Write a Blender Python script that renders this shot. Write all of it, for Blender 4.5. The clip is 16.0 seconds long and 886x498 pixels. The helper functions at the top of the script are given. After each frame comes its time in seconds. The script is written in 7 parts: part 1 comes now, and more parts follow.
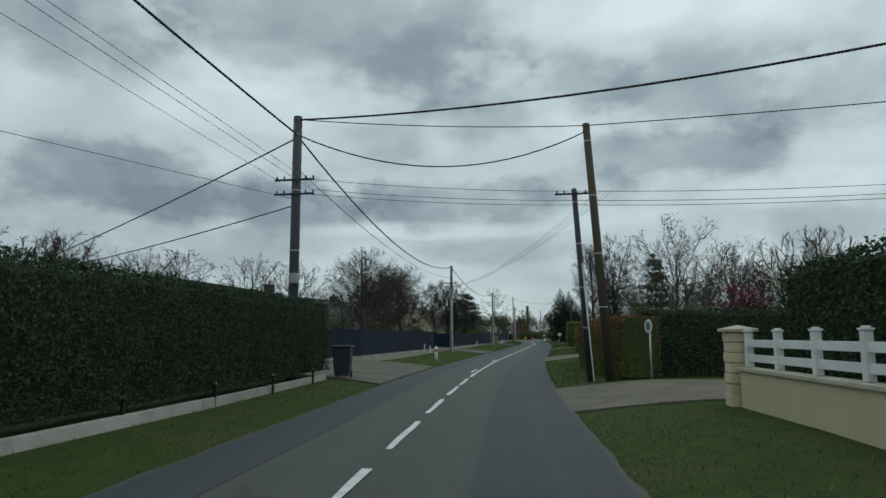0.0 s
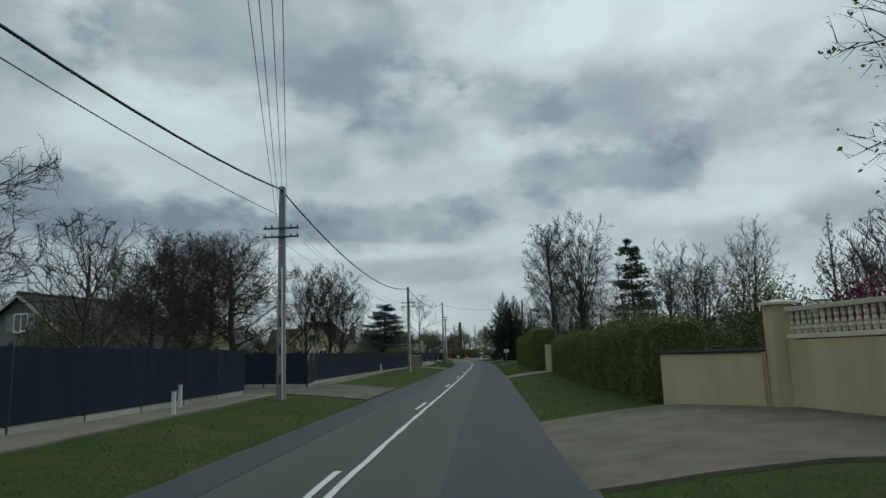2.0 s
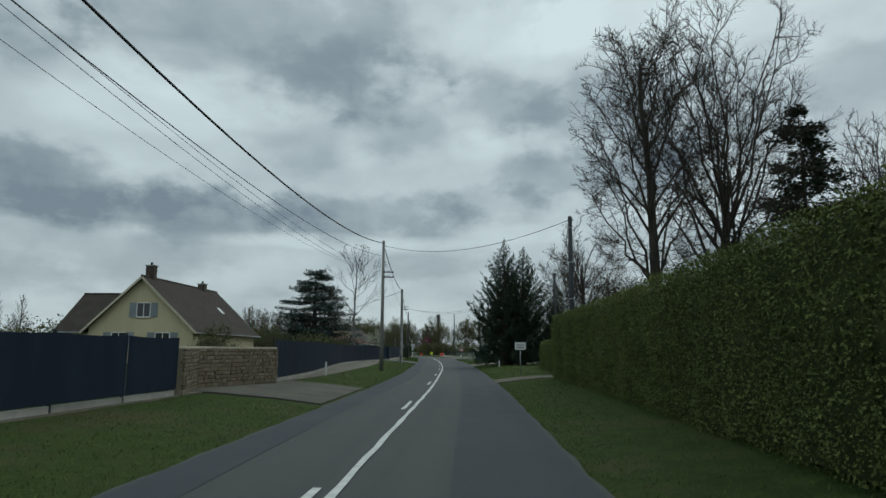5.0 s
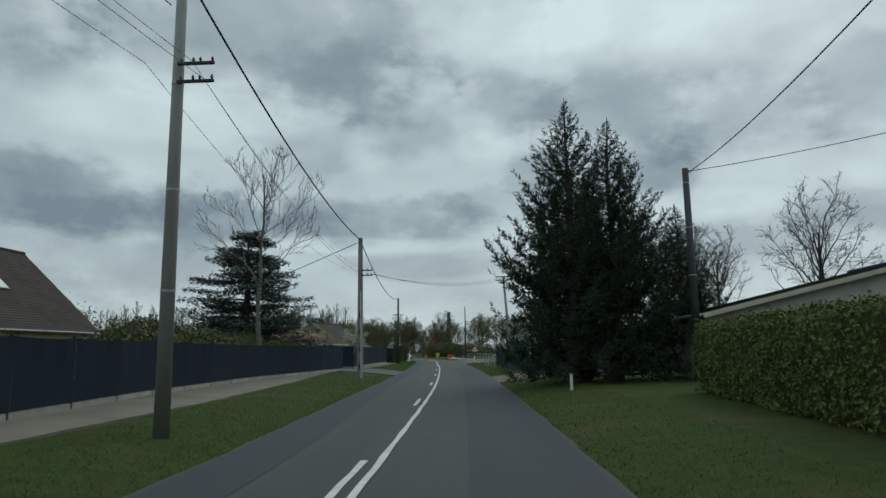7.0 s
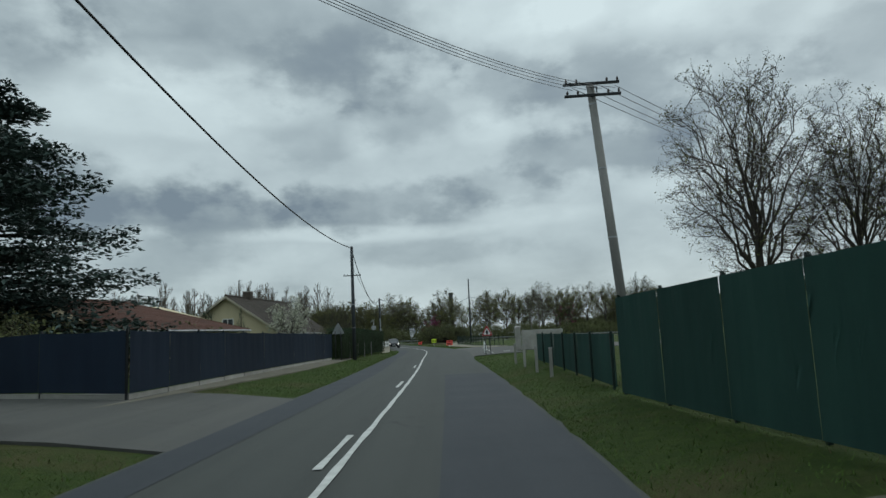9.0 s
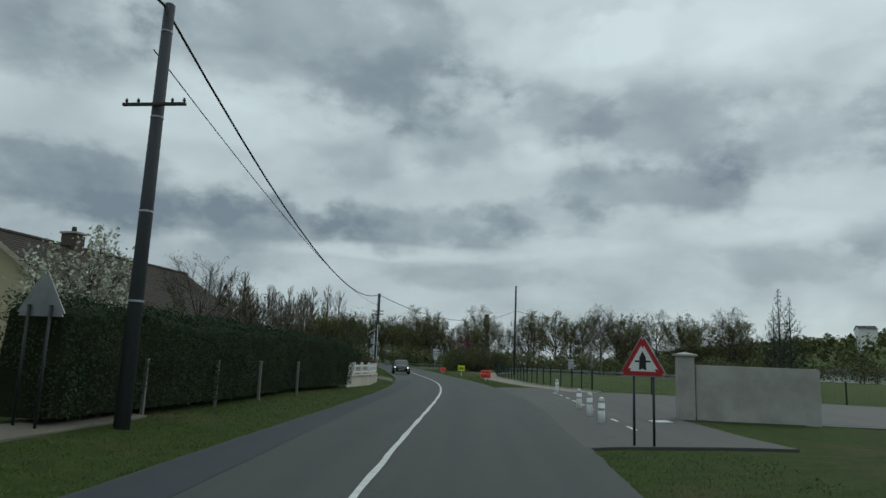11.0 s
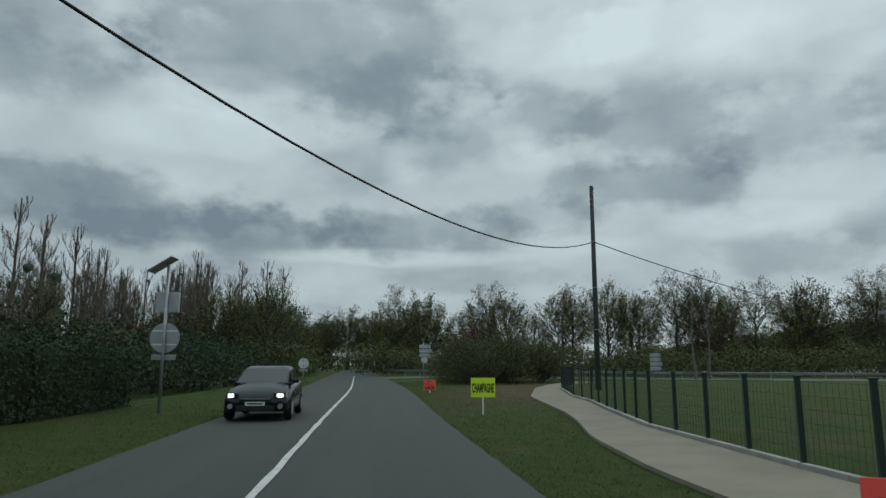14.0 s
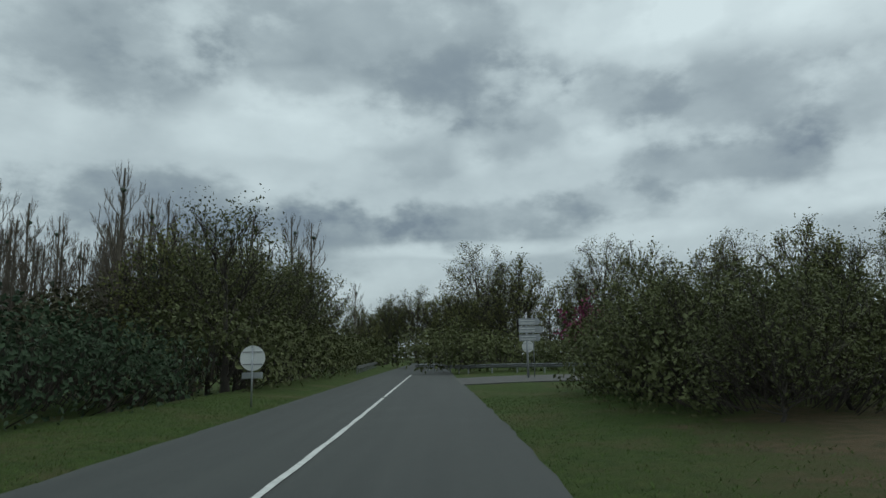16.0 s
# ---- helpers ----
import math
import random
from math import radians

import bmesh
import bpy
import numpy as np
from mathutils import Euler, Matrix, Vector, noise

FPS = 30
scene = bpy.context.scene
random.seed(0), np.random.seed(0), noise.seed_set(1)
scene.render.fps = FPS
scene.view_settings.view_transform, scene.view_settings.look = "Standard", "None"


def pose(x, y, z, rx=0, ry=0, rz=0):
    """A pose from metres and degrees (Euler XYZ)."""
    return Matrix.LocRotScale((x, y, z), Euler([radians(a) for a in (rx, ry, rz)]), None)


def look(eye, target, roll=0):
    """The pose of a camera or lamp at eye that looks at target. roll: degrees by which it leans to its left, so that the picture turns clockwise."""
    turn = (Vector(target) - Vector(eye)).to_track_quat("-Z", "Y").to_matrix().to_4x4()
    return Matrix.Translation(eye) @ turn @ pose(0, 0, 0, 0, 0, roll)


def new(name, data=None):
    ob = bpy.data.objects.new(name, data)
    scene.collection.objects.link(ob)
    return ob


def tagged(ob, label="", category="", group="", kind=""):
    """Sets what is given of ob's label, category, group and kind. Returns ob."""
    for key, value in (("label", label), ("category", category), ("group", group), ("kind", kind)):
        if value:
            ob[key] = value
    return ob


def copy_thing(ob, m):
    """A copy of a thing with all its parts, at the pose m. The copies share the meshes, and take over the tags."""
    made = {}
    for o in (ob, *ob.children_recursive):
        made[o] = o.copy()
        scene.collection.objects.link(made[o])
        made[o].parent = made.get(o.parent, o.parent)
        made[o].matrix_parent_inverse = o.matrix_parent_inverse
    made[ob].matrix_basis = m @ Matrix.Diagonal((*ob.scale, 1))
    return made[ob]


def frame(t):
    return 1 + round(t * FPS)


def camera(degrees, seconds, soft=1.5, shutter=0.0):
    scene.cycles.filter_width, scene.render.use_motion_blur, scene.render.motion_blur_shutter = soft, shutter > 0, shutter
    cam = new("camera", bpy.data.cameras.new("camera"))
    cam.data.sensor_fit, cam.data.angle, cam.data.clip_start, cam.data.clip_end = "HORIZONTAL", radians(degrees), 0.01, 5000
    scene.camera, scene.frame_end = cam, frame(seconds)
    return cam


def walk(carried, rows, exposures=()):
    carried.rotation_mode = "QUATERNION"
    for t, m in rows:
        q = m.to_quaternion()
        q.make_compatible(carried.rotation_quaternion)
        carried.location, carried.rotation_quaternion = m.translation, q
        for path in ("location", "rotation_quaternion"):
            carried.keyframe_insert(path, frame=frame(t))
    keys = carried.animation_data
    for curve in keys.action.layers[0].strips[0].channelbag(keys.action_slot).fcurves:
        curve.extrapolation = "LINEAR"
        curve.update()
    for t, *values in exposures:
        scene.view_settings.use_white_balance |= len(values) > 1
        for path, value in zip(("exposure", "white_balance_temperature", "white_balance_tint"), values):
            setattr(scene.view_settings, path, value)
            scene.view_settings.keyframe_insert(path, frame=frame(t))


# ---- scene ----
cam = camera(67.02, 16.0)
PATH = [
    (0.0, pose(0.000, 0.000, 1.538, 97.427, 0.130, 10.062)),
    (0.5, pose(-0.631, 8.531, 1.538, 97.209, 2.123, 10.835)),
    (0.8, pose(-0.987, 13.650, 1.534, 97.210, 1.750, 7.647)),
    (1.0, pose(-1.207, 17.067, 1.538, 98.070, 3.057, 5.740)),
    (1.5, pose(-1.690, 25.612, 1.532, 96.336, 5.130, 8.232)),
    (1.6, pose(-1.779, 27.322, 1.534, 96.190, 2.995, 2.362)),
    (2.0, pose(-2.110, 34.163, 1.536, 98.997, 1.775, 4.351)),
    (2.5, pose(-2.479, 42.691, 1.536, 98.264, 0.891, 1.871)),
    (3.0, pose(-2.731, 51.203, 1.531, 98.570, -0.944, 1.698)),
    (3.5, pose(-2.833, 59.730, 1.536, 99.267, -0.870, 1.002)),
    (4.0, pose(-2.856, 68.271, 1.536, 98.391, -0.596, 2.278)),
    (4.5, pose(-2.921, 76.819, 1.539, 97.554, 0.757, 2.146)),
    (5.0, pose(-3.056, 85.406, 1.537, 98.624, -0.343, 2.660)),
    (5.2, pose(-3.121, 88.845, 1.534, 99.042, -2.614, 3.243)),
    (7.3, pose(-3.861, 125.262, 1.539, 98.727, 1.919, 4.829)),
    (7.5, pose(-3.940, 128.776, 1.539, 99.482, 2.224, 6.062)),
    (8.0, pose(-4.155, 137.571, 1.527, 98.952, 2.020, 7.718)),
    (8.5, pose(-4.521, 146.331, 1.535, 97.781, 2.816, 6.434)),
    (9.0, pose(-4.938, 155.089, 1.526, 97.421, 2.618, 4.192)),
    (9.2, pose(-5.116, 158.591, 1.534, 96.906, 0.659, 5.950)),
    (11.3, pose(-8.029, 195.341, 1.536, 99.659, -2.297, 6.802)),
    (11.5, pose(-8.290, 198.877, 1.534, 99.204, -0.544, 8.542)),
    (12.0, pose(-8.939, 207.722, 1.536, 98.050, -2.401, 6.553)),
    (12.5, pose(-9.663, 216.455, 1.536, 99.184, 1.068, 8.852)),
    (13.0, pose(-10.648, 225.001, 1.545, 101.348, 1.863, 5.940)),
    (13.5, pose(-11.760, 233.507, 1.530, 100.741, -0.263, 5.222)),
    (14.0, pose(-13.022, 241.959, 1.532, 99.783, -0.101, 6.957)),
    (14.5, pose(-14.450, 250.347, 1.537, 100.417, 0.564, 5.597)),
    (15.0, pose(-16.133, 258.657, 1.526, 99.579, 1.500, 7.573)),
    (15.5, pose(-17.944, 266.990, 1.529, 98.989, 0.349, 9.802)),
    (16.0, pose(-19.754, 275.342, 1.535, 99.090, 1.211, 13.446)),
]
walk(cam, PATH, [(0.0, .10), (1.5, .05), (4.0, .02), (9.0, .06), (11.5, -.05), (15.0, -.05), (16.0, .03)])

# ---- world and light ----
world = bpy.data.worlds.new("overcast_sky")
scene.world = world
world.use_nodes = True
WT = world.node_tree
WT.nodes.clear()


class Graph:
    """Makes and wires nodes."""

    def __init__(self, tree):
        self.t = tree

    def n(self, kind, **props):
        nd = self.t.nodes.new(kind)
        if "operation" in props:
            nd.operation = props["operation"]
        if "use_clamp" in props:
            nd.use_clamp = props["use_clamp"]
        if "data_type" in props:
            nd.data_type, nd.blend_type = props["data_type"], props["blend_type"]
        if "interpolation_type" in props:
            nd.interpolation_type = props["interpolation_type"]
        if "feature" in props:
            nd.feature = props["feature"]
        if "sky_type" in props:
            nd.sky_type, nd.sun_disc = props["sky_type"], props["sun_disc"]
            nd.sun_elevation, nd.sun_rotation = props["sun_elevation"], props["sun_rotation"]
        return nd

    def put(self, socket, value):
        if isinstance(value, bpy.types.NodeSocket):
            self.t.links.new(value, socket)
        else:
            socket.default_value = value

    def math(self, op, a, b=0.0, c=None, clamp=False):
        nd = self.n("ShaderNodeMath", operation=op, use_clamp=clamp)
        self.put(nd.inputs[0], a)
        self.put(nd.inputs[1], b)
        if c is not None:
            self.put(nd.inputs[2], c)
        return nd.outputs[0]

    def vec(self, op, a, b=(0, 0, 0)):
        nd = self.n("ShaderNodeVectorMath", operation=op)
        self.put(nd.inputs[0], a)
        self.put(nd.inputs[1], b)
        return nd.outputs["Value"] if op == "LENGTH" else nd.outputs[0]

    def noise(self, vector, scale, detail=4.0, rough=0.55, out="Fac"):
        nd = self.n("ShaderNodeTexNoise")
        self.put(nd.inputs["Vector"], vector)
        self.put(nd.inputs["Scale"], scale)
        self.put(nd.inputs["Detail"], detail)
        self.put(nd.inputs["Roughness"], rough)
        return nd.outputs[out]

    def ramp(self, fac, stops):
        nd = self.n("ShaderNodeValToRGB")
        cr = nd.color_ramp
        while len(cr.elements) < len(stops):
            cr.elements.new(0.5)
        for e, (p, c) in zip(cr.elements, stops):
            e.position, e.color = p, (*c, 1) if len(c) == 3 else c
        self.put(nd.inputs[0], fac)
        return nd.outputs[0]

    def mix(self, fac, a, b, blend="MIX"):
        nd = self.n("ShaderNodeMix", data_type="RGBA", blend_type=blend)
        self.put(nd.inputs[0], fac)
        self.put(nd.inputs[6], a if not isinstance(a, tuple) else (*a, 1))
        self.put(nd.inputs[7], b if not isinstance(b, tuple) else (*b, 1))
        return nd.outputs[2]

    def smooth(self, v, lo, hi, a=0.0, b=1.0):
        nd = self.n("ShaderNodeMapRange", interpolation_type="SMOOTHSTEP")
        self.put(nd.inputs[0], v)
        for i, x in enumerate((lo, hi, a, b)):
            nd.inputs[i + 1].default_value = x
        return nd.outputs[0]


def build_sky():
    g = Graph(WT)
    d = g.vec("NORMALIZE", g.n("ShaderNodeTexCoord").outputs["Generated"])
    s = g.n("ShaderNodeSeparateXYZ")
    g.put(s.inputs[0], d)
    x, y, z = s.outputs
    az = g.math("MULTIPLY", g.math("ARCTAN2", x, y), 57.2958)
    el = g.math("MULTIPLY", g.math("ARCSINE", z), 57.2958)
    zz = g.math("ADD", g.math("MAXIMUM", z, 0.0), 0.13)
    c = g.n("ShaderNodeCombineXYZ")
    g.put(c.inputs[0], g.math("DIVIDE", x, zz))
    g.put(c.inputs[1], g.math("DIVIDE", y, zz))
    flat = c.outputs[0]
    ae = g.n("ShaderNodeCombineXYZ")
    g.put(ae.inputs[0], az)
    g.put(ae.inputs[1], g.math("MULTIPLY", el, 1.6))
    e2 = g.n("ShaderNodeCombineXYZ")
    g.put(e2.inputs[0], az)
    g.put(e2.inputs[1], el)
    lumps = g.math("SUBTRACT", g.noise(ae.outputs[0], 0.15, 7.0, 0.54), 0.5)
    curl = g.vec("SUBTRACT", g.noise(ae.outputs[0], 0.16, 5.0, 0.6, "Color"), (0.5, 0.5, 0.5))
    total = g.math("ADD", g.math("MULTIPLY", g.math("SUBTRACT", g.noise(flat, 0.9, 6.0, 0.55), 0.5), 0.24), 0.69)
    puff = g.n("ShaderNodeTexVoronoi", feature="SMOOTH_F1")
    g.put(puff.inputs["Vector"], g.vec("ADD", ae.outputs[0], g.vec("MULTIPLY", curl, (9.0, 9.0, 0.0))))
    puff.inputs["Scale"].default_value = 0.15
    puff.inputs["Smoothness"].default_value = 0.35
    total = g.math("ADD", total, g.math("MULTIPLY", g.math("SUBTRACT", puff.outputs["Distance"], 0.45), -0.20))
    total = g.math("ADD", total, g.math("MULTIPLY", lumps, 0.30))
    # cloud masses by compass bearing and height, in degrees: place, half width, half height, shade
    masses = ((-20, 26, 19, 6.0, -.27), (-12, 22.6, 9, 3.8, -.17), (-13.5, 16.8, 5.5, 3.2, -.13), (-6.5, 19, 5.5, 3.6, -.15), (3.4, 21, 5.2, 3.2, -.20),
              (11.5, 20, 8.8, 4.6, -.22), (9.5, 14.6, 9, 2.7, -.26), (22, 18, 6.5, 3.6, -.17), (-35, 12.5, 14, 3.0, -.29), (-24, 10.8, 12, 2.4, -.27),
              (-9.5, 11.2, 11, 2.4, -.26), (-5, 7.2, 9, 1.2, -.12), (21, 8.4, 7, 1.8, -.14), (33, 19, 9, 5, -.18), (-41, 24, 10, 6, -.22), (33, 10, 9, 2.5, -.18),
              (2, 12.5, 6, 1.9, -.14), (-26, 21.6, 9, 2.3, .15), (-29, 18.6, 9, 2.6, .16), (-18, 19.3, 5, 1.7, .13), (-10.3, 16.5, 2.4, 2.6, .14),
              (0, 17.3, 3, 1.8, .13), (18.5, 11.3, 8, 1.5, .14), (-12, 9.0, 13, 0.9, .18), (18, 26.5, 15, 4.5, .22), (3, 26.5, 8, 3, .15), (5, 9.8, 7, 1, .08), (0, 34, 60, 8, .10), (-4, 6.5, 60, 6.5, -.09), (-34, 9, 20, 5.5, -.14))
    rim = g.math("MULTIPLY", lumps, 2.0)
    for a, e, w, h, k in masses:
        ln = g.math("ADD", g.vec("LENGTH", g.vec("MULTIPLY", g.vec("SUBTRACT", e2.outputs[0], (a, e, 0)), (1 / w, 1 / h, 0))), rim)
        total = g.math("ADD", total, g.smooth(ln, 0.48, 1.10, k * .88, 0.0))
    tone = g.ramp(total, ((0.12, (.162, .212, .252)), (0.38, (.258, .322, .350)), (0.62, (.405, .490, .514)), (0.95, (.590, .702, .722))))
    lift = g.smooth(el, 28.0, 75.0, 1.0, 1.75)
    tone = g.vec("SCALE", tone)
    sc = tone.node
    sc.inputs["Scale"].default_value = 1.0
    g.put(sc.inputs["Scale"], lift)
    nishita = g.n("ShaderNodeTexSky", sky_type="NISHITA", sun_disc=False, sun_elevation=radians(42), sun_rotation=radians(40))
    pale = g.vec("SCALE", nishita.outputs[0])
    pale.node.inputs["Scale"].default_value = 0.08
    col = g.mix(0.07, sc.outputs[0], pale)
    under = g.smooth(el, -3.0, 0.0)
    col = g.mix(under, (0.06, 0.075, 0.05), col)
    bg = g.n("ShaderNodeBackground")
    g.put(bg.inputs[0], col)
    bg.inputs[1].default_value = SKY_STRENGTH
    g.put(g.n("ShaderNodeOutputWorld").inputs[0], bg.outputs[0])


SKY_STRENGTH = 1.08
build_sky()
sun = new("sun", bpy.data.lights.new("sun", "SUN"))
sun.data.energy, sun.data.angle, sun.data.color = 0.55, radians(35), (1.0, 0.97, 0.93)
sun.matrix_world = look((0, 0, 80), (-34, -40, 35))


# ---- materials ----
def mat(name, a, b, scale=3.0, fine=40.0, rough=0.85, bump=0.25, metal=0.0, spec=0.35, vary=0.15, island=0.0, dist=0.01, streak=0.0):
    """Two colours mixed by coarse and fine noise in world space, with relief; vary: each object's own shade; island: each loose piece's own."""
    m = bpy.data.materials.new(name)
    m.use_nodes = True
    t = m.node_tree
    g = Graph(t)
    bsdf = t.nodes["Principled BSDF"]
    pos = g.n("ShaderNodeNewGeometry")
    p = pos.outputs["Position"]
    if streak:
        p2 = g.vec("MULTIPLY", p, (1.0, 1.0, streak))
    else:
        p2 = p
    n1 = g.noise(p2, scale, 5.0, 0.6)
    n2 = g.noise(p, fine, 3.0, 0.65)
    f = g.math("ADD", g.math("MULTIPLY", g.smooth(n1, 0.3, 0.7), 0.65), g.math("MULTIPLY", g.smooth(n2, 0.25, 0.75), 0.35))
    col = g.mix(f, a, b)
    k = 1.0
    if vary:
        k = g.math("ADD", g.math("MULTIPLY", g.n("ShaderNodeObjectInfo").outputs["Random"], 2 * vary), 1 - vary)
    if island:
        k = g.math("MULTIPLY", k, g.math("ADD", g.math("MULTIPLY", pos.outputs["Random Per Island"], 2 * island), 1 - island))
    if vary or island:
        sv = g.vec("SCALE", col)
        g.put(sv.node.inputs["Scale"], k)
        col = sv
    g.put(bsdf.inputs["Base Color"], col)
    g.put(bsdf.inputs["Roughness"], g.math("ADD", g.math("MULTIPLY", n2, 0.2), rough - 0.1, clamp=True))
    bsdf.inputs["Metallic"].default_value = metal
    bsdf.inputs["Specular IOR Level"].default_value = spec
    if bump:
        bp = g.n("ShaderNodeBump")
        bp.inputs["Strength"].default_value, bp.inputs["Distance"].default_value = bump, dist
        g.put(bp.inputs["Height"], n2)
        g.put(bsdf.inputs["Normal"], bp.outputs[0])
    return m


def plain(name, c, rough=0.6, metal=0.0, spec=0.4):
    return mat(name, tuple(v * 0.9 for v in c), tuple(min(1, v * 1.08) for v in c), 2.0, 25.0, rough, 0.05, metal, spec, 0.0)


def road_material(name, light, dark, crack):
    """Asphalt: stone grain, wheel tracks along the lane (u across the road in metres, v along it), blotches and fine cracks."""
    m = bpy.data.materials.new(name)
    m.use_nodes = True
    g = Graph(m.node_tree)
    bsdf = m.node_tree.nodes["Principled BSDF"]
    p = g.n("ShaderNodeNewGeometry").outputs["Position"]
    uv = g.n("ShaderNodeUVMap").outputs[0]
    long = g.vec("MULTIPLY", uv, (1.6, 0.035, 1.0))
    n0 = g.noise(long, 1.0, 4.0, 0.6)
    n1 = g.noise(p, 0.55, 5.0, 0.65)
    n2 = g.noise(p, 190.0, 2.0, 0.7)
    f = g.math("ADD", g.math("MULTIPLY", g.smooth(n0, 0.3, 0.7), 0.55), g.math("MULTIPLY", g.smooth(n1, 0.3, 0.7), 0.45))
    col = g.mix(f, dark, light)
    col = g.mix(g.math("MULTIPLY", g.smooth(n2, 0.62, 0.78), 0.5), col, tuple(v * 2.1 for v in light))
    vor = g.n("ShaderNodeTexVoronoi", feature="DISTANCE_TO_EDGE")
    g.put(vor.inputs["Vector"], g.vec("ADD", p, g.vec("MULTIPLY", g.noise(p, 0.9, 4.0, 0.6, "Color"), (2.0, 2.0, 0.0))))
    vor.inputs["Scale"].default_value = 0.22
    line = g.math("MULTIPLY", g.smooth(vor.outputs["Distance"], 0.0, 0.006, crack, 0.0), g.smooth(n1, 0.45, 0.6))
    col = g.mix(line, col, (0.012, 0.012, 0.013))
    g.put(bsdf.inputs["Base Color"], col)
    g.put(bsdf.inputs["Roughness"], g.math("ADD", g.math("MULTIPLY", n1, 0.25), 0.62))
    bsdf.inputs["Specular IOR Level"].default_value = 0.35
    bp = g.n("ShaderNodeBump")
    bp.inputs["Strength"].default_value, bp.inputs["Distance"].default_value = 0.5, 0.006
    g.put(bp.inputs["Height"], n2)
    g.put(bsdf.inputs["Normal"], bp.outputs[0])
    return m


def ground_material():
    """Rough grass with bare and yellowed spots."""
    m = bpy.data.materials.new("grass_ground")
    m.use_nodes = True
    g = Graph(m.node_tree)
    bsdf = m.node_tree.nodes["Principled BSDF"]
    p = g.n("ShaderNodeNewGeometry").outputs["Position"]
    n1 = g.noise(p, 0.35, 5.0, 0.65)
    n2 = g.noise(p, 3.0, 4.0, 0.65)
    n3 = g.noise(p, 60.0, 3.0, 0.7)
    col = g.mix(g.smooth(n2, 0.3, 0.7), (0.040, 0.069, 0.015), (0.070, 0.103, 0.024))
    col = g.mix(g.smooth(n1, 0.46, 0.70, 0.0, 0.8), col, (0.112, 0.094, 0.046))
    col = g.mix(g.smooth(n3, 0.3, 0.75, 0.5, 0.0), col, (0.028, 0.048, 0.011))
    # worn bank of dry grass and bare earth beside the junction's bushes
    bank = g.vec("LENGTH", g.vec("MULTIPLY", g.vec("SUBTRACT", p, (-14.2, 281.0, 0.0)), (1 / 4.6, 1 / 18.0, 0.0)))
    bank = g.math("ADD", bank, g.math("MULTIPLY", g.math("SUBTRACT", n1, 0.5), 2.4))
    earth = g.mix(g.smooth(n2, 0.35, 0.65), (0.120, 0.084, 0.050), (0.070, 0.062, 0.032))
    col = g.mix(g.smooth(bank, 0.45, 1.1, 0.9, 0.0), col, earth)
    g.put(bsdf.inputs["Base Color"], col)
    bsdf.inputs["Roughness"].default_value = 0.95
    bsdf.inputs["Specular IOR Level"].default_value = 0.15
    bp = g.n("ShaderNodeBump")
    bp.inputs["Strength"].default_value, bp.inputs["Distance"].default_value = 0.9, 0.05
    g.put(bp.inputs["Height"], n3)
    g.put(bsdf.inputs["Normal"], bp.outputs[0])
    return m


def masonry_material(name, tones, scale, joint, mortar):
    """Rubble or brick tones by world position, for pieces too small to pick apart."""
    m = bpy.data.materials.new(name)
    m.use_nodes = True
    g = Graph(m.node_tree)
    bsdf = m.node_tree.nodes["Principled BSDF"]
    p = g.n("ShaderNodeNewGeometry").outputs["Position"]
    n = g.noise(p, scale, 4.0, 0.6)
    r = g.n("ShaderNodeObjectInfo").outputs["Random"]
    col = g.ramp(r, [(i / max(1, len(tones) - 1), c) for i, c in enumerate(tones)])
    col = g.mix(g.smooth(n, 0.3, 0.7, 0.0, 0.5), col, mortar)
    g.put(bsdf.inputs["Base Color"], col)
    bsdf.inputs["Roughness"].default_value = 0.9
    bp = g.n("ShaderNodeBump")
    bp.inputs["Strength"].default_value, bp.inputs["Distance"].default_value = joint, 0.01
    g.put(bp.inputs["Height"], g.noise(p, scale * 9, 3.0, 0.6))
    g.put(bsdf.inputs["Normal"], bp.outputs[0])
    return m


M_ROAD = road_material("asphalt_worn", (.054, .059, .054), (.034, .038, .035), 0.5)
M_PATCH = road_material("asphalt_newer", (.034, .040, .048), (.024, .029, .036), 0.2)
M_SIDE = road_material("asphalt_drive", (.086, .085, .077), (.055, .056, .052), 0.5)
M_GROUND = ground_material()
M_PAINT = mat("road_paint_white", (.62, .63, .60), (.40, .41, .39), 5.0, 60.0, 0.6, 0.3, 0, 0.3, 0.05)
M_GRAVEL = mat("gravel", (.170, .158, .122), (.088, .084, .060), 1.2, 45.0, 0.95, 0.8, 0, 0.2, 0.0, 0, 0.03)
M_PATH = mat("stabilised_path", (.190, .178, .142), (.122, .115, .092), 0.8, 70.0, 0.95, 0.4, 0, 0.2, 0.0)
M_DRIVE = mat("worn_beige_drive", (.125, .118, .096), (.072, .069, .058), 0.7, 60.0, 0.95, 0.6, 0, 0.2, 0.0, 0, 0.02)
M_PAVE = mat("pavement_concrete", (.265, .240, .185), (.185, .168, .130), 0.8, 70.0, 0.9, 0.3, 0, 0.3, 0.0)
M_KERB = mat("kerb_concrete", (.34, .335, .31), (.22, .215, .20), 2.0, 40.0, 0.9, 0.4)
M_BLADE = mat("grass_blades", (.050, .098, .018), (.080, .128, .028), 0.6, 7.0, 0.8, 0.0, 0, 0.2, 0.0, 0.2)
M_DRYBLADE = mat("dry_grass_blades", (.13, .105, .055), (.075, .070, .035), 0.6, 7.0, 0.9, 0.0, 0, 0.1, 0.0, 0.35)
M_BARK = mat("bark_grey_brown", (.078, .070, .060), (.042, .038, .034), 2.0, 22.0, 0.95, 0.7, 0, 0.15, 0.12, 0, 0.02, 0.25)
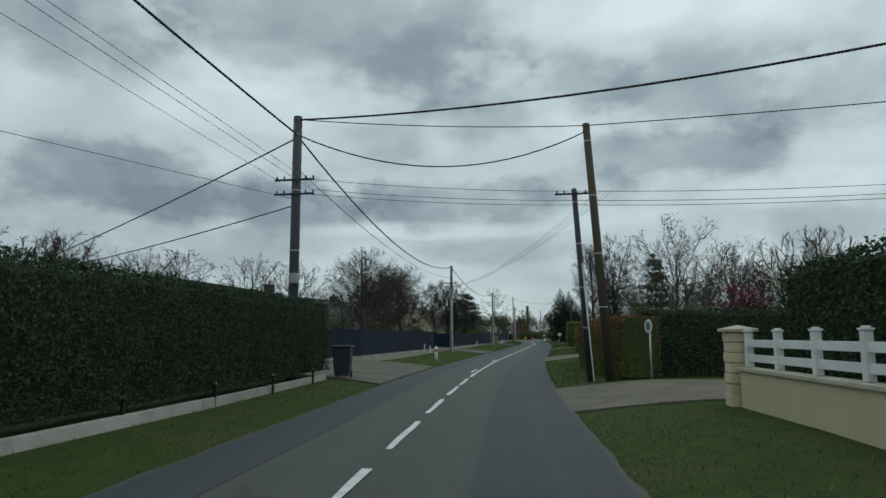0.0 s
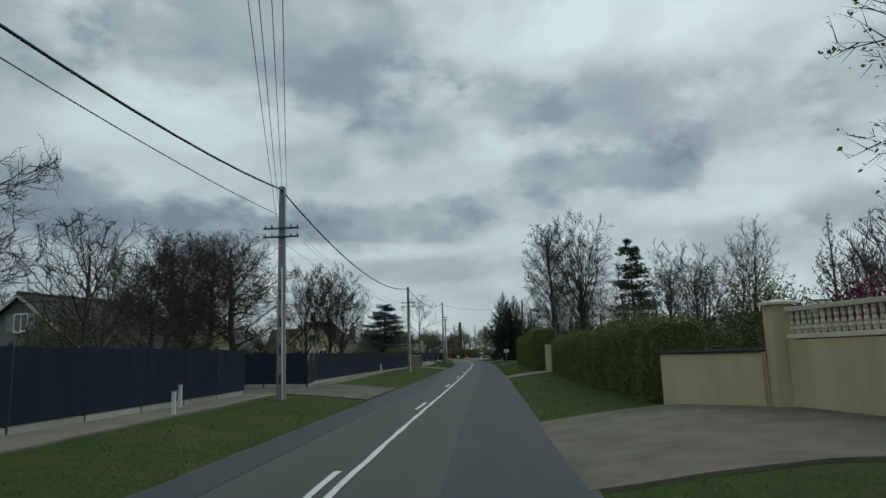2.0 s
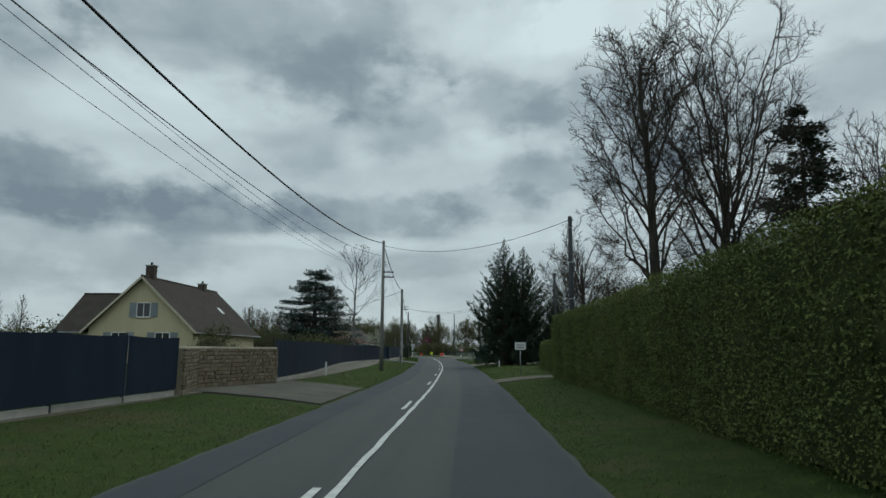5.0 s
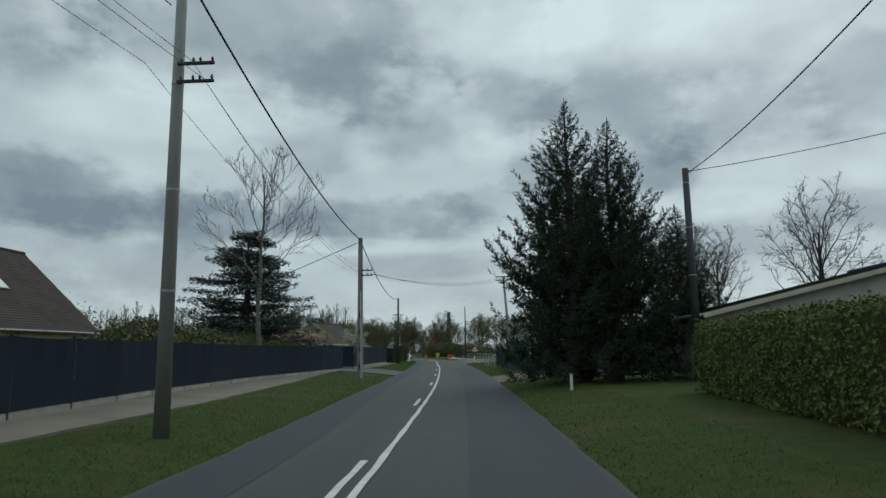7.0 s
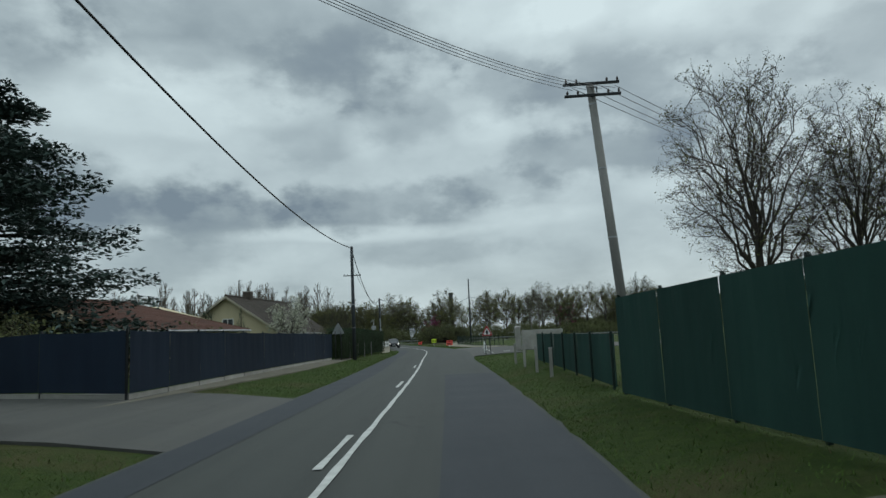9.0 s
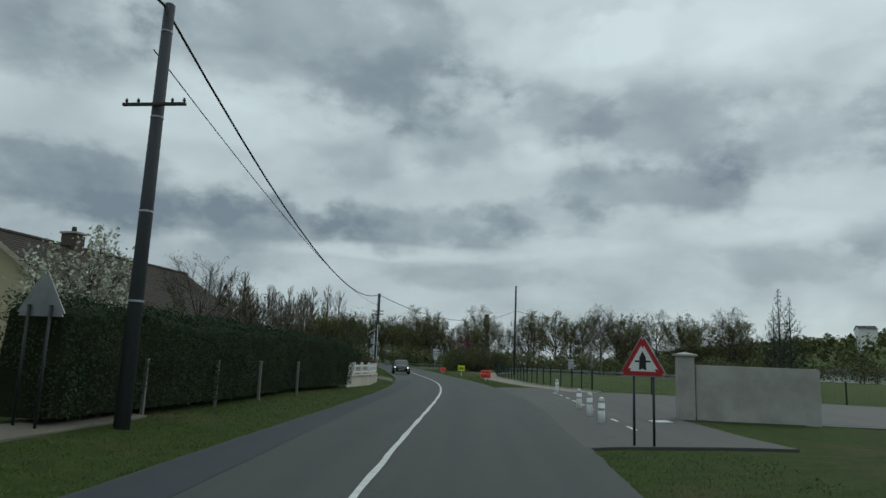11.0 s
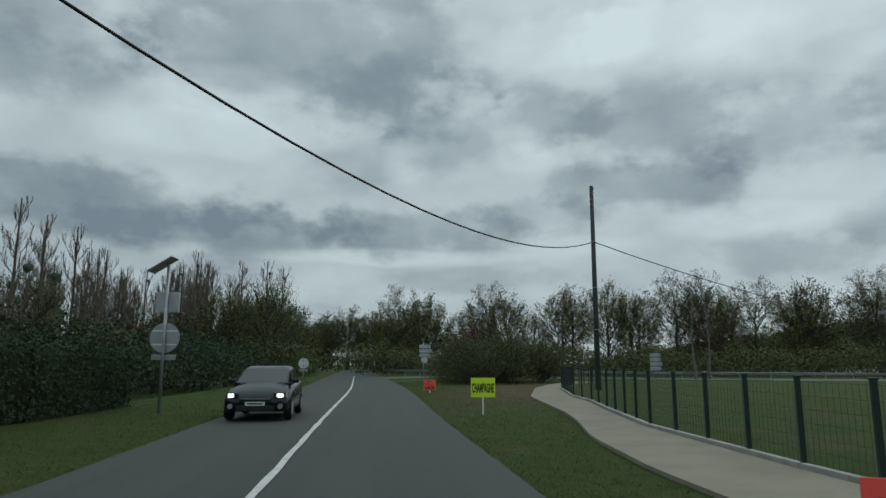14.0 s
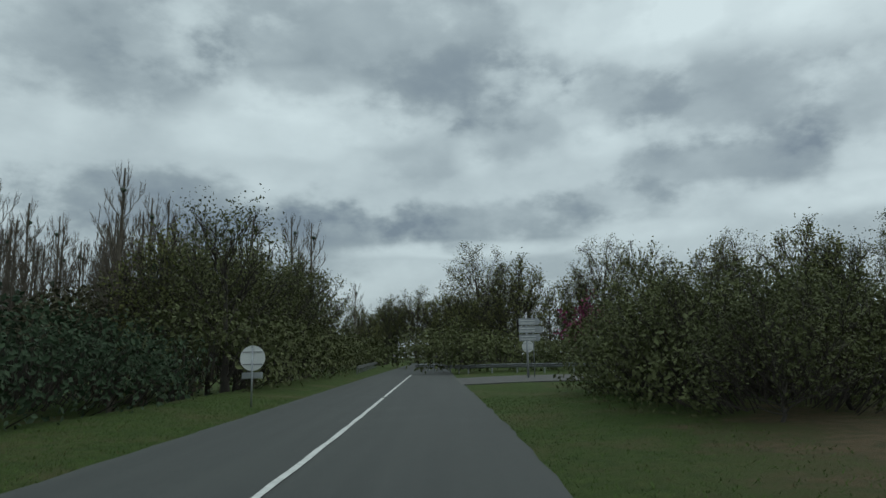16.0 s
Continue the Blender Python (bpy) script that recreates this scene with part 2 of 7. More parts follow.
M_TWIG = mat("twigs", (.070, .060, .051), (.042, .037, .033), 2.0, 10.0, 0.95, 0.0, 0, 0.1, 0.15)
M_BIRCHBARK = mat("birch_bark", (.23, .22, .20), (.06, .056, .052), 3.2, 14.0, 0.8, 0.3, 0, 0.2, 0.1, 0, 0.01, 3.0)
M_BUD = mat("opening_leaves", (.150, .155, .052), (.095, .105, .038), 0.5, 6.0, 0.8, 0.0, 0, 0.2, 0.14, 0.22)
M_OLIVE = mat("spring_scrub_leaves", (.112, .122, .050), (.066, .076, .035), 0.5, 6.0, 0.85, 0.0, 0, 0.2, 0.14, 0.22)
M_NEEDLE = mat("spruce_needles", (.046, .074, .046), (.026, .045, .031), 1.0, 9.0, 0.8, 0.0, 0, 0.2, 0.12, 0.35)
M_POPLAR = mat("poplar_twigs", (.150, .130, .104), (.090, .078, .062), 2.0, 10.0, 0.95, 0.0, 0, 0.1, 0.15)
M_SCRUB = mat("brown_scrub_leaves", (.082, .078, .044), (.050, .050, .030), 0.5, 6.0, 0.9, 0.0, 0, 0.15, 0.14, 0.22)
M_CEDAR = mat("cedar_needles", (.058, .084, .074), (.036, .057, .050), 1.0, 9.0, 0.8, 0.0, 0, 0.2, 0.1, 0.35)
M_HEDGE = mat("hedge_leaves_dark", (.048, .074, .040), (.030, .048, .027), 0.9, 9.0, 0.85, 0.0, 0, 0.15, 0.0, 0.2)
M_HEDGEG = mat("hedge_leaves_green", (.130, .152, .048), (.078, .102, .034), 0.6, 9.0, 0.85, 0.0, 0, 0.15, 0.1, 0.2)
M_HEDGER = mat("hedge_leaves_red", (.190, .022, .020), (.075, .020, .014), 0.8, 9.0, 0.7, 0.0, 0, 0.3, 0.1, 0.45)
# darker leaf tones: the shade deep in a hedge, put into its colour
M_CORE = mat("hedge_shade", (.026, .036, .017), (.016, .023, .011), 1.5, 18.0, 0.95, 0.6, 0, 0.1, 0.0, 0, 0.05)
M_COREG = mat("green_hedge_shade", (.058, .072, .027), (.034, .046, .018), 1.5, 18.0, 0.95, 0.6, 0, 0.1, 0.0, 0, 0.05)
M_PINK = mat("magnolia_flowers", (.21, .042, .095), (.13, .028, .06), 1.0, 9.0, 0.7, 0.0, 0, 0.2, 0.1, 0.35)
M_BLOSSOM = mat("white_blossom", (.55, .55, .48), (.30, .32, .22), 1.0, 9.0, 0.7, 0.0, 0, 0.2, 0.1, 0.35)
M_FABRIC = mat("navy_screen_fabric", (.024, .042, .072), (.017, .031, .055), 1.2, 120.0, 0.75, 0.25, 0, 0.3, 0.12, 0, 0.004, 0.2)
M_GREENFABRIC = mat("green_screen_fabric", (.050, .118, .100), (.035, .085, .074), 1.2, 120.0, 0.8, 0.25, 0, 0.2, 0.12, 0, 0.004, 0.2)
M_POST = mat("dark_painted_steel", (.022, .026, .028), (.013, .016, .018), 3.0, 60.0, 0.5, 0.1, 0.2, 0.4)
M_GREENPOST = mat("green_painted_steel", (.014, .032, .026), (.009, .022, .018), 3.0, 60.0, 0.5, 0.1, 0.2, 0.4)
M_CONC = mat("concrete", (.40, .39, .36), (.25, .245, .225), 1.3, 35.0, 0.92, 0.4)
M_POLEC = mat("concrete_pole", (.255, .25, .235), (.145, .145, .138), 1.6, 35.0, 0.9, 0.4, 0, 0.3, 0.1, 0, 0.01, 0.15)
M_POLED = mat("dark_grey_pole", (.060, .066, .072), (.035, .040, .045), 1.6, 35.0, 0.8, 0.3, 0, 0.3, 0.1, 0, 0.01, 0.15)
M_POLEW = mat("weathered_wooden_pole", (.110, .088, .064), (.060, .048, .036), 1.6, 30.0, 0.95, 0.6, 0, 0.2, 0.1, 0, 0.01, 0.08)
M_CABLE = plain("black_cable", (.014, .015, .017), 0.6)
M_WIRE = plain("grey_wire", (.10, .11, .12), 0.5, 0.4)
M_GALV = mat("galvanised_steel", (.36, .38, .39), (.24, .25, .26), 3.0, 50.0, 0.45, 0.1, 0.6, 0.5)
M_INS = plain("brown_insulator", (.03, .022, .02), 0.3)
M_CREAM = mat("cream_render", (.56, .49, .33), (.45, .395, .265), 0.7, 90.0, 0.92, 0.35, 0, 0.2, 0.04, 0, 0.004, 0.35)
M_GREYWALL = mat("grey_render", (.15, .155, .16), (.10, .105, .11), .8, 80.0, .92, .3)
M_PALE = mat("pale_cream_render", (.52, .49, .41), (.38, .355, .29), 0.7, 90.0, 0.92, 0.35, 0, 0.2, 0.04, 0, 0.004, 0.35)
M_BEIGE = mat("stained_beige_render", (.50, .425, .27), (.32, .27, .17), 0.8, 90.0, 0.92, 0.35, 0, 0.2, 0.04, 0, 0.004, 0.25)
M_STONECAP = mat("cast_stone", (.50, .46, .36), (.36, .33, .26), 2.0, 60.0, 0.9, 0.3)
M_WHITE = mat("white_painted", (.72, .73, .72), (.56, .57, .56), 2.0, 40.0, 0.5, 0.08, 0, 0.4, 0.05)
M_RED = plain("red_reflective", (.36, .022, .025), 0.45)
M_SLATE = mat("slate_roof", (.036, .037, .040), (.023, .024, .027), 1.0, 18.0, 0.75, 0.6, 0, 0.35, 0.05, 0, 0.03)
M_BROWNROOF = mat("brown_tile_roof", (.062, .050, .039), (.036, .030, .025), 1.0, 16.0, 0.85, 0.7, 0, 0.3, 0.05, 0, 0.03)
M_REDROOF = mat("red_tile_roof", (.135, .060, .042), (.085, .042, .032), 1.0, 16.0, 0.85, 0.7, 0, 0.3, 0.05, 0, 0.03)
M_CHIMNEY = mat("sooty_brick_stack", (.085, .068, .055), (.05, .042, .036), 3.0, 30.0, .9, .5)
M_SHUTTER = mat("grey_blue_shutter", (.23, .26, .29), (.17, .195, .22), 2.0, 40.0, 0.6, 0.1)
M_GLASS = plain("dark_window_glass", (.020, .024, .028), 0.08, 0.0, 0.6)
M_WOODRED = mat("red_brown_stained_wood", (.125, .035, .022), (.08, .024, .017), 3.0, 40.0, 0.7, 0.2)
M_BROWNWOOD = mat("dark_stained_wood", (.055, .036, .024), (.035, .024, .017), 3.0, 40.0, 0.7, 0.2)
M_BIN = mat("charcoal_plastic", (.034, .042, .058), (.024, .030, .042), 3.0, 40.0, 0.5, 0.1, 0, 0.4)
M_STONE = masonry_material("rubble_stone", [(.14, .108, .064), (.18, .145, .09), (.10, .08, .05), (.21, .18, .125), (.12, .095, .06)], 3.0, 0.6, (.14, .118, .08))
M_MORTAR = mat("lime_mortar", (.20, .175, .125), (.13, .115, .082), 3.0, 50.0, 0.95, 0.5)
M_BRICK = masonry_material("red_brick", [(.19, .078, .048), (.14, .058, .040), (.24, .125, .08), (.17, .09, .06), (.27, .19, .125)], 4.0, 0.4, (.17, .10, .07))
M_SIGNRED = plain("fluorescent_red_board", (.92, .105, .085), 0.6)
M_SIGNYEL = plain("fluorescent_yellow_board", (.60, .78, .035), 0.6)
M_INK = plain("black_ink", (.014, .014, .014), 0.6)
M_CARPAINT = plain("black_car_paint", (.006, .007, .009), 0.16, 0.0, 0.45)
M_RUBBER = plain("tyre_rubber", (.012, .012, .012), 0.85)
M_SOLAR = plain("solar_cells", (.012, .014, .025), 0.2, 0.0, 0.6)
M_LAMPON = bpy.data.materials.new("lit_headlamp")
M_LAMPON.use_nodes = True
M_LAMPON.node_tree.nodes["Principled BSDF"].inputs["Emission Color"].default_value = (1, .97, .9, 1)
M_LAMPON.node_tree.nodes["Principled BSDF"].inputs["Emission Strength"].default_value = 1.6


# ---- mesh helpers ----
def mesh_of(name, bm, material, smooth=False):
    me = bpy.data.meshes.new(name)
    bm.normal_update()
    bm.to_mesh(me)
    bm.free()
    for m in material if isinstance(material, (list, tuple)) else (material,):
        me.materials.append(m)
    if smooth:
        me.polygons.foreach_set("use_smooth", [True] * len(me.polygons))
    return me


def part(name, bm, material, parent=None, label="", smooth=False):
    ob = new(name, bm if isinstance(bm, bpy.types.Mesh) else mesh_of(name, bm, material, smooth))
    ob.parent = parent
    if label:
        ob["label"] = label
    return ob


def thing(name, place, label, category, group="", turn=0.0, kind=""):
    ob = new(name)
    ob.empty_display_size = 0.2
    ob.matrix_basis = pose(place[0], place[1], place[2], 0, 0, turn)
    return tagged(ob, label, category, group, kind)


def box(bm, x0, x1, y0, y1, z0, z1, bevel=0.0, m=None):
    mm = Matrix.Translation(((x0 + x1) / 2, (y0 + y1) / 2, (z0 + z1) / 2)) @ Matrix.Diagonal((abs(x1 - x0), abs(y1 - y0), abs(z1 - z0), 1))
    r = bmesh.ops.create_cube(bm, size=1, matrix=mm if m is None else m @ mm)
    if bevel:
        es = list({e for v in r["verts"] for e in v.link_edges})
        bmesh.ops.bevel(bm, geom=es, offset=bevel, segments=2, affect="EDGES", profile=0.6)
    return bm


def rod(bm, a, b, r0, r1=None, n=10, caps=True):
    a, b = Vector(a), Vector(b)
    r1 = r0 if r1 is None else r1
    d = b - a
    q = d.to_track_quat("Z", "Y").to_matrix().to_4x4()
    bmesh.ops.create_cone(bm, cap_ends=caps, segments=n, radius1=r0, radius2=r1, depth=d.length, matrix=Matrix.Translation((a + b) / 2) @ q)
    return bm


def poly(bm, pts, thick=0.0, up=(0, 0, 1)):
    vs = [bm.verts.new(p) for p in pts]
    f = bm.faces.new(vs)
    if thick:
        ex = bmesh.ops.extrude_face_region(bm, geom=[f])
        bmesh.ops.translate(bm, vec=Vector(up) * thick, verts=[v for v in ex["geom"] if isinstance(v, bmesh.types.BMVert)])
    bmesh.ops.recalc_face_normals(bm, faces=bm.faces)
    return bm


def sheet(name, rows, material, uv=None, smooth=True):
    """A quad sheet through rows of equal length; uv: rows of (u, v)."""
    n, k = len(rows), len(rows[0])
    me = bpy.data.meshes.new(name)
    me.from_pydata([p for r in rows for p in r], [], [(i * k + j, i * k + j + 1, (i + 1) * k + j + 1, (i + 1) * k + j) for i in range(n - 1) for j in range(k - 1)])
    me.materials.append(material)
    if uv:
        lay = me.uv_layers.new(name="UVMap")
        flat = [p for r in uv for p in r]
        lay.data.foreach_set("uv", [c for lp in me.loops for c in flat[lp.vertex_index]])
    me.polygons.foreach_set("use_smooth", [smooth] * len(me.polygons))
    return me


def soup(name, verts, faces, material, smooth=False):
    """A mesh from plain lists, or from arrays of corners (one array, or several with their own number of sides)."""
    me = bpy.data.meshes.new(name)
    if isinstance(faces, np.ndarray):
        faces = [faces]
    if len(faces) and isinstance(faces[0], np.ndarray):
        verts = np.asarray(verts, dtype=np.float32)
        sides = np.concatenate([np.full(len(f), f.shape[1], dtype=np.int32) for f in faces])
        loops = np.concatenate([f.ravel() for f in faces]).astype(np.int32)
        me.vertices.add(len(verts))
        me.vertices.foreach_set("co", verts.ravel())
        me.loops.add(len(loops))
        me.loops.foreach_set("vertex_index", loops)
        me.polygons.add(len(sides))
        me.polygons.foreach_set("loop_start", np.concatenate([[0], np.cumsum(sides)[:-1]]).astype(np.int32))
        me.update(calc_edges=True)
    else:
        me.from_pydata(verts, [], faces)
    me.materials.append(material)
    me.polygons.foreach_set("use_smooth", [smooth] * len(me.polygons))
    return me


# ---- the road's line: x of the centre line by y ----
LINE_Y = (-400, -60, 0, 16, 28, 44, 60, 80, 98, 112, 137, 150, 167, 187, 203, 219, 230, 242, 259, 283, 326, 380, 460, 800)
LINE_X = (26, 3.1, -1.65, -2.93, -3.66, -4.12, -4.2, -4.36, -4.66, -4.75, -5.52, -6.05, -7.1, -8.5, -9.95, -11.15, -12.35, -14.4, -18.35, -23.7, -34.6, -48, -68, -150)


def cx(y):
    """Centre line, smoothed over some metres."""
    return sum(float(np.interp(y + o, LINE_Y, LINE_X)) * w for o, w in ((-9, .15), (-4.5, .2), (0, .3), (4.5, .2), (9, .15)))


def edge_l(y):
    return float(np.interp(y, (-60, 60, 130, 145, 250, 285, 400), (-2.5, -2.35, -2.5, -2.85, -2.9, -3.3, -3.4)))


def edge_r(y):
    return float(np.interp(y, (-60, 20, 150, 165, 196, 204, 216, 232, 260, 290, 400), (2.9, 2.9, 2.95, 3.15, 3.2, 3.6, 3.9, 3.5, 3.4, 3.6, 3.5)))


COLS = (-1500, -500, -200, -90, -60, -45, -35, -28, -22, -18, -15, -13, -11.5, -10, -9, -8, -7, -6.3, -5.6, -5, -4.4, -3.9, -3.4, -2.9, -2.3, 0,
        2.8, 3.3, 3.7, 4.2, 4.8, 5.4, 6, 7, 8, 9, 10.5, 12, 14, 17, 20, 25, 32, 40, 60, 90, 150, 300, 700, 1500)


def gz(d, y):
    """Height of the ground at the offset d from the centre line."""
    if d < 0:
        t = -d + edge_l(y)
        town = float(np.interp(t, (0, .4, 1.6, 3.4, 5.5, 8, 40, 200), (-.03, .02, .16, .30, .35, .36, .3, 0)))
        bank = float(np.interp(t, (0, .4, 1.6, 3.4, 5.0, 8, 14, 40, 200), (-.03, .02, .10, .18, .1, -.7, -1.4, -1.6, -1.5)))
        k = float(np.interp(y, (246, 272), (0, 1)))
    else:
        t = d - edge_r(y)
        town = float(np.interp(t, (0, .4, 1.4, 2.6, 5, 8, 40, 200), (-.03, .02, .16, .27, .30, .31, .25, 0)))
        bank = float(np.interp(t, (0, .4, 1.6, 3.4, 6, 10, 40, 200), (-.03, .01, .04, .10, .14, .12, 0, -.2)))
        k = float(np.interp(y, (196, 206), (0, 1)))
    return town + (bank - town) * k


def at(y, d, up=0.0):
    return (cx(y) + d, y, gz(d, y) + up)


def on(x, y, up=0.0):
    return (x, y, gz(x - cx(y), y) + up)


def strip(name, y0, y1, dl, dr, lift, material, step=1.5, cols=6, flat=False):
    """A laid sheet between two offsets (numbers or functions of y), lift above the ground."""
    n = max(2, int(abs(y1 - y0) / step) + 1)
    rows, uvs = [], []
    for i in range(n + 1):
        y = y0 + (y1 - y0) * i / n
        a = dl(y) if callable(dl) else dl
        b = dr(y) if callable(dr) else dr
        ds = [a + (b - a) * j / cols for j in range(cols + 1)]
        row = [(cx(y) + d, y, (0.0 if flat else gz(d, y)) + lift) for d in ds]
        if not flat:
            row = [(row[0][0], y, row[0][2] - .12)] + row + [(row[-1][0], y, row[-1][2] - .12)]
            ds = [ds[0]] + ds + [ds[-1]]
            if i in (0, n):
                rows.append([(p[0], p[1], p[2] - (.12 if 0 < k < len(row) - 1 else 0)) for k, p in enumerate(row)] if i == 0 else row)
                uvs.append([(d, y) for d in ds])
                rows.append(row if i == 0 else [(p[0], p[1], p[2] - (.12 if 0 < k < len(row) - 1 else 0)) for k, p in enumerate(row)])
                uvs.append([(d, y) for d in ds])
                continue
        rows.append(row)
        uvs.append([(d, y) for d in ds])
    return sheet(name, rows, material, uvs, False)


# ---- ground, road, markings ----
def build_ground():
    ys = [-1500, -600, -250, -120, -70] + [-50 + 2.0 * i for i in range(245)] + [445, 470, 520, 620, 800, 1200, 2500]
    rows = []
    for y in ys:
        row = []
        for d in COLS:
            z = gz(d, y)
            if abs(d) > 3.9:
                z += 0.028 * (noise.noise((d * .7, y * .45, 0)) + .6 * noise.noise((d * 2.1, y * 1.3, 3))) * min(1, (abs(d) - 3.6) / 1.5)
            row.append((cx(max(-400, min(800, y))) + d, y, z - 0.02))
        rows.append(row)
    tagged(part("ground", sheet("ground", rows, M_GROUND), None), "rough green grass ground with worn earthy spots", "ground", kind="structure")


build_ground()


def ragged(edge, side):
    """The asphalt's crumbled edge."""
    return lambda y: edge(y) + side * (.07 * noise.noise((0, y * .8, 5)) + .05 * noise.noise((3, y * 2.3, 9)) + .06)


tagged(part("road", strip("road", -60, 430, ragged(edge_l, -1), ragged(edge_r, 1), 0.006, M_ROAD, .6, 10, True), None), "worn grey two-lane asphalt country road", "road", kind="structure")
tagged(part("road_patch_strip", strip("road_patch_strip", -60, 182, 1.25, lambda y: edge_r(y) - .02, 0.012, M_PATCH, 1.5, 4, True), None),
       "darker resurfaced asphalt strip along the road's edge", "road", kind="structure")
tagged(part("road_patch_strip", strip("road_patch_strip", -60, 240, lambda y: edge_l(y) + .02, lambda y: edge_l(y) + .95 + .15 * math.sin(y * .11), 0.012, M_PATCH, 1.5, 3, True), None),
       "darker resurfaced asphalt strip along the road's edge", "road", kind="structure")


def marking(y0, y1, d, w, label, up=0.019):
    ob = part("road_marking", strip("road_marking", y0, y1, lambda y: d - w / 2 + .012 * math.sin(y * 2.3), lambda y: d + w / 2 + .012 * math.sin(y * 1.7 + 1), up, M_PAINT, 1.0, 1, up < .03), None)
    return tagged(ob, label, "road marking", "centre line markings", "structure")


for y0 in (-6.0, -1.7, 4.75, 9.1, 13.4, 17.6, 21.3, 25.4):
    marking(y0, y0 + 3.0, 0.0, 0.11, "white painted dash of the centre line")
marking(28.4, 242, 0.0, 0.10, "solid white painted centre line")
for y0 in (28.4, 40.7, 53.7, 66.8, 78.3, 90.3, 103.2, 116, 127, 139.5, 151.2, 163.2, 176, 189):
    marking(y0, y0 + 2.8, -0.24, 0.10, "short white dash beside the solid centre line")
for y0, y1 in ((242.8, 246.2), (247.0, 300), (300.6, 330)):
    marking(y0, y1, 0.0, 0.12, "solid white painted centre line")
for i in range(9):
    marking(207 + i * 2.35, 207.9 + i * 2.35, 5.3 + i * .09, 0.09, "white dash of the cycle lane's edge", 0.05)
marking(209.3, 210.0, 6.6, 0.5, "worn white symbol painted on the cycle lane", 0.05)


# paths and drives
def surface(name, label, cat, *a, **k):
    return tagged(part(name, strip(name, *a, **k), None), label, cat, kind="structure")


def path_in(y):
    return float(np.interp(y, (28, 34, 40, 60, 75, 90, 105, 118, 138, 150, 163, 172, 186, 200), (-5.2, -5.4, -5.3, -5.7, -5.7, -6.4, -6.0, -5.4, -5.6, -6.1, -6.9, -6.0, -5.2, -5.0)))


def path_out(y):
    return float(np.interp(y, (28, 40, 60, 75, 105, 118, 140, 160, 175, 200), (-7.9, -7.0, -7.0, -6.9, -6.8, -6.4, -8.9, -8.3, -7.0, -6.0))) 


surface("footpath", "beige stabilised footpath beside the fence", "path", 30, 203, path_out, lambda y: path_in(y) - .12 + .14 * noise.noise((7, y * .9, 2)), 0.022, M_PATH, 1.0, 5)
surface("driveway", "grey asphalt driveway entrance with worn edges", "driveway", 21.3, 33.5, -16, lambda y: edge_l(y) - .2, 0.03, M_DRIVE, 0.7, 12)
surface("driveway", "worn beige driveway crossing the verge", "driveway", 58.6, 66.5, -14, lambda y: edge_l(y) - .25, 0.03, M_DRIVE, 0.7, 12)
surface("driveway", "worn beige driveway crossing the verge", "driveway", 104.6, 112.5, -9, lambda y: edge_l(y) - .25, 0.03, M_DRIVE, 0.7, 10)
surface("side_road", "grey asphalt side road joining the main road", "road", 165.0, 173.5, -60, lambda y: edge_l(y) + .05, 0.03, M_SIDE, 0.7, 30)
surface("driveway", "worn gravel and asphalt driveway entrance", "driveway", 235.5, 243.5, -12, lambda y: edge_l(y) - .3, 0.03, M_DRIVE, 0.7, 12)
surface("driveway", "sandy gravel driveway apron", "driveway", 14.2, 20.2, lambda y: edge_r(y) - .05, 16, 0.03, M_GRAVEL, 0.7, 14)
surface("driveway", "sandy gravel driveway apron", "driveway", 42, 49.5, lambda y: edge_r(y) - .05, 8.2, 0.03, M_GRAVEL, 0.7, 8)
surface("driveway", "sandy gravel driveway apron", "driveway", 76.0, 80.2, lambda y: edge_r(y) - .05, 6.0, 0.03, M_GRAVEL, 0.7, 8)
surface("driveway", "pale sandy gravel driveway", "driveway", 153.0, 160.5, lambda y: edge_r(y) - .05, 30, 0.03, M_GRAVEL, 0.7, 18)
surface("driveway", "sandy gravel driveway apron", "driveway", 118.5, 121.5, lambda y: edge_r(y) - .05, 12, 0.03, M_GRAVEL, 0.7, 8)


def pave_in(y):
    return float(np.interp(y, (203, 228, 230, 234, 240, 246, 252, 256, 260, 263, 272, 282, 290, 300), (4.4, 7.0, 6.7, 5.9, 5.4, 5.35, 5.45, 5.9, 6.8, 7.3, 8.4, 11.0, 14.0, 18.8)))


def pave_out(y):
    return float(np.interp(y, (203, 229, 232, 235, 238, 241, 246, 252, 258, 264, 268, 272, 282, 290, 300), (9.4, 8.6, 7.9, 7.2, 6.9, 6.8, 7.1, 7.3, 7.7, 8.8, 9.6, 10.1, 12.4, 15.6, 21.0)))


surface("pavement", "pale concrete pavement along the field fence", "pavement", 227.5, 300, pave_in, pave_out, 0.05, M_PAVE, 1.0, 5)
surface("cycle_lane", "grey asphalt apron of the field entrance", "road", 203.5, 228.6, lambda y: edge_r(y) - .05, lambda y: float(np.interp(y, (203, 210.6, 211.4, 226, 229), (7.4, 7.4, 24, 24, 12))), 0.035, M_SIDE, 0.8, 14)
surface("cycle_lane", "grey asphalt cycle lane apron", "road", 228.55, 233, lambda y: edge_r(y) - .05, lambda y: pave_in(y) + .05, 0.035, M_SIDE, 0.8, 6)
surface("junction", "grey asphalt road joining at the junction", "road", 311, 321, lambda y: edge_r(y) - .1, 70, 0.035, M_SIDE, 1.0, 30)


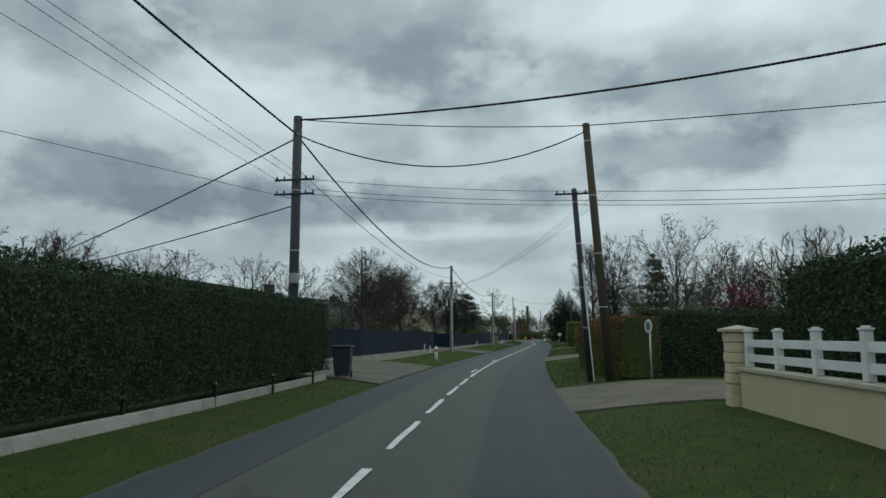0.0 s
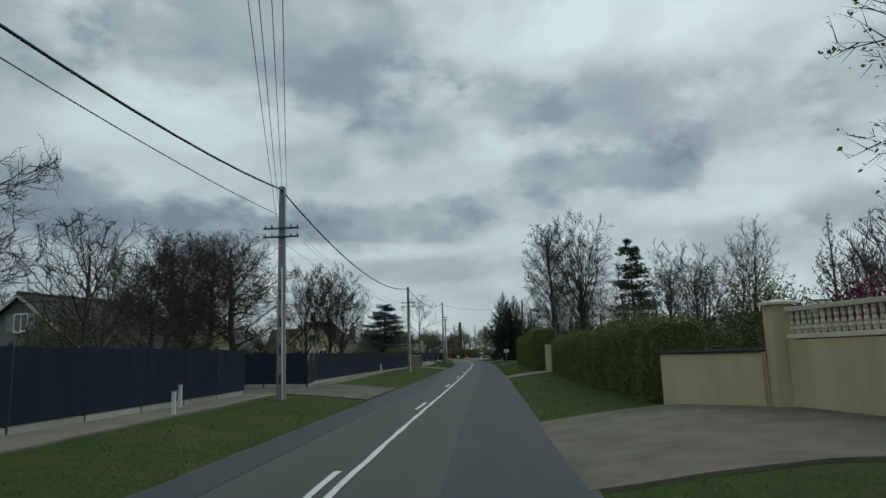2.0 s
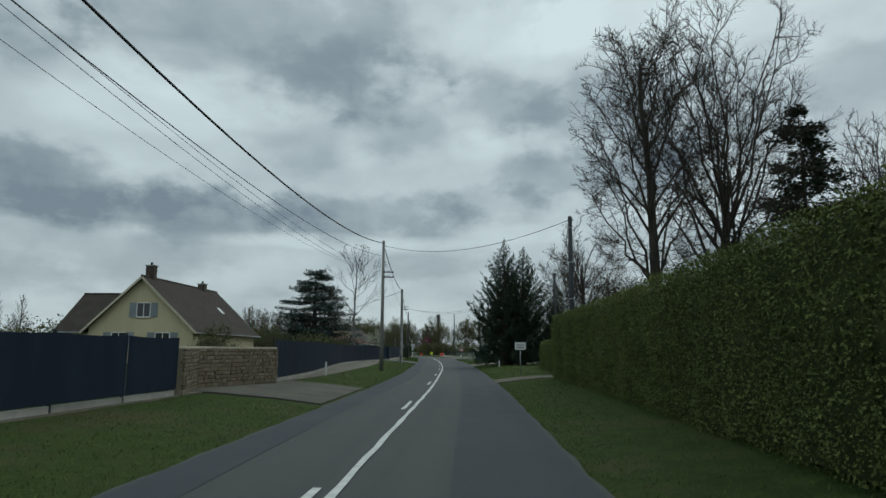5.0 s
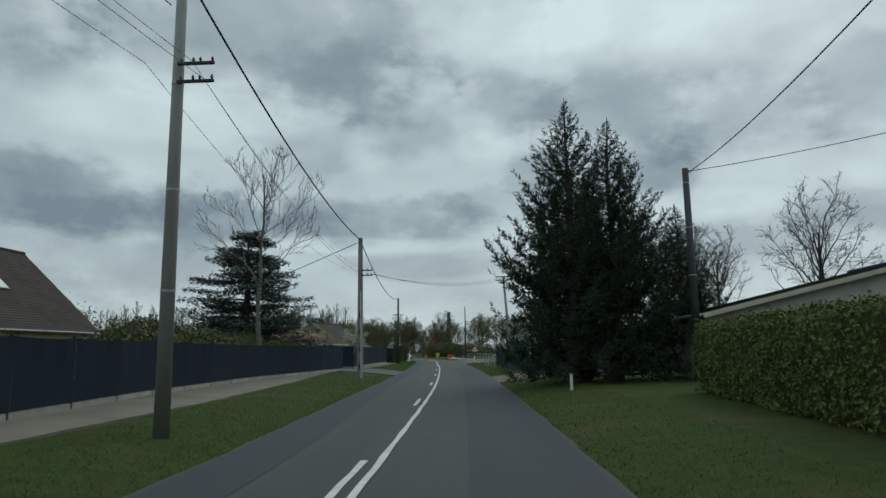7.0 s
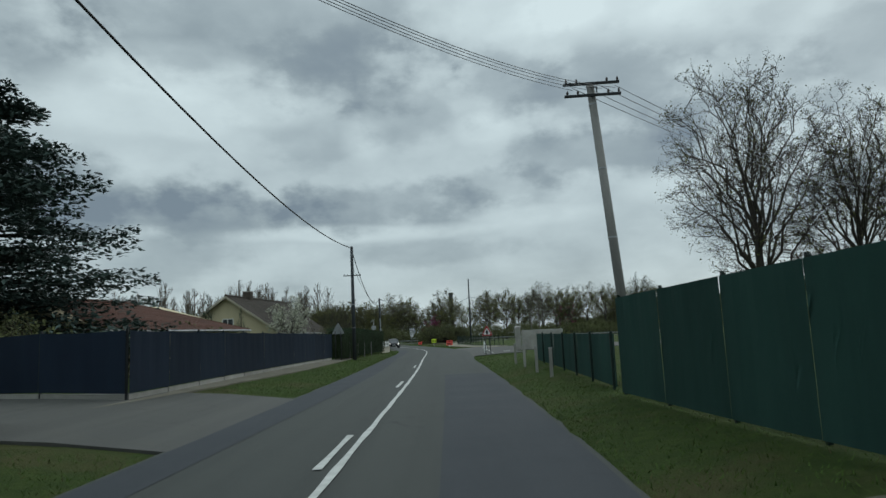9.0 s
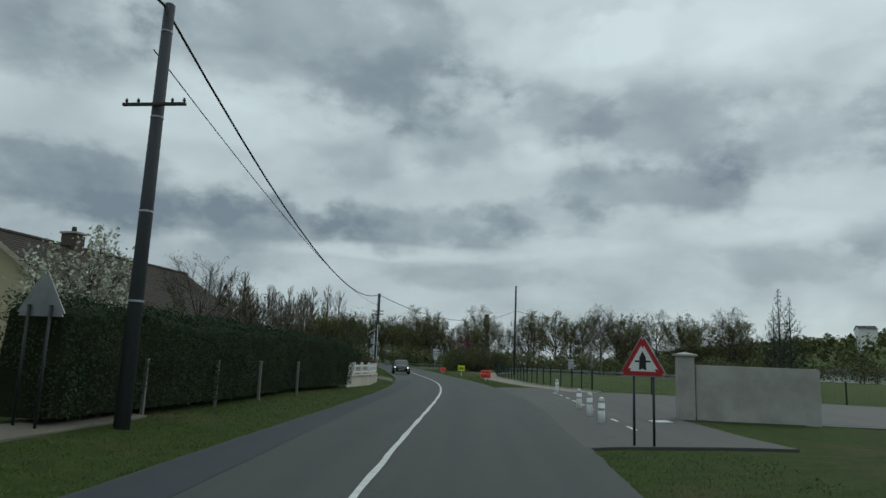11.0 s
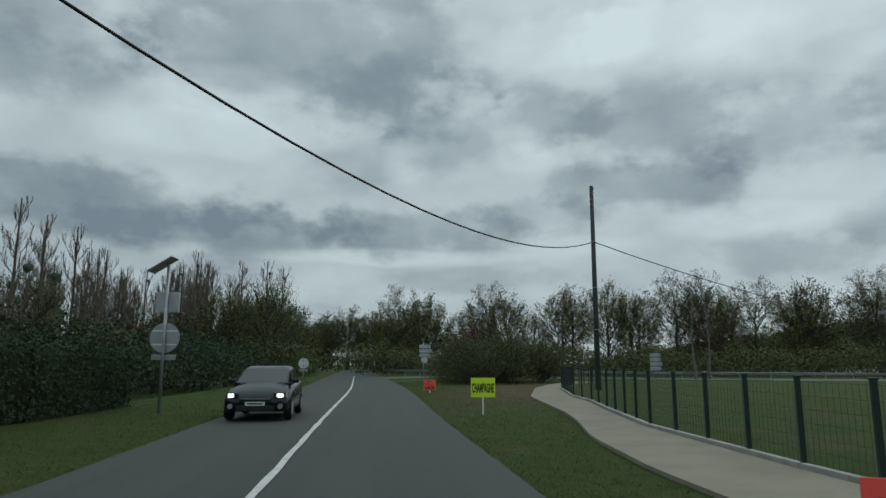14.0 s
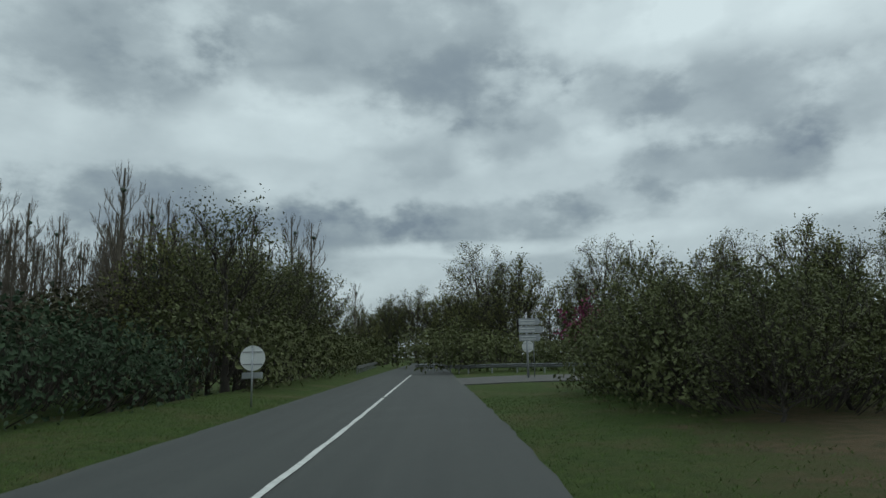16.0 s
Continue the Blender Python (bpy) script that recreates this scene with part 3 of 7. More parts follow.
def kerb(name, y0, y1, d, w, h, label):
    n = int((y1 - y0) / 1.0)
    ob = thing(name, on(cx(y0) + (d(y0) if callable(d) else d), y0), label, "kerb", kind="structure")
    for i in range(n):
        a, b = y0 + (y1 - y0) * i / n, y0 + (y1 - y0) * (i + 1) / n - .015
        da, db = (d(a), d(b)) if callable(d) else (d, d)
        bm = bmesh.new()
        pa, pb = Vector(at(a, da)), Vector(at(b, db))
        q = (pb - pa)
        mm = Matrix.Translation((pa + pb) / 2) @ q.to_track_quat("Y", "Z").to_matrix().to_4x4()
        box(bm, -w / 2, w / 2, -q.length / 2, q.length / 2, -.1, h, 0.012, mm)
        o = part("kerbstone", bm, M_KERB)
        o.parent = ob
        o.matrix_parent_inverse = ob.matrix_basis.inverted()
    return ob


kerb("kerb", 228, 290, lambda y: pave_out(y) + .12, 0.12, 0.11, "low concrete edging under the field fence")


# ---- poles and cables ----
def pole(x, y, top, label, material, r0=0.16, r1=0.10, arms=(), square=False, lean=(0, 0), box_z=None, conduit=False, base=None, arm_x=(-.62, .62)):
    """A line pole: shaft, steel cross-arms with insulators, straps, meter box and conduit."""
    z0 = on(x, y)[2] - 0.25 if base is None else base
    ob = thing("utility_pole", (x, y, z0), label, "utility pole", "poles along the road")
    h = top - z0
    bm = bmesh.new()
    if square:
        for i, (s0, s1) in enumerate(((1, 1),)):
            rod(bm, (0, 0, 0), (lean[0], lean[1], h), r0 * 1.35, r1 * 1.35, 4)
        bmesh.ops.rotate(bm, verts=bm.verts, cent=(0, 0, 0), matrix=Matrix.Rotation(radians(45), 3, "Z"))
        bmesh.ops.bevel(bm, geom=list(bm.edges), offset=0.018, segments=2, affect="EDGES")
    else:
        rod(bm, (0, 0, 0), (lean[0], lean[1], h), r0, r1, 16)
        bmesh.ops.bevel(bm, geom=[e for e in bm.edges if all(v.co.z > h - .02 for v in e.verts)], offset=0.02, segments=2, affect="EDGES")
    part("shaft", bm, material, ob, smooth=not square)
    if square:
        # dark plates on the face towards the road, coloured as shaded climbing holes
        for k in range(4):
            bm = bmesh.new()
            zc = 0.9 + k * 0.95
            rr = r0 + (r1 - r0) * zc / h
            box(bm, -.05, .05, -rr * 1.0 - .004, -rr * 1.0 + .02, zc - .16, zc + .16, 0.008)
            part("climbing_recess", bm, M_POLED, ob)
    for za in arms:
        k = (za - z0) / h
        bm = bmesh.new()
        box(bm, arm_x[0], arm_x[1], -.028, .028, -.028, .028, 0.006, Matrix.Translation((lean[0] * k, lean[1] * k - .14, za - z0)))
        arm = part("cross_arm", bm, M_POST, ob)
        for dx in (arm_x[0] + .07, arm_x[0] + .3, arm_x[1] - .27, arm_x[1] - .04):
            bm = bmesh.new()
            rod(bm, (dx + lean[0] * k, lean[1] * k - .14, za - z0 + .03), (dx + lean[0] * k, lean[1] * k - .14, za - z0 + .08), .02, .03, 8)
            rod(bm, (dx + lean[0] * k, lean[1] * k - .14, za - z0 + .08), (dx + lean[0] * k, lean[1] * k - .14, za - z0 + .12), .03, .012, 8)
            part("insulator", bm, M_INS, arm)
    for zs in [h * f for f in (.93, .72, .5, .3)]:
        k = zs / h
        rr = (r0 + (r1 - r0) * k) * (1.0 if square else 1.03)
        bm = bmesh.new()
        if square:
            box(bm, -rr - .006, rr + .006, -rr - .006, rr + .006, zs - .02, zs + .02)
        else:
            rod(bm, (lean[0] * k, lean[1] * k, zs - .018), (lean[0] * k, lean[1] * k, zs + .018), rr + .004, rr + .004, 16)
        part("strap", bm, M_GALV, ob)
    bm = bmesh.new()
    rod(bm, (lean[0], lean[1] - r1, h - .12), (lean[0] + .1, lean[1] - r1 - .16, h - .18), .016, .016, 6)
    rod(bm, (lean[0] + .1, lean[1] - r1 - .16, h - .18), (lean[0] + .1, lean[1] - r1 - .16, h - .30), .02, .012, 6)
    part("cable_hook", bm, M_POST, ob)
    if box_z:
        bm = bmesh.new()
        box(bm, -.02, .22, -r0 - .2, -r0 + .02, box_z - z0 - .15, box_z - z0 + .15, 0.02)
        part("junction_box", bm, M_GALV, ob, "small pale grey junction box")
    if conduit:
        bm = bmesh.new()
        rod(bm, (.1, -r0 - .035, .05), (.05 + lean[0] * .62, -r1 - .06 + lean[1] * .62, h * .62), .022, .022, 8)
        part("cable_conduit", bm, M_WHITE, ob, "white cable conduit")
    return ob


pole(-7.7, 18.45, 8.12, "tall dark grey utility pole with two cross-arms and a small box", M_POLED, .15, .13, (6.14, 5.71), box_z=3.2)
pole(1.42, 21.3, 8.19, "leaning weathered brown wooden utility pole", M_POLEW, .145, .11, lean=(-.54, -.4))
pole(0.85, 21.9, 6.25, "leaning dark grey utility pole with a cable conduit", M_POLED, .105, .085, (6.05,), lean=(-.38, -.35), conduit=True)
pole(-9.3, 56.6, 7.55, "pale concrete utility pole with two cross-arms", M_POLEC, .14, .095, (6.04, 5.74), True, conduit=True)
pole(-9.3, 91.2, 7.39, "pale concrete utility pole with two cross-arms", M_POLEC, .145, .095, (6.03, 5.68), True, conduit=True)
pole(-9.42, 131.6, 9.15, "tall slim grey utility pole with two short brackets", M_POLEC, .14, .09, (6.9, 6.55), arm_x=(.05, .75))
pole(1.5, 117.0, 7.9, "dark wooden utility pole behind the hedge", M_POLED, .13, .10)
pole(4.2, 146.2, 8.54, "dark grey wooden utility pole beside the dark conifers", M_POLED, .16, .12)
pole(-10.9, 157.7, 8.08, "pale concrete utility pole with a short cross-arm", M_POLEC, .165, .115, (6.16, 5.88), True, conduit=True, arm_x=(.08, .72))
pole(-1.97, 169.75, 7.0, "grey leaning utility pole with double cross-arms on top", M_POLEC, .115, .085, (6.95, 6.68), lean=(-.48, 0))
pole(-14.48, 201.2, 8.07, "slim grey utility pole beside the fence's end", M_POLED, .14, .10, (6.0,))
pole(-20.4, 247.7, 7.17, "grey utility pole with two cross-arms and a meter box", M_POLED, .17, .12, (5.61, 5.33), box_z=2.8, conduit=True, arm_x=(-.5, .48))
pole(-8.95, 281.5, 12.05, "tall weathered grey wooden pole beside the field", M_POLED, .17, .11)


def factory_chimney(x, y, h):
    ob = thing("factory_chimney", (x, y, -1), "tall dark factory chimney standing far beyond the woods", "chimney")
    bm = bmesh.new()
    rod(bm, (0, 0, 0), (0, 0, h), 1.3, .95, 20)
    part("stack", bm, M_POLED, ob, smooth=True)
    bm = bmesh.new()
    rod(bm, (0, 0, h + .002), (0, 0, h + .6), 1.1, 1.1, 20)
    part("rim", bm, M_POLED, ob)


factory_chimney(-25, 496, 23.6)


def cable(a, b, sag, r, material, label, kind="cable"):
    a, b = Vector(a), Vector(b)
    cu = bpy.data.curves.new(kind, "CURVE")
    cu.dimensions, cu.bevel_depth, cu.bevel_resolution = "3D", r, 1
    sp = cu.splines.new("POLY")
    n = 18
    sp.points.add(n)
    for i in range(n + 1):
        t = i / n
        p = a.lerp(b, t)
        p.z -= sag * 4 * t * (1 - t)
        sp.points[i].co = (*p, 1)
    cu.materials.append(material)
    ob = new(kind, cu)
    return tagged(ob, label, "cable", "overhead lines")


THICK = "thick twisted black overhead cable between poles"
THIN = "thin grey overhead wire between cross-arms"
tops = [(-5.6, -22, 8.0), (-7.7, 18.3, 7.55), (-9.3, 56.4, 7.42), (-9.3, 91.0, 7.25), (-9.42, 131.4, 8.95), (-10.9, 157.5, 7.95), (-14.48, 201.0, 7.95), (-20.4, 247.5, 7.05), (-8.95, 281.3, 8.62), (40, 330, 6.9)]
for i, (a, b) in enumerate(zip(tops, tops[1:])):
    cable(a, b, (.35, 1.35, 1.1, 1.0, .6, 1.05, 1.8, 1.8, 1.8)[i], 0.028, M_CABLE, THICK)
arms = [(-5.6, -22, 6.2), (-7.7, 18.3, 6.16), None, (-9.3, 56.4, 6.06), (-9.3, 91.0, 6.05), (-9.42, 131.4, 6.92), (-10.9, 157.5, 6.18)]
for a, b in ((arms[0], arms[1]), (arms[3], arms[4]), (arms[4], arms[5]), (arms[5], arms[6])):
    for dx, dz in ((-.55, 0), (.35, 0), (.58, -.35)):
        cable((a[0] + dx, a[1], a[2] + dz), (b[0] + dx, b[1], b[2] + dz), .12 if a[1] < 0 else .75 + .1 * dx, .0055, M_WIRE, THIN, "wire")
for dx in (-.45, -.15, .2, .5):
    cable((1.45 + dx * .5, 21.5, 6.12), (-9.2 + dx * .3, 56.4, 5.85), .7, .005, M_WIRE, THIN, "wire")
    cable((-10.4 + dx * .3, 157.5, 6.0), (-2.4 + dx, 169.7, 6.85), .55 + .2 * dx, .006, M_WIRE, THIN, "wire")
    cable((-2.4 + dx, 169.7, 6.9), (14 + dx, 190, 8.2), .4, .008, M_WIRE, THIN, "wire")
for a, b in ((tops[1], tops[2]), (tops[3], tops[4]), (tops[6], tops[7])):
    cable((a[0] - .1, a[1], a[2] - .9), (b[0] - .1, b[1], b[2] - .9), .8, .012, M_WIRE, THIN, "wire")
cable((-7.6, 18.4, 8.0), (16, 11.0, 8.0), .75, .028, M_CABLE, THICK)
cable((-7.6, 18.4, 8.0), (.9, 20.9, 8.12), .12, .014, M_CABLE, THICK)
cable((.9, 20.9, 8.12), (22, 21.2, 9.1), .15, .016, M_CABLE, THICK)
cable((-7.6, 18.4, 7.5), (.92, 20.9, 7.95), 1.05, .02, M_CABLE, THICK)
for z in (6.15, 5.85, 5.7):
    cable((-7.2, 18.4, z), (.6, 21.5, z + .0), .1, .008, M_WIRE, THIN, "wire")
    cable((.6, 21.5, z), (20, 24.5, z + .9), .3, .010, M_WIRE, THIN, "wire")
cable((-7.8, 18.5, 7.45), (-22.2, 25.2, 4.75), .12, .022, M_CABLE, THICK)
cable((-7.8, 18.5, 5.4), (-20.8, 24.4, 4.3), .1, .018, M_CABLE, THICK)
cable((-11, 157.8, 7.85), (-26.5, 165.5, 3.6), .1, .020, M_CABLE, THICK)
cable((1.5, 117.0, 7.75), (4.2, 146.2, 8.3), .8, .016, M_CABLE, THICK)
cable((-9.42, 131.6, 8.8), (1.5, 117.0, 7.75), .9, .014, M_CABLE, THICK)
cable((4.2, 146.2, 8.4), (16, 139, 9.5), .3, .014, M_CABLE, THICK)
cable((-7.75, 18.5, 5.6), (-20.6, -2.4, 6.9), .1, .008, M_WIRE, THIN, "wire")


# ---- screened fences ----
def screen_fence(points, height, label, fabric, post_mat, plinth=0.15, lean=0.0, step=2.5):
    """Fence panels of screen fabric between steel posts, on concrete plinth slabs."""
    p0 = on(*points[0])
    ob = thing("screen_fence", p0, label, "fence", "screened garden fences")
    inv = ob.matrix_basis.inverted()
    for (xa, ya), (xb, yb) in zip(points, points[1:]):
        L = math.hypot(xb - xa, yb - ya)
        n = max(1, round(L / step))
        for i in range(n):
            a, b = i / n, (i + 1) / n
            pa = Vector(on(xa + (xb - xa) * a, ya + (yb - ya) * a))
            pb = Vector(on(xa + (xb - xa) * b, ya + (yb - ya) * b))
            q = Vector((pb.x - pa.x, pb.y - pa.y, 0))
            w = q.length
            mm = Matrix.Translation(pa) @ Matrix.Rotation(math.atan2(q.y, q.x), 4, "Z")
            dz = pb.z - pa.z
            rr = random.Random(int(pa.x * 13 + pa.y * 7))
            # fabric: a thin slab with slack ripples
            phase, slack = rr.uniform(0, 3), rr.uniform(.3, 1)
            bm = bmesh.new()
            cols, rws = 11, 5
            grid = []
            for j in range(rws + 1):
                row = []
                for c in range(cols + 1):
                    u, v = c / cols, j / rws
                    z = plinth + .03 + (height - plinth - .03) * v + dz * u - (.03 * math.sin(math.pi * u) * v if lean == 0 else 0)
                    yy = .006 * math.sin(u * 19 + phase + v * 2) * (0.3 + v) + .025 * math.sin(math.pi * u) * math.sin(math.pi * v) * slack
                    row.append(bm.verts.new((.005 + (w - .01) * u, yy - .062, z)))
                grid.append(row)
            fs = [bm.faces.new((grid[j][c], grid[j][c + 1], grid[j + 1][c + 1], grid[j + 1][c])) for j in range(rws) for c in range(cols)]
            bmesh.ops.solidify(bm, geom=fs, thickness=0.006)
            bm.transform(mm)
            o = part("fabric_panel", bm, fabric, None)
            o.parent, o.matrix_parent_inverse = ob, inv
            bm = bmesh.new()
            box(bm, -.03, .03, -.02, .04, -.3, height + .04, .008)
            bm.transform(mm)
            o = part("post", bm, post_mat)
            o.parent, o.matrix_parent_inverse = ob, inv
            bm = bmesh.new()
            box(bm, -.025, .025, -.025, .025, height + .04, height + .065, .006)
            bm.transform(mm)
            c2 = part("post_cap", bm, post_mat)
            c2.parent = o
            if plinth > .05:
                bm = bmesh.new()
                box(bm, .04, w - .04, -.03, .03, -.25, plinth, .01)
                for v in bm.verts:
                    v.co.z += dz * v.co.x / w
                bm.transform(mm)
                o = part("plinth_slab", bm, M_CONC)
                o.parent, o.matrix_parent_inverse = ob, inv
    return ob


NAVY = "garden fence screened with dark navy fabric on a concrete plinth"
screen_fence([(-11.5, 29.7), (-10.9, 35.5), (-11.0, 46), (-11.15, 58.0)], 1.62, NAVY, M_FABRIC, M_POST)
screen_fence([(-14.2, 63.4), (-10.2, 63.0), (-11.0, 67.5), (-11.15, 85), (-10.95, 103.0)], 1.52, NAVY, M_FABRIC, M_POST)
screen_fence([(-10.6, 110.6), (-11.3, 120), (-13.9, 140), (-14.5, 150), (-14.0, 164.0), (-13.85, 166.6)], 1.62, NAVY, M_FABRIC, M_POST)
screen_fence([(-19.8, 173.2), (-13.95, 171.2), (-14.7, 181), (-15.7, 199.5)], 1.72, NAVY, M_FABRIC, M_POST)
GREEN = "sagging green screen fabric on tall posts beside the gravel drive"
screen_fence([(-2.3, 169.2), (-1.75, 164.5), (-1.25, 160.6)], 1.95, GREEN, M_GREENFABRIC, M_GREENPOST, 0.0, 1, 2.2)
screen_fence([(-1.0, 162.0), (3.5, 163.5), (10, 165), (22, 167)], 1.35, GREEN, M_GREENFABRIC, M_GREENPOST, 0.0, 1, 2.6)
screen_fence([(-.7, 152.6), (1.4, 152.8)], 2.0, GREEN, M_GREENFABRIC, M_GREENPOST, 0.0, 1, 2.2)
screen_fence([(-2.3, 170.4), (-2.6, 178), (-3.0, 186)], 1.2, "low green screen fabric fence in rough grass", M_GREENFABRIC, M_GREENPOST, 0.0, 1, 2.6)


def wire_fence(points, height, label, spacing=2.5):
    """Slim steel posts with welded wire mesh."""
    ob = thing("mesh_fence", on(*points[0]), label, "fence")
    inv = ob.matrix_basis.inverted()
    for (xa, ya), (xb, yb) in zip(points, points[1:]):
        n = max(1, round(math.hypot(xb - xa, yb - ya) / spacing))
        for i in range(n):
            pa = Vector(on(xa + (xb - xa) * i / n, ya + (yb - ya) * i / n))
            pb = Vector(on(xa + (xb - xa) * (i + 1) / n, ya + (yb - ya) * (i + 1) / n))
            bm = bmesh.new()
            box(bm, -.035, .035, -.035, .035, -.3, height, .008, Matrix.Translation(pa))
            o = part("post", bm, M_GREENPOST)
            o.parent, o.matrix_parent_inverse = ob, inv
            bm = bmesh.new()
            box(bm, -.045, .045, -.045, .045, height, height + .03, .008, Matrix.Translation(pa))
            o2 = part("post_cap", bm, M_GREENPOST)
            o2.parent = o
            bm = bmesh.new()
            for k in range(7):
                z = Vector((0, 0, .1 + (height - .16) * k / 6))
                rod(bm, pa + z, pb + z, .0035, .0035, 3, False)
            for k in range(1, 12):
                p = pa.lerp(pb, k / 12)
                rod(bm, p + Vector((0, 0, .06)), p + Vector((0, 0, height - .04)), .0028, .0028, 3, False)
            o = part("mesh_panel", bm, M_GREENPOST)
            o.parent, o.matrix_parent_inverse = ob, inv
    return ob


FIELD = [(cx(y) + pave_out(y) + .15, y) for y in (229.5, 232, 235, 238, 241, 246, 252, 258, 264, 268, 272, 282, 290, 300)]
wire_fence(FIELD, 1.25, "dark green welded mesh fence round the playing field", 1.65)
wire_fence([(FIELD[0][0], 229.3), (12, 227), (40, 223)], 1.2, "dark green welded mesh fence across the playing field", 3.0)


# ---- walls, gates, pillars ----
def wall(points, height, thick, material, label, cap=None, base=-.3, cap_h=.07, over=.05):
    ob = thing("garden_wall", on(*points[0]), label, "wall")
    inv = ob.matrix_basis.inverted()
    for (xa, ya), (xb, yb) in zip(points, points[1:]):
        pa, pb = Vector(on(xa, ya)), Vector(on(xb, yb))
        q = Vector((pb.x - pa.x, pb.y - pa.y, 0))
        mm = Matrix.Translation(pa) @ Matrix.Rotation(math.atan2(q.y, q.x), 4, "Z")
        bm = bmesh.new()
        box(bm, 0, q.length, -thick / 2, thick / 2, base, height, .012, mm)
        o = part("wall_body", bm, material)
        o.parent, o.matrix_parent_inverse = ob, inv
        if cap:
            n = max(1, round(q.length / 1.0))
            for i in range(n):
                bm = bmesh.new()
                box(bm, q.length * i / n + .004, q.length * (i + 1) / n - .004, -thick / 2 - over, thick / 2 + over, height + .002, height + cap_h, .014, mm)
                o = part("coping_stone", bm, cap)
                o.parent, o.matrix_parent_inverse = ob, inv
    return ob


def pillar(x, y, w, h, label, material, capmat, courses=0, turn=0.0):
    ob = thing("gate_pillar", on(x, y), label, "pillar", turn=turn)
    if courses:
        ch = h / courses
        for i in range(courses):
            bm = bmesh.new()
            e = .012 if i % 2 else 0.0
            box(bm, -w / 2 + e, w / 2 - e, -w / 2 + e, w / 2 - e, i * ch + .004 - (.3 if i == 0 else 0), (i + 1) * ch - .004, .02)
            part("stone_block", bm, material, ob)
    else:
        bm = bmesh.new()
        box(bm, -w / 2, w / 2, -w / 2, w / 2, -.3, h, .012)
        part("shaft", bm, material, ob)
    bm = bmesh.new()
    c = w / 2 + .07
    box(bm, -c, c, -c, c, h + .002, h + .06, .012)
    vs = [bm.verts.new(p) for p in ((-c + .01, -c + .01, h + .06), (c - .01, -c + .01, h + .06), (c - .01, c - .01, h + .06), (-c + .01, c - .01, h + .06), (0, 0, h + .13))]
    for a, b in ((0, 1), (1, 2), (2, 3), (3, 0)):
        bm.faces.new((vs[a], vs[b], vs[4]))
    part("cap", bm, capmat, ob)
    return ob


def rail_fence(x0, y0, x1, y1, z, label, rails=(.16, .42), h=.62, rail_h=.13, step=1.35):
    """White board rails between capped posts, standing on a low wall."""
    L = math.hypot(x1 - x0, y1 - y0)
    ob = thing("rail_fence", (x0, y0, on(x0, y0)[2] + z), label, "fence", turn=math.degrees(math.atan2(y1 - y0, x1 - x0)))
    for r in rails:
        bm = bmesh.new()
        box(bm, 0, L, -.018, .018, r - rail_h / 2, r + rail_h / 2, .006)
        part("rail", bm, M_WHITE, ob)
    n = max(1, round(L / step))
    for i in range(n + 1):
        bm = bmesh.new()
        xx = L * i / n
        box(bm, xx - .055, xx + .055, -.06, .06, 0.002, h, .01)
        p = part("post", bm, M_WHITE, ob)
        bm = bmesh.new()
        box(bm, xx - .07, xx + .07, -.075, .075, h + .001, h + .035, .01)
        box(bm, xx - .04, xx + .04, -.045, .045, h + .034, h + .06, .01)
        part("post_cap", bm, M_WHITE, p)
    return ob


# near gate with the white rails
pillar(3.25, 13.5, .46, 1.33, "cream stone gate pillar with a pyramid cap", M_CREAM, M_STONECAP, 7)
wall([(3.3, 13.2), (4.0, 5.0), (5.2, -9.0)], .62, .24, M_CREAM, "low cream rendered garden wall with stone coping", M_STONECAP)
for (xa, ya, xb, yb) in ((3.33, 13.1, 4.0, 5.0), (4.0, 4.9, 5.15, -8.4)):
    rail_fence(xa, ya, xb, yb, .70, "white board rail fence on the low wall")
# beige wall with the balustraded gate
wall([(1.72, 50.0), (3.35, 48.4)], 1.12, .22, M_BEIGE, "low beige rendered wall with a dark coping", M_SLATE)
pillar(3.6, 48.15, .42, 2.02, "tall beige rendered gate pillar with a flat cap", M_BEIGE, M_STONECAP)
pillar(4.7, 42.6, .42, 2.02, "tall beige rendered gate pillar with a flat cap", M_BEIGE, M_STONECAP)


def balustrade_gate(x0, y0, x1, y1):
    L = math.hypot(x1 - x0, y1 - y0)
    ob = thing("gate", on(x0, y0), "beige gate with cream turned balusters along its top", "gate", turn=math.degrees(math.atan2(y1 - y0, x1 - x0)))
    bm = bmesh.new()
    box(bm, .25, L - .25, -.04, .04, .05, 1.32, .01)
    part("gate_leaf", bm, M_BEIGE, ob)
    for z in (1.34, 1.86):
        bm = bmesh.new()
        box(bm, .25, L - .25, -.06, .06, z, z + .09, .012)
        part("rail", bm, M_STONECAP, ob)
    n = int(L / .2)
    me = None
    for i in range(n):
        xx = .4 + (L - .8) * i / (n - 1)
        if me is None:
            bm = bmesh.new()
            prof = ((0, .035), (.05, .05), (.14, .055), (.24, .03), (.34, .04), (.42, .03))
            for (za, ra), (zb, rb) in zip(prof, prof[1:]):
                rod(bm, (0, 0, 1.432 + za), (0, 0, 1.432 + zb), ra, rb, 8)
            me = mesh_of("baluster", bm, M_STONECAP, True)
        o = part("baluster", me, None, ob)
        o.matrix_basis = Matrix.Translation((xx, 0, 0))


balustrade_gate(3.6, 48.1, 4.7, 42.6)
wall([(4.75, 42.4), (4.2, 37)], 1.12, .22, M_BEIGE, "low beige rendered wall with a dark coping", M_STONECAP)
# beige wall with the notice
wall([(1.35, 80.2), (3.2, 78.9), (8.5, 78.2)], 1.66, .24, M_BEIGE, "beige rendered garden wall with rain stains", M_STONECAP)


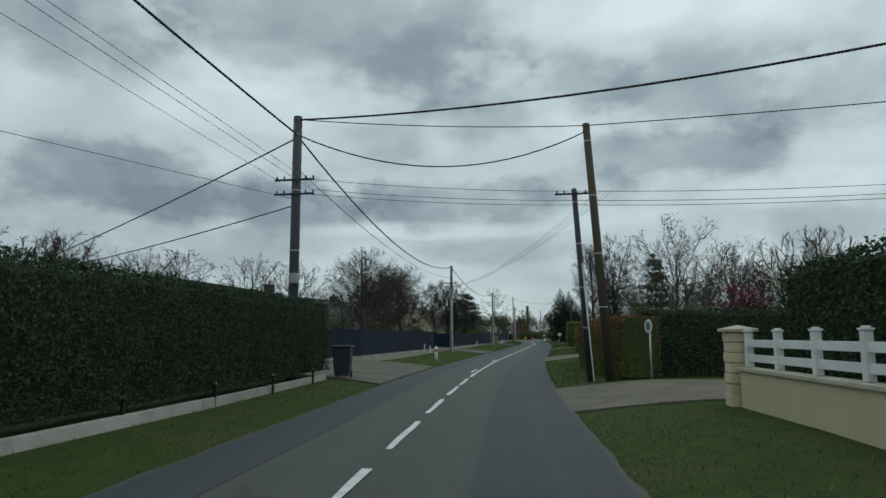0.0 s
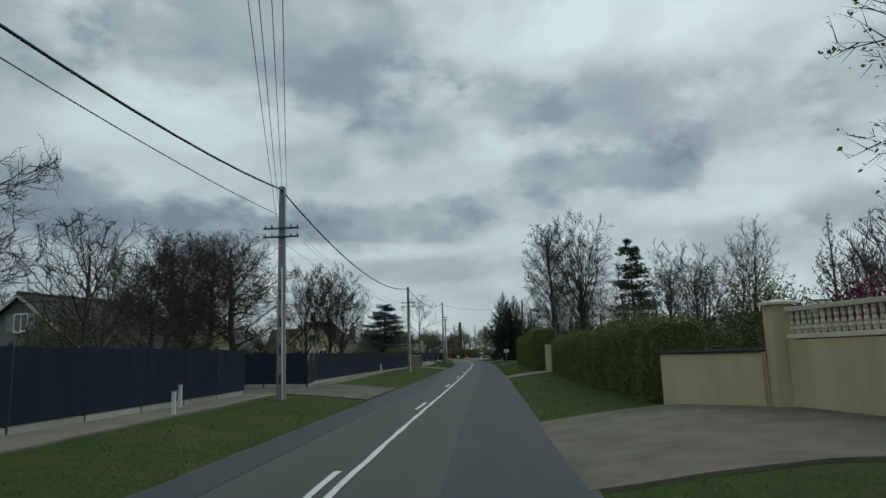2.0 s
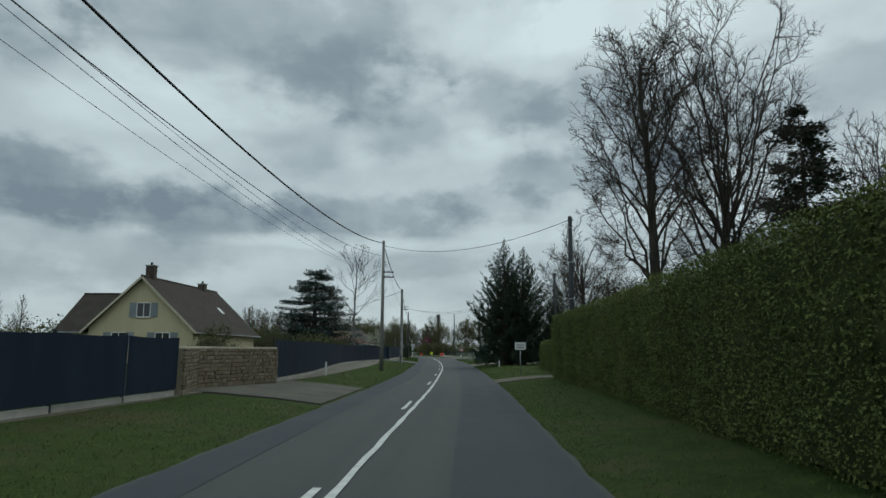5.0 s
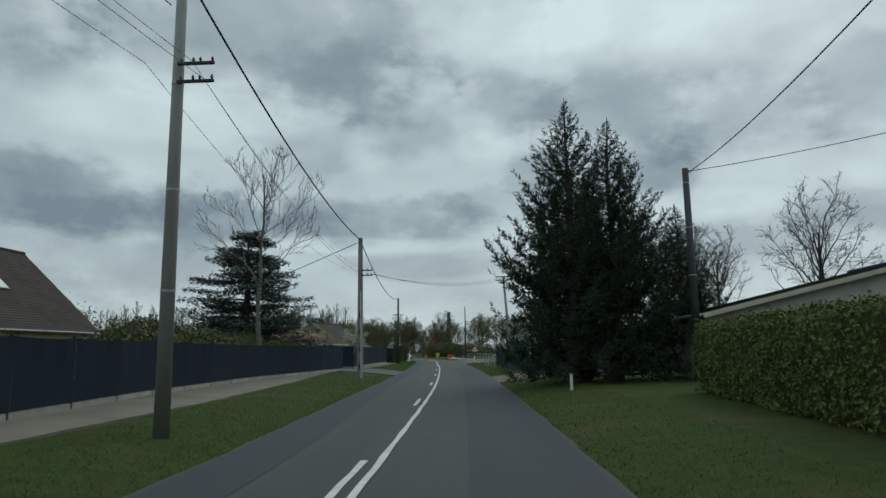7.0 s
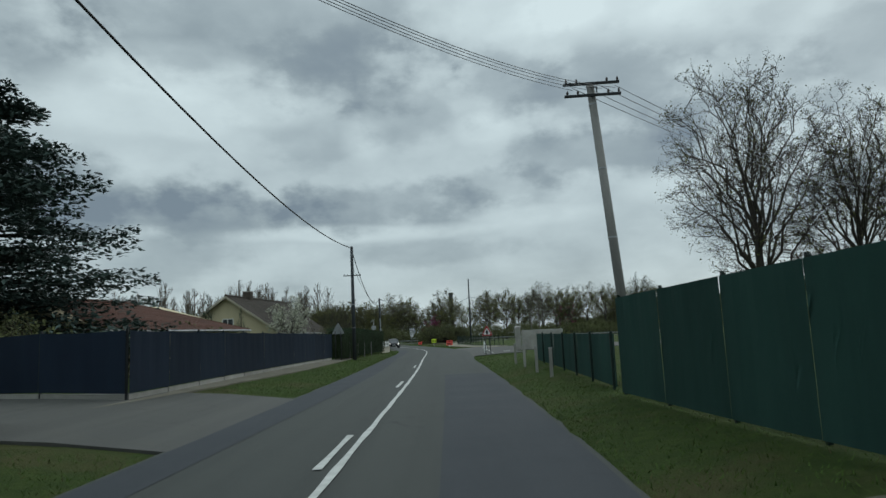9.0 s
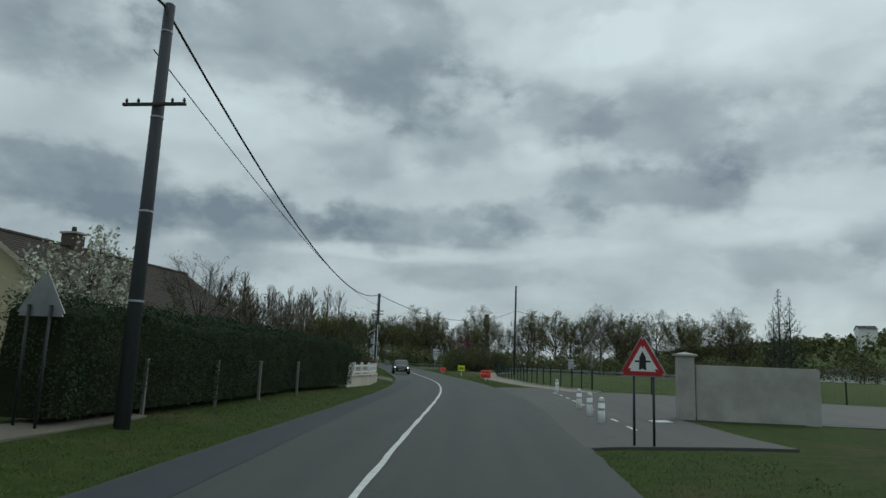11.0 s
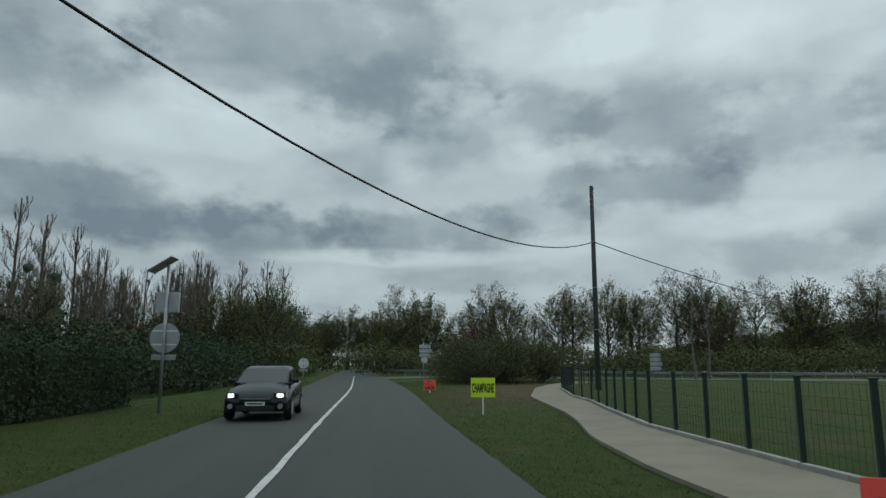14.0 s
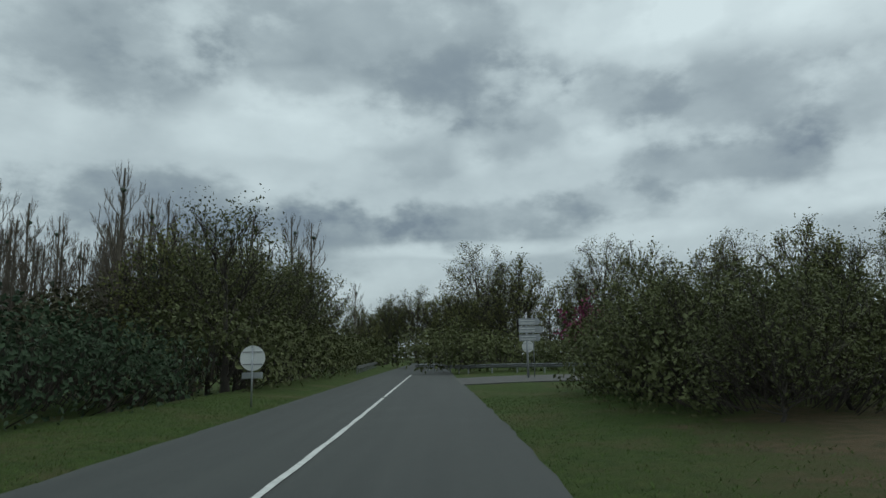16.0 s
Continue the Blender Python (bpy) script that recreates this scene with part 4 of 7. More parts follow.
def notice(x, y, turn):
    ob = thing("notice_board", on(x, y), "small white notice in a dark green frame on the wall", "notice", turn=turn)
    bm = bmesh.new()
    box(bm, -.24, .24, -.02, .02, 1.15, 1.55, .01)
    part("border", bm, M_GREENPOST, ob)
    bm = bmesh.new()
    box(bm, -.2, .2, -.03, -.021, 1.19, 1.51)
    part("sheet", bm, M_WHITE, ob)
    for i in range(4):
        bm = bmesh.new()
        box(bm, -.15, .15 - .05 * (i % 2), -.034, -.0305, 1.25 + i * .06, 1.265 + i * .06)
        part("text_bar", bm, M_POST, ob)


notice(2.97, 78.75, -35)


# stone wall beside the drive
def stone_wall(xa, ya, xb, yb, h, t=.35):
    L = math.hypot(xb - xa, yb - ya)
    ob = thing("stone_wall", on(xa, ya), "rough rubble stone wall in ochre and brown", "wall", turn=math.degrees(math.atan2(yb - ya, xb - xa)))
    bm = bmesh.new()
    box(bm, 0, L, -t / 2 + .035, t / 2 - .035, -.3, h - .03)
    part("wall_core", bm, M_MORTAR, ob)
    rr = random.Random(5)
    shapes = []
    for k in range(10):
        bm = bmesh.new()
        box(bm, -.5, .5, -.5, .5, -.5, .5)
        for v in bm.verts:
            v.co += Vector((rr.uniform(-.1, .1), rr.uniform(-.08, .08), rr.uniform(-.12, .12)))
        bmesh.ops.bevel(bm, geom=list(bm.edges), offset=.09, segments=1, affect="EDGES")
        shapes.append(mesh_of("stone", bm, M_STONE))
    for side in (-1, 1):
        z = .0
        while z < h - .05:
            ch = min(rr.uniform(.085, .15), h - z)
            x = 0.0
            while x < L - .05:
                w = min(rr.uniform(.16, .42), L - x)
                if side < 0 or z > h - .2:
                    o = part("stone", rr.choice(shapes), None, ob)
                    o.matrix_basis = Matrix.Translation((x + w / 2, side * (t / 2 - .03), z + ch / 2)) @ Matrix.Diagonal((w - .018, .11 + rr.uniform(0, .03), ch - .014, 1))
                x += w
            z += ch
    for x in np.arange(.15, L, .5):
        bm = bmesh.new()
        box(bm, x - .15, min(L, x + .34), -t / 2 - .02, t / 2 + .02, h - .028, h + .04, .015)
        part("coping_stone", bm, M_STONECAP, ob)


stone_wall(-11.75, 106.0, -10.55, 110.4, 1.25)
stone_wall(-11.0, 103.2, -11.75, 105.9, 1.25)


# brick gate of the last drive
def brick_pillar(x, y, w, h, label):
    ob = thing("brick_pillar", on(x, y), label, "pillar")
    bm = bmesh.new()
    box(bm, -w / 2 + .012, w / 2 - .012, -w / 2 + .012, w / 2 - .012, -.3, h)
    part("mortar_core", bm, M_MORTAR, ob)
    bm = bmesh.new()
    box(bm, -.11, .11, -.052, .052, -.0325, .0325, .006)
    me = mesh_of("brick", bm, M_BRICK)
    n = int(h / .075)
    for i in range(n):
        z = .04 + i * .075
        for k in range(4):
            for j in range(2):
                o = part("brick", me, None, ob)
                a = k * math.pi / 2
                off = (-.115 if j == 0 else .115) + (.05 if i % 2 else -.0)
                p = Matrix.Rotation(a, 4, "Z") @ Vector((max(-w / 2 + .11, min(w / 2 - .11, off)), -w / 2 + .052, z))
                o.matrix_basis = Matrix.Translation(p) @ Matrix.Rotation(a, 4, "Z")
    bm = bmesh.new()
    box(bm, -w / 2 - .05, w / 2 + .05, -w / 2 - .05, w / 2 + .05, n * .075 + .006, n * .075 + .08, .015)
    part("cap", bm, M_BRICK, ob)


for x, y in ((-22.1, 240.6), (-23.8, 245.4), (-20.05, 245.5)):
    brick_pillar(x, y, .46, 1.15, "red and ochre brick gate pillar with a flat cap")
wall([(-23.5, 245.5), (-20.3, 245.55)], .55, .2, M_PALE, "low pale rendered wall between brick pillars", M_STONECAP)


def picket(x0, y0, x1, y1, z, h, material, label, step=.16, name="picket_gate"):
    L = math.hypot(x1 - x0, y1 - y0)
    ob = thing(name, (x0, y0, on(x0, y0)[2] + z), label, "gate" if "gate" in name else "fence", turn=math.degrees(math.atan2(y1 - y0, x1 - x0)))
    for r in (.18, h - .25):
        bm = bmesh.new()
        box(bm, 0, L, -.02, .02, r - .04, r + .04, .006)
        part("rail", bm, material, ob)
    n = int(L / step)
    for i in range(n + 1):
        bm = bmesh.new()
        hh = h - .12 * math.sin(math.pi * i / n) * (1 if "gate" in name else 0)
        box(bm, L * i / n - .04, L * i / n + .04, -.035, -.0205, .05, hh, .006)
        part("slat", bm, material, ob)
    return ob


picket(-22.25, 240.9, -23.65, 245.1, .02, 1.05, M_WOODRED, "red-brown stained wooden gate with upright slats")
picket(-23.4, 245.5, -20.4, 245.55, .62, .52, M_BROWNWOOD, "dark metal railing on the low wall", .2, "railing")
pillar(-2.85, 211.1, .46, 1.85, "tall grey concrete gate pillar with a flat cap", M_CONC, M_CONC)
wall([(-2.55, 211.1), (0.8, 210.8)], 1.6, .2, M_CONC, "grey concrete wall beside the field entrance")
wall([(-16.0, 221.4), (-16.05, 226.5), (-16.85, 231.9)], .45, .22, M_PALE, "low pale rendered wall with a stained base", M_STONECAP)
rail_fence(-16.0, 221.5, -16.05, 226.4, .52, "white board rail fence on the low wall", (.14, .44), .56, .10, 1.6)
rail_fence(-16.06, 226.6, -16.85, 231.8, .52, "white board rail fence on the low wall", (.14, .44), .56, .10, 1.6)
picket(-20.0, 233.0, -18.5, 233.0, .02, .9, M_WHITE, "white wooden gate with close upright pickets", .12)
rail_fence(-20.8, 233.1, -24.4, 234.4, .05, "white board rail fence beside the drive", (.3, .62, .94), 1.15)


# ---- small street things ----
def bollard(x, y, label, red=False, h=1.0):
    ob = thing("bollard", on(x, y), label, "bollard", "white road bollards")
    bm = bmesh.new()
    rod(bm, (0, 0, -.2), (0, 0, h - .08), .10, .085, 14)
    rod(bm, (0, 0, h - .08), (0, 0, h), .085, .045, 14)
    part("body", bm, M_WHITE, ob, smooth=True)
    bm = bmesh.new()
    z = h - .34
    rod(bm, (0, 0, z), (0, 0, z + (.14 if red else .05)), .0985, .0955, 14)
    part("band", bm, M_RED if red else M_GALV, ob, "red band" if red else "grey reflective band")
    if not red:
        bm = bmesh.new()
        rod(bm, (0, 0, z + .2), (0, 0, z + .25), .0925, .0905, 14)
        part("band", bm, M_GALV, ob, "grey reflective band")


bollard(-7.65, 40.7, "white kerb marker post with a red band", True, .82)
for x, y in ((-5.54, 208.8), (-5.6, 211.5), (-5.66, 214.8), (-5.85, 227.4)):
    bollard(x, y, "stout white plastic bollard with grey reflective bands", False, .72)


def stake(x, y, h, label, material=M_WHITE, w=.05):
    ob = thing("marker_stake", on(x, y), label, "stake", "small marker stakes")
    bm = bmesh.new()
    box(bm, -w, w, -w * .6, w * .6, -.2, h, .01)
    part("shaft", bm, material, ob)
    bm = bmesh.new()
    box(bm, -w * 1.15, w * 1.15, -w * .8, w * .8, h + .001, h + .03, .008)
    part("tip", bm, M_GALV, ob)


stake(-10.75, 52.3, .62, "small white marker stake beside the fence")
stake(-10.8, 85.6, .62, "small white marker stake beside the fence")
stake(-10.5, 119.2, .65, "small white marker stake beside the fence")
stake(-.95, 143.2, .5, "short white marker stake in the grass")
stake(-9.9, 50.2, .55, "small grey marker stake beside the path")
for i, y in enumerate((176, 179, 182.5, 186)):
    stake(-3.2 - .25 * i, y, .85, "old grey fence stake in rough grass", M_CONC, .05)


def wheeled_bin(x, y):
    ob = thing("wheeled_bin", on(x, y, .03), "charcoal plastic wheeled bin with a closed lid", "bin", turn=8)
    bm = bmesh.new()
    b, t = .24, .31
    vs = [bm.verts.new(p) for p in ((-b, -b, .06), (b, -b, .06), (b, b, .06), (-b, b, .06), (-t, -t, .98), (t, -t, .98), (t, t, .98), (-t, t, .98))]
    for f in ((3, 2, 1, 0), (4, 5, 6, 7), (0, 1, 5, 4), (1, 2, 6, 5), (2, 3, 7, 6), (3, 0, 4, 7)):
        bm.faces.new([vs[i] for i in f])
    bmesh.ops.bevel(bm, geom=list(bm.edges), offset=.03, segments=2, affect="EDGES")
    part("body", bm, M_BIN, ob)
    bm = bmesh.new()
    box(bm, -t - .03, t + .03, -t - .05, t + .02, .985, 1.05, .02)
    part("lid", bm, M_BIN, ob)
    bm = bmesh.new()
    rod(bm, (-t, t + .06, .99), (t, t + .06, .99), .018, .018, 8)
    part("handle", bm, M_BIN, ob)
    for s in (-1, 1):
        bm = bmesh.new()
        rod(bm, (s * .22, b + .02, .1), (s * .28, b + .02, .1), .1, .1, 14)
        w = part("wheel", bm, M_RUBBER, ob)
        bm = bmesh.new()
        rod(bm, (s * .281, b + .02, .1), (s * .286, b + .02, .1), .04, .04, 10)
        part("hub", bm, M_GALV, w)


wheeled_bin(-7.25, 21.7)


# ---- road signs ----
def sign_post(ob, x, h, r=.03, material=M_GALV):
    bm = bmesh.new()
    rod(bm, (x, 0, -.3), (x, 0, h), r, r, 10)
    p = part("post", bm, material, ob, smooth=True)
    bm = bmesh.new()
    rod(bm, (x, 0, h + .001), (x, 0, h + .02), r + .004, r + .002, 10)
    part("post_cap", bm, M_POST, p)


def triangle(bm, s, y0, y1, cz, round_=.06):
    h = s * math.sqrt(3) / 2
    pts = [(-s / 2, -h / 3), (s / 2, -h / 3), (0, 2 * h / 3)]
    vs = [bm.verts.new((px, y0, cz + pz)) for px, pz in pts]
    f = bm.faces.new(vs)
    bmesh.ops.bevel(bm, geom=list(bm.verts), offset=round_, segments=4, affect="VERTICES")
    fs = list(bm.faces)
    ex = bmesh.ops.extrude_face_region(bm, geom=fs)
    bmesh.ops.translate(bm, vec=(0, y1 - y0, 0), verts=[v for v in ex["geom"] if isinstance(v, bmesh.types.BMVert)])
    bmesh.ops.recalc_face_normals(bm, faces=bm.faces)


def priority_sign(x, y, turn, cz, s):
    ob = thing("warning_sign", on(x, y), "red-bordered triangular road sign with a black priority arrow", "road sign", "road signs", turn)
    for k in (-.19, .19):
        sign_post(ob, k, cz - .1, .025, M_POST)
    for nm, m, size, a, b in (("back_plate", M_GALV, s, -.03, -.052), ("red_border", M_RED, s * .95, -.0525, -.056), ("white_field", M_WHITE, s * .66, -.0565, -.059)):
        bm = bmesh.new()
        triangle(bm, size, a, b, cz)
        part(nm, bm, m, ob)
    bm = bmesh.new()
    k = s / 1.0
    poly(bm, [(px * k, -.0595, cz + pz * k) for px, pz in ((-.075, -.17), (0, -.135), (.075, -.17), (.065, .10), (0, .22), (-.065, .10))], .003, (0, -1, 0))
    part("arrow", bm, M_INK, ob)
    bm = bmesh.new()
    box(bm, -.16 * k, .16 * k, -.0635, -.06, cz - .005, cz + .03)
    part("cross_bar", bm, M_INK, ob)


def disc_sign(x, y, turn, cz, r, label, plate=True, back=True):
    ob = thing("road_sign", on(x, y), label, "road sign", "road signs", turn)
    sign_post(ob, 0, cz + r * .9, .03)
    bm = bmesh.new()
    rod(bm, (0, .034, cz), (0, .05, cz), r, r, 28)
    part("disc", bm, M_GALV if back else M_WHITE, ob)
    bm = bmesh.new()
    rod(bm, (0, .028, cz), (0, .033, cz), r + .012, r + .012, 28)
    bmesh.ops.delete(bm, geom=[], context="FACES")
    part("rim", bm, M_WHITE, ob)
    for k in (-.5, .5):
        bm = bmesh.new()
        box(bm, -r * .8, r * .8, .006, .027, cz + k * r - .015, cz + k * r + .015)
        part("bracket", bm, M_GALV, ob)
    if plate:
        bm = bmesh.new()
        box(bm, -r * .85, r * .85, .034, .048, cz - r - .26, cz - r - .06, .01)
        part("plate", bm, M_GALV, ob)


def solar_sign(x, y, turn):
    ob = thing("solar_speed_sign", on(x, y), "grey radar speed sign post with a solar panel on top", "road sign", "road signs", turn)
    sign_post(ob, 0, 4.35, .045)
    bm = bmesh.new()
    box(bm, -.42, .42, -.3, .3, -.02, .02, .008, Matrix.Translation((-.18, 0, 4.32)) @ Matrix.Rotation(radians(-32), 4, "Y"))
    p = part("solar_panel", bm, M_GALV, ob)
    bm = bmesh.new()
    box(bm, -.38, .38, -.26, .26, .021, .026, 0, Matrix.Translation((-.18, 0, 4.32)) @ Matrix.Rotation(radians(-32), 4, "Y"))
    part("cells", bm, M_SOLAR, p)
    bm = bmesh.new()
    box(bm, -.34, .34, .05, .19, 2.9, 3.5, .02)
    part("display_box", bm, M_GALV, ob)
    bm = bmesh.new()
    rod(bm, (0, .05, 2.15), (0, .066, 2.15), .44, .44, 28)
    part("disc", bm, M_GALV, ob, "grey back of a round sign")
    for k in (-.2, .2):
        bm = bmesh.new()
        box(bm, -.36, .36, .02, .049, 2.13 + k, 2.17 + k)
        part("bracket", bm, M_WHITE, ob)
    bm = bmesh.new()
    box(bm, -.36, .36, .05, .064, 1.5, 1.66, .008)
    part("plate", bm, M_GALV, ob)


priority_sign(-5.3, 203.7, -25, 1.62, .95)
priority_sign(-15.3, 199.9, 180, 2.0, .9)
disc_sign(-31.0, 295.5, 14, 1.55, .40, "grey back of a round road sign with a small plate")
disc_sign(-24.5, 318.5, 14, 1.9, .36, "small round road sign at the junction", False, False)
solar_sign(-23.6, 260.7, 8)


def direction_sign(x, y, turn, h, label, rows=3, w=1.3, z0=1.7):
    ob = thing("direction_sign", on(x, y), label, "road sign", "road signs", turn)
    sign_post(ob, -.2, h, .055)
    sign_post(ob, .2, h - .05, .03)
    for i in range(rows):
        z = z0 + i * .48
        bm = bmesh.new()
        e = .16
        poly(bm, [(-w / 2, -.06, z), (w / 2 - (e if i != 1 else 0), -.06, z), (w / 2 + (.0 if i != 1 else e), -.06, z + .2), (w / 2 - (e if i != 1 else 0), -.06, z + .4), (-w / 2, -.06, z + .4)], .03, (0, -1, 0))
        p = part("panel", bm, M_GALV, ob, "grey direction panel")
        for k in (.12, .28):
            bm = bmesh.new()
            box(bm, -w / 2 + .1, w / 2 - .35, -.0945, -.0905, z + k - .02, z + k + .02)
            part("rib", bm, M_WHITE, p)


direction_sign(-24.1, 316.2, 20, 3.75, "grey backs of stacked direction signs on a post", 3, 1.35, 2.2)
direction_sign(1.0, 318, -10, 2.6, "stacked pale direction signs beside the junction", 4, 1.2, .9)


def event_board(x, y, turn, w, h, z, material, lines, label):
    """A small advertising board on a lath, with lettering."""
    ob = thing("event_board", on(x, y), label, "sign board", "roadside event boards", turn)
    bm = bmesh.new()
    box(bm, -.025, .025, -.012, .012, -.25, z + .3, .004)
    part("lath", bm, M_WHITE, ob)
    bm = bmesh.new()
    box(bm, -w / 2, w / 2, -.022, -.0125, z, z + h, .003)
    board = part("board", bm, material, ob)
    for text, size, dz, bold in lines:
        if text is None:
            n = int(size)
            for i in range(n):
                bm = bmesh.new()
                a = -w * .4 + w * .8 * i / n
                box(bm, a, a + w * .8 / n * .82, -.0265, -.0225, z + dz, z + dz + bold)
                part("text_bar", bm, M_INK, board)
            continue
        cu = bpy.data.curves.new("lettering", "FONT")
        cu.body, cu.size, cu.align_x, cu.extrude, cu.offset = text, size, "CENTER", .002, bold
        cu.materials.append(M_INK)
        o = new("lettering", cu)
        o.parent = board
        o.matrix_basis = pose(0, -.025, z + dz, 90) @ Matrix.Diagonal((min(.8, w * .9 / (len(text) * .68 * size)), 1, 1, 1))


event_board(-10.75, 246.1, -10, .84, .64, .24, M_SIGNRED, ((None, 9, .45, .085), ("RAMEAUX", .33, .08, .008)), "fluorescent red event board with black lettering on a lath")
event_board(-14.35, 263.0, 6, .75, .59, .50, M_SIGNYEL, (("CHAMPAGNE", .38, .15, .011),), "fluorescent yellow event board with black lettering on a lath")
event_board(-18.25, 278.8, 8, .66, .55, .12, M_SIGNRED, (("FETE", .16, .40, .003), (None, 3, .31, .028), ("LANCES", .24, .06, .006)), "fluorescent red event board with black lettering on a lath")


def small_sign(x, y, turn, cz):
    ob = thing("small_board", on(x, y), "small white board on a post beside the hedge", "sign board", "", turn)
    sign_post(ob, 0, cz, .025)
    bm = bmesh.new()
    box(bm, -.3, .3, -.05, -.03, cz - .2, cz + .2, .01)
    p = part("board", bm, M_WHITE, ob)
    for k in (-.08, .06):
        bm = bmesh.new()
        box(bm, -.2, .2, -.0545, -.0505, cz + k - .015, cz + k + .015)
        part("text_bar", bm, M_POST, p)


small_sign(-.55, 122.6, 5, 1.62)


def limit_sign(x, y, turn, cz):
    ob = thing("road_sign", on(x, y), "narrow round-topped pale sign on a slim post", "road sign", "road signs", turn)
    sign_post(ob, 0, cz, .03)
    bm = bmesh.new()
    rod(bm, (0, -.05, cz), (0, -.034, cz), .2, .2, 24)
    part("disc", bm, M_WHITE, ob)
    bm = bmesh.new()
    rod(bm, (0, -.054, cz), (0, -.0505, cz), .13, .13, 24)
    part("inner_field", bm, M_GALV, ob)


limit_sign(2.55, 20.8, -66, 1.55)


# guard rails of the junction
def guard_rail(points, label):
    ob = thing("guard_rail", on(*points[0]), label, "guard rail")
    inv = ob.matrix_basis.inverted()
    for (xa, ya), (xb, yb) in zip(points, points[1:]):
        L = math.hypot(xb - xa, yb - ya)
        n = max(1, round(L / 3))
        for i in range(n):
            pa, pb = Vector(on(xa + (xb - xa) * i / n, ya + (yb - ya) * i / n)), Vector(on(xa + (xb - xa) * (i + 1) / n, ya + (yb - ya) * (i + 1) / n))
            bm = bmesh.new()
            box(bm, -.05, .05, -.05, .05, -.3, .68, .008, Matrix.Translation(pa))
            o = part("post", bm, M_GALV)
            o.parent, o.matrix_parent_inverse = ob, inv
            q = pb - pa
            mm = Matrix.Translation(pa + Vector((0, 0, .42))) @ Matrix.Rotation(math.atan2(q.y, q.x), 4, "Z")
            bm = bmesh.new()
            prof = ((-.0, 0), (.05, .04), (.05, .1), (0, .15), (.05, .2), (.05, .26), (0, .3))
            va = [bm.verts.new(mm @ Vector((0, -.06 - a, b))) for a, b in prof]
            vb = [bm.verts.new(mm @ Vector((q.length, -.06 - a, b + q.z))) for a, b in prof]
            fs = [bm.faces.new((va[k], va[k + 1], vb[k + 1], vb[k])) for k in range(len(prof) - 1)]
            bmesh.ops.solidify(bm, geom=fs, thickness=.006)
            o = part("beam", bm, M_GALV)
            o.parent, o.matrix_parent_inverse = ob, inv


guard_rail([(-40.5, 349), (-31, 331.5), (-22, 325.5), (-8, 322.5), (14, 321.5), (40, 322)], "galvanised steel guard rail round the junction")
guard_rail([(-41.5, 333), (-46, 348), (-53, 372)], "galvanised steel guard rail along the verge")


# ---- houses ----
def window(ob, m, w, h, sill=True, shutters=None, cross=True, glassdepth=.05):
    """A window set in the wall face; m: the pose of its sill's middle, facing -y."""
    bm = bmesh.new()
    for a in ((-w / 2 - .05, -w / 2 + .03, 0, h), (w / 2 - .03, w / 2 + .05, 0, h), (-w / 2 + .03, w / 2 - .03, -.05, .03), (-w / 2 + .03, w / 2 - .03, h - .03, h + .05)):
        box(bm, a[0], a[1], -.035, .03, a[2], a[3], 0, m)
    if cross:
        box(bm, -.03, .03, -.025, .02, .031, h - .031, 0, m)
    win = part("window", bm, M_WHITE)
    win.parent, win.matrix_parent_inverse = ob, ob.matrix_basis.inverted()
    inv = ob.matrix_basis.inverted()
    bm = bmesh.new()
    box(bm, -w / 2 + .03, w / 2 - .03, -.012, -.004, .03, h - .03, 0, m)
    o = part("pane", bm, M_GLASS)
    o.parent = win
    if sill:
        bm = bmesh.new()
        box(bm, -w / 2 - .1, w / 2 + .1, -.1, -.001, -.12, -.052, .008, m)
        o = part("sill", bm, M_STONECAP)
        o.parent = win
    if shutters:
        for s in (-1, 1):
            bm = bmesh.new()
            a = s * (w / 2 + .07)
            box(bm, min(a, a + s * w * .52), max(a, a + s * w * .52), -.05, -.012, -.02, h + .02, .006, m)
            o = part("shutter", bm, shutters)
            o.parent, o.matrix_parent_inverse = ob, inv


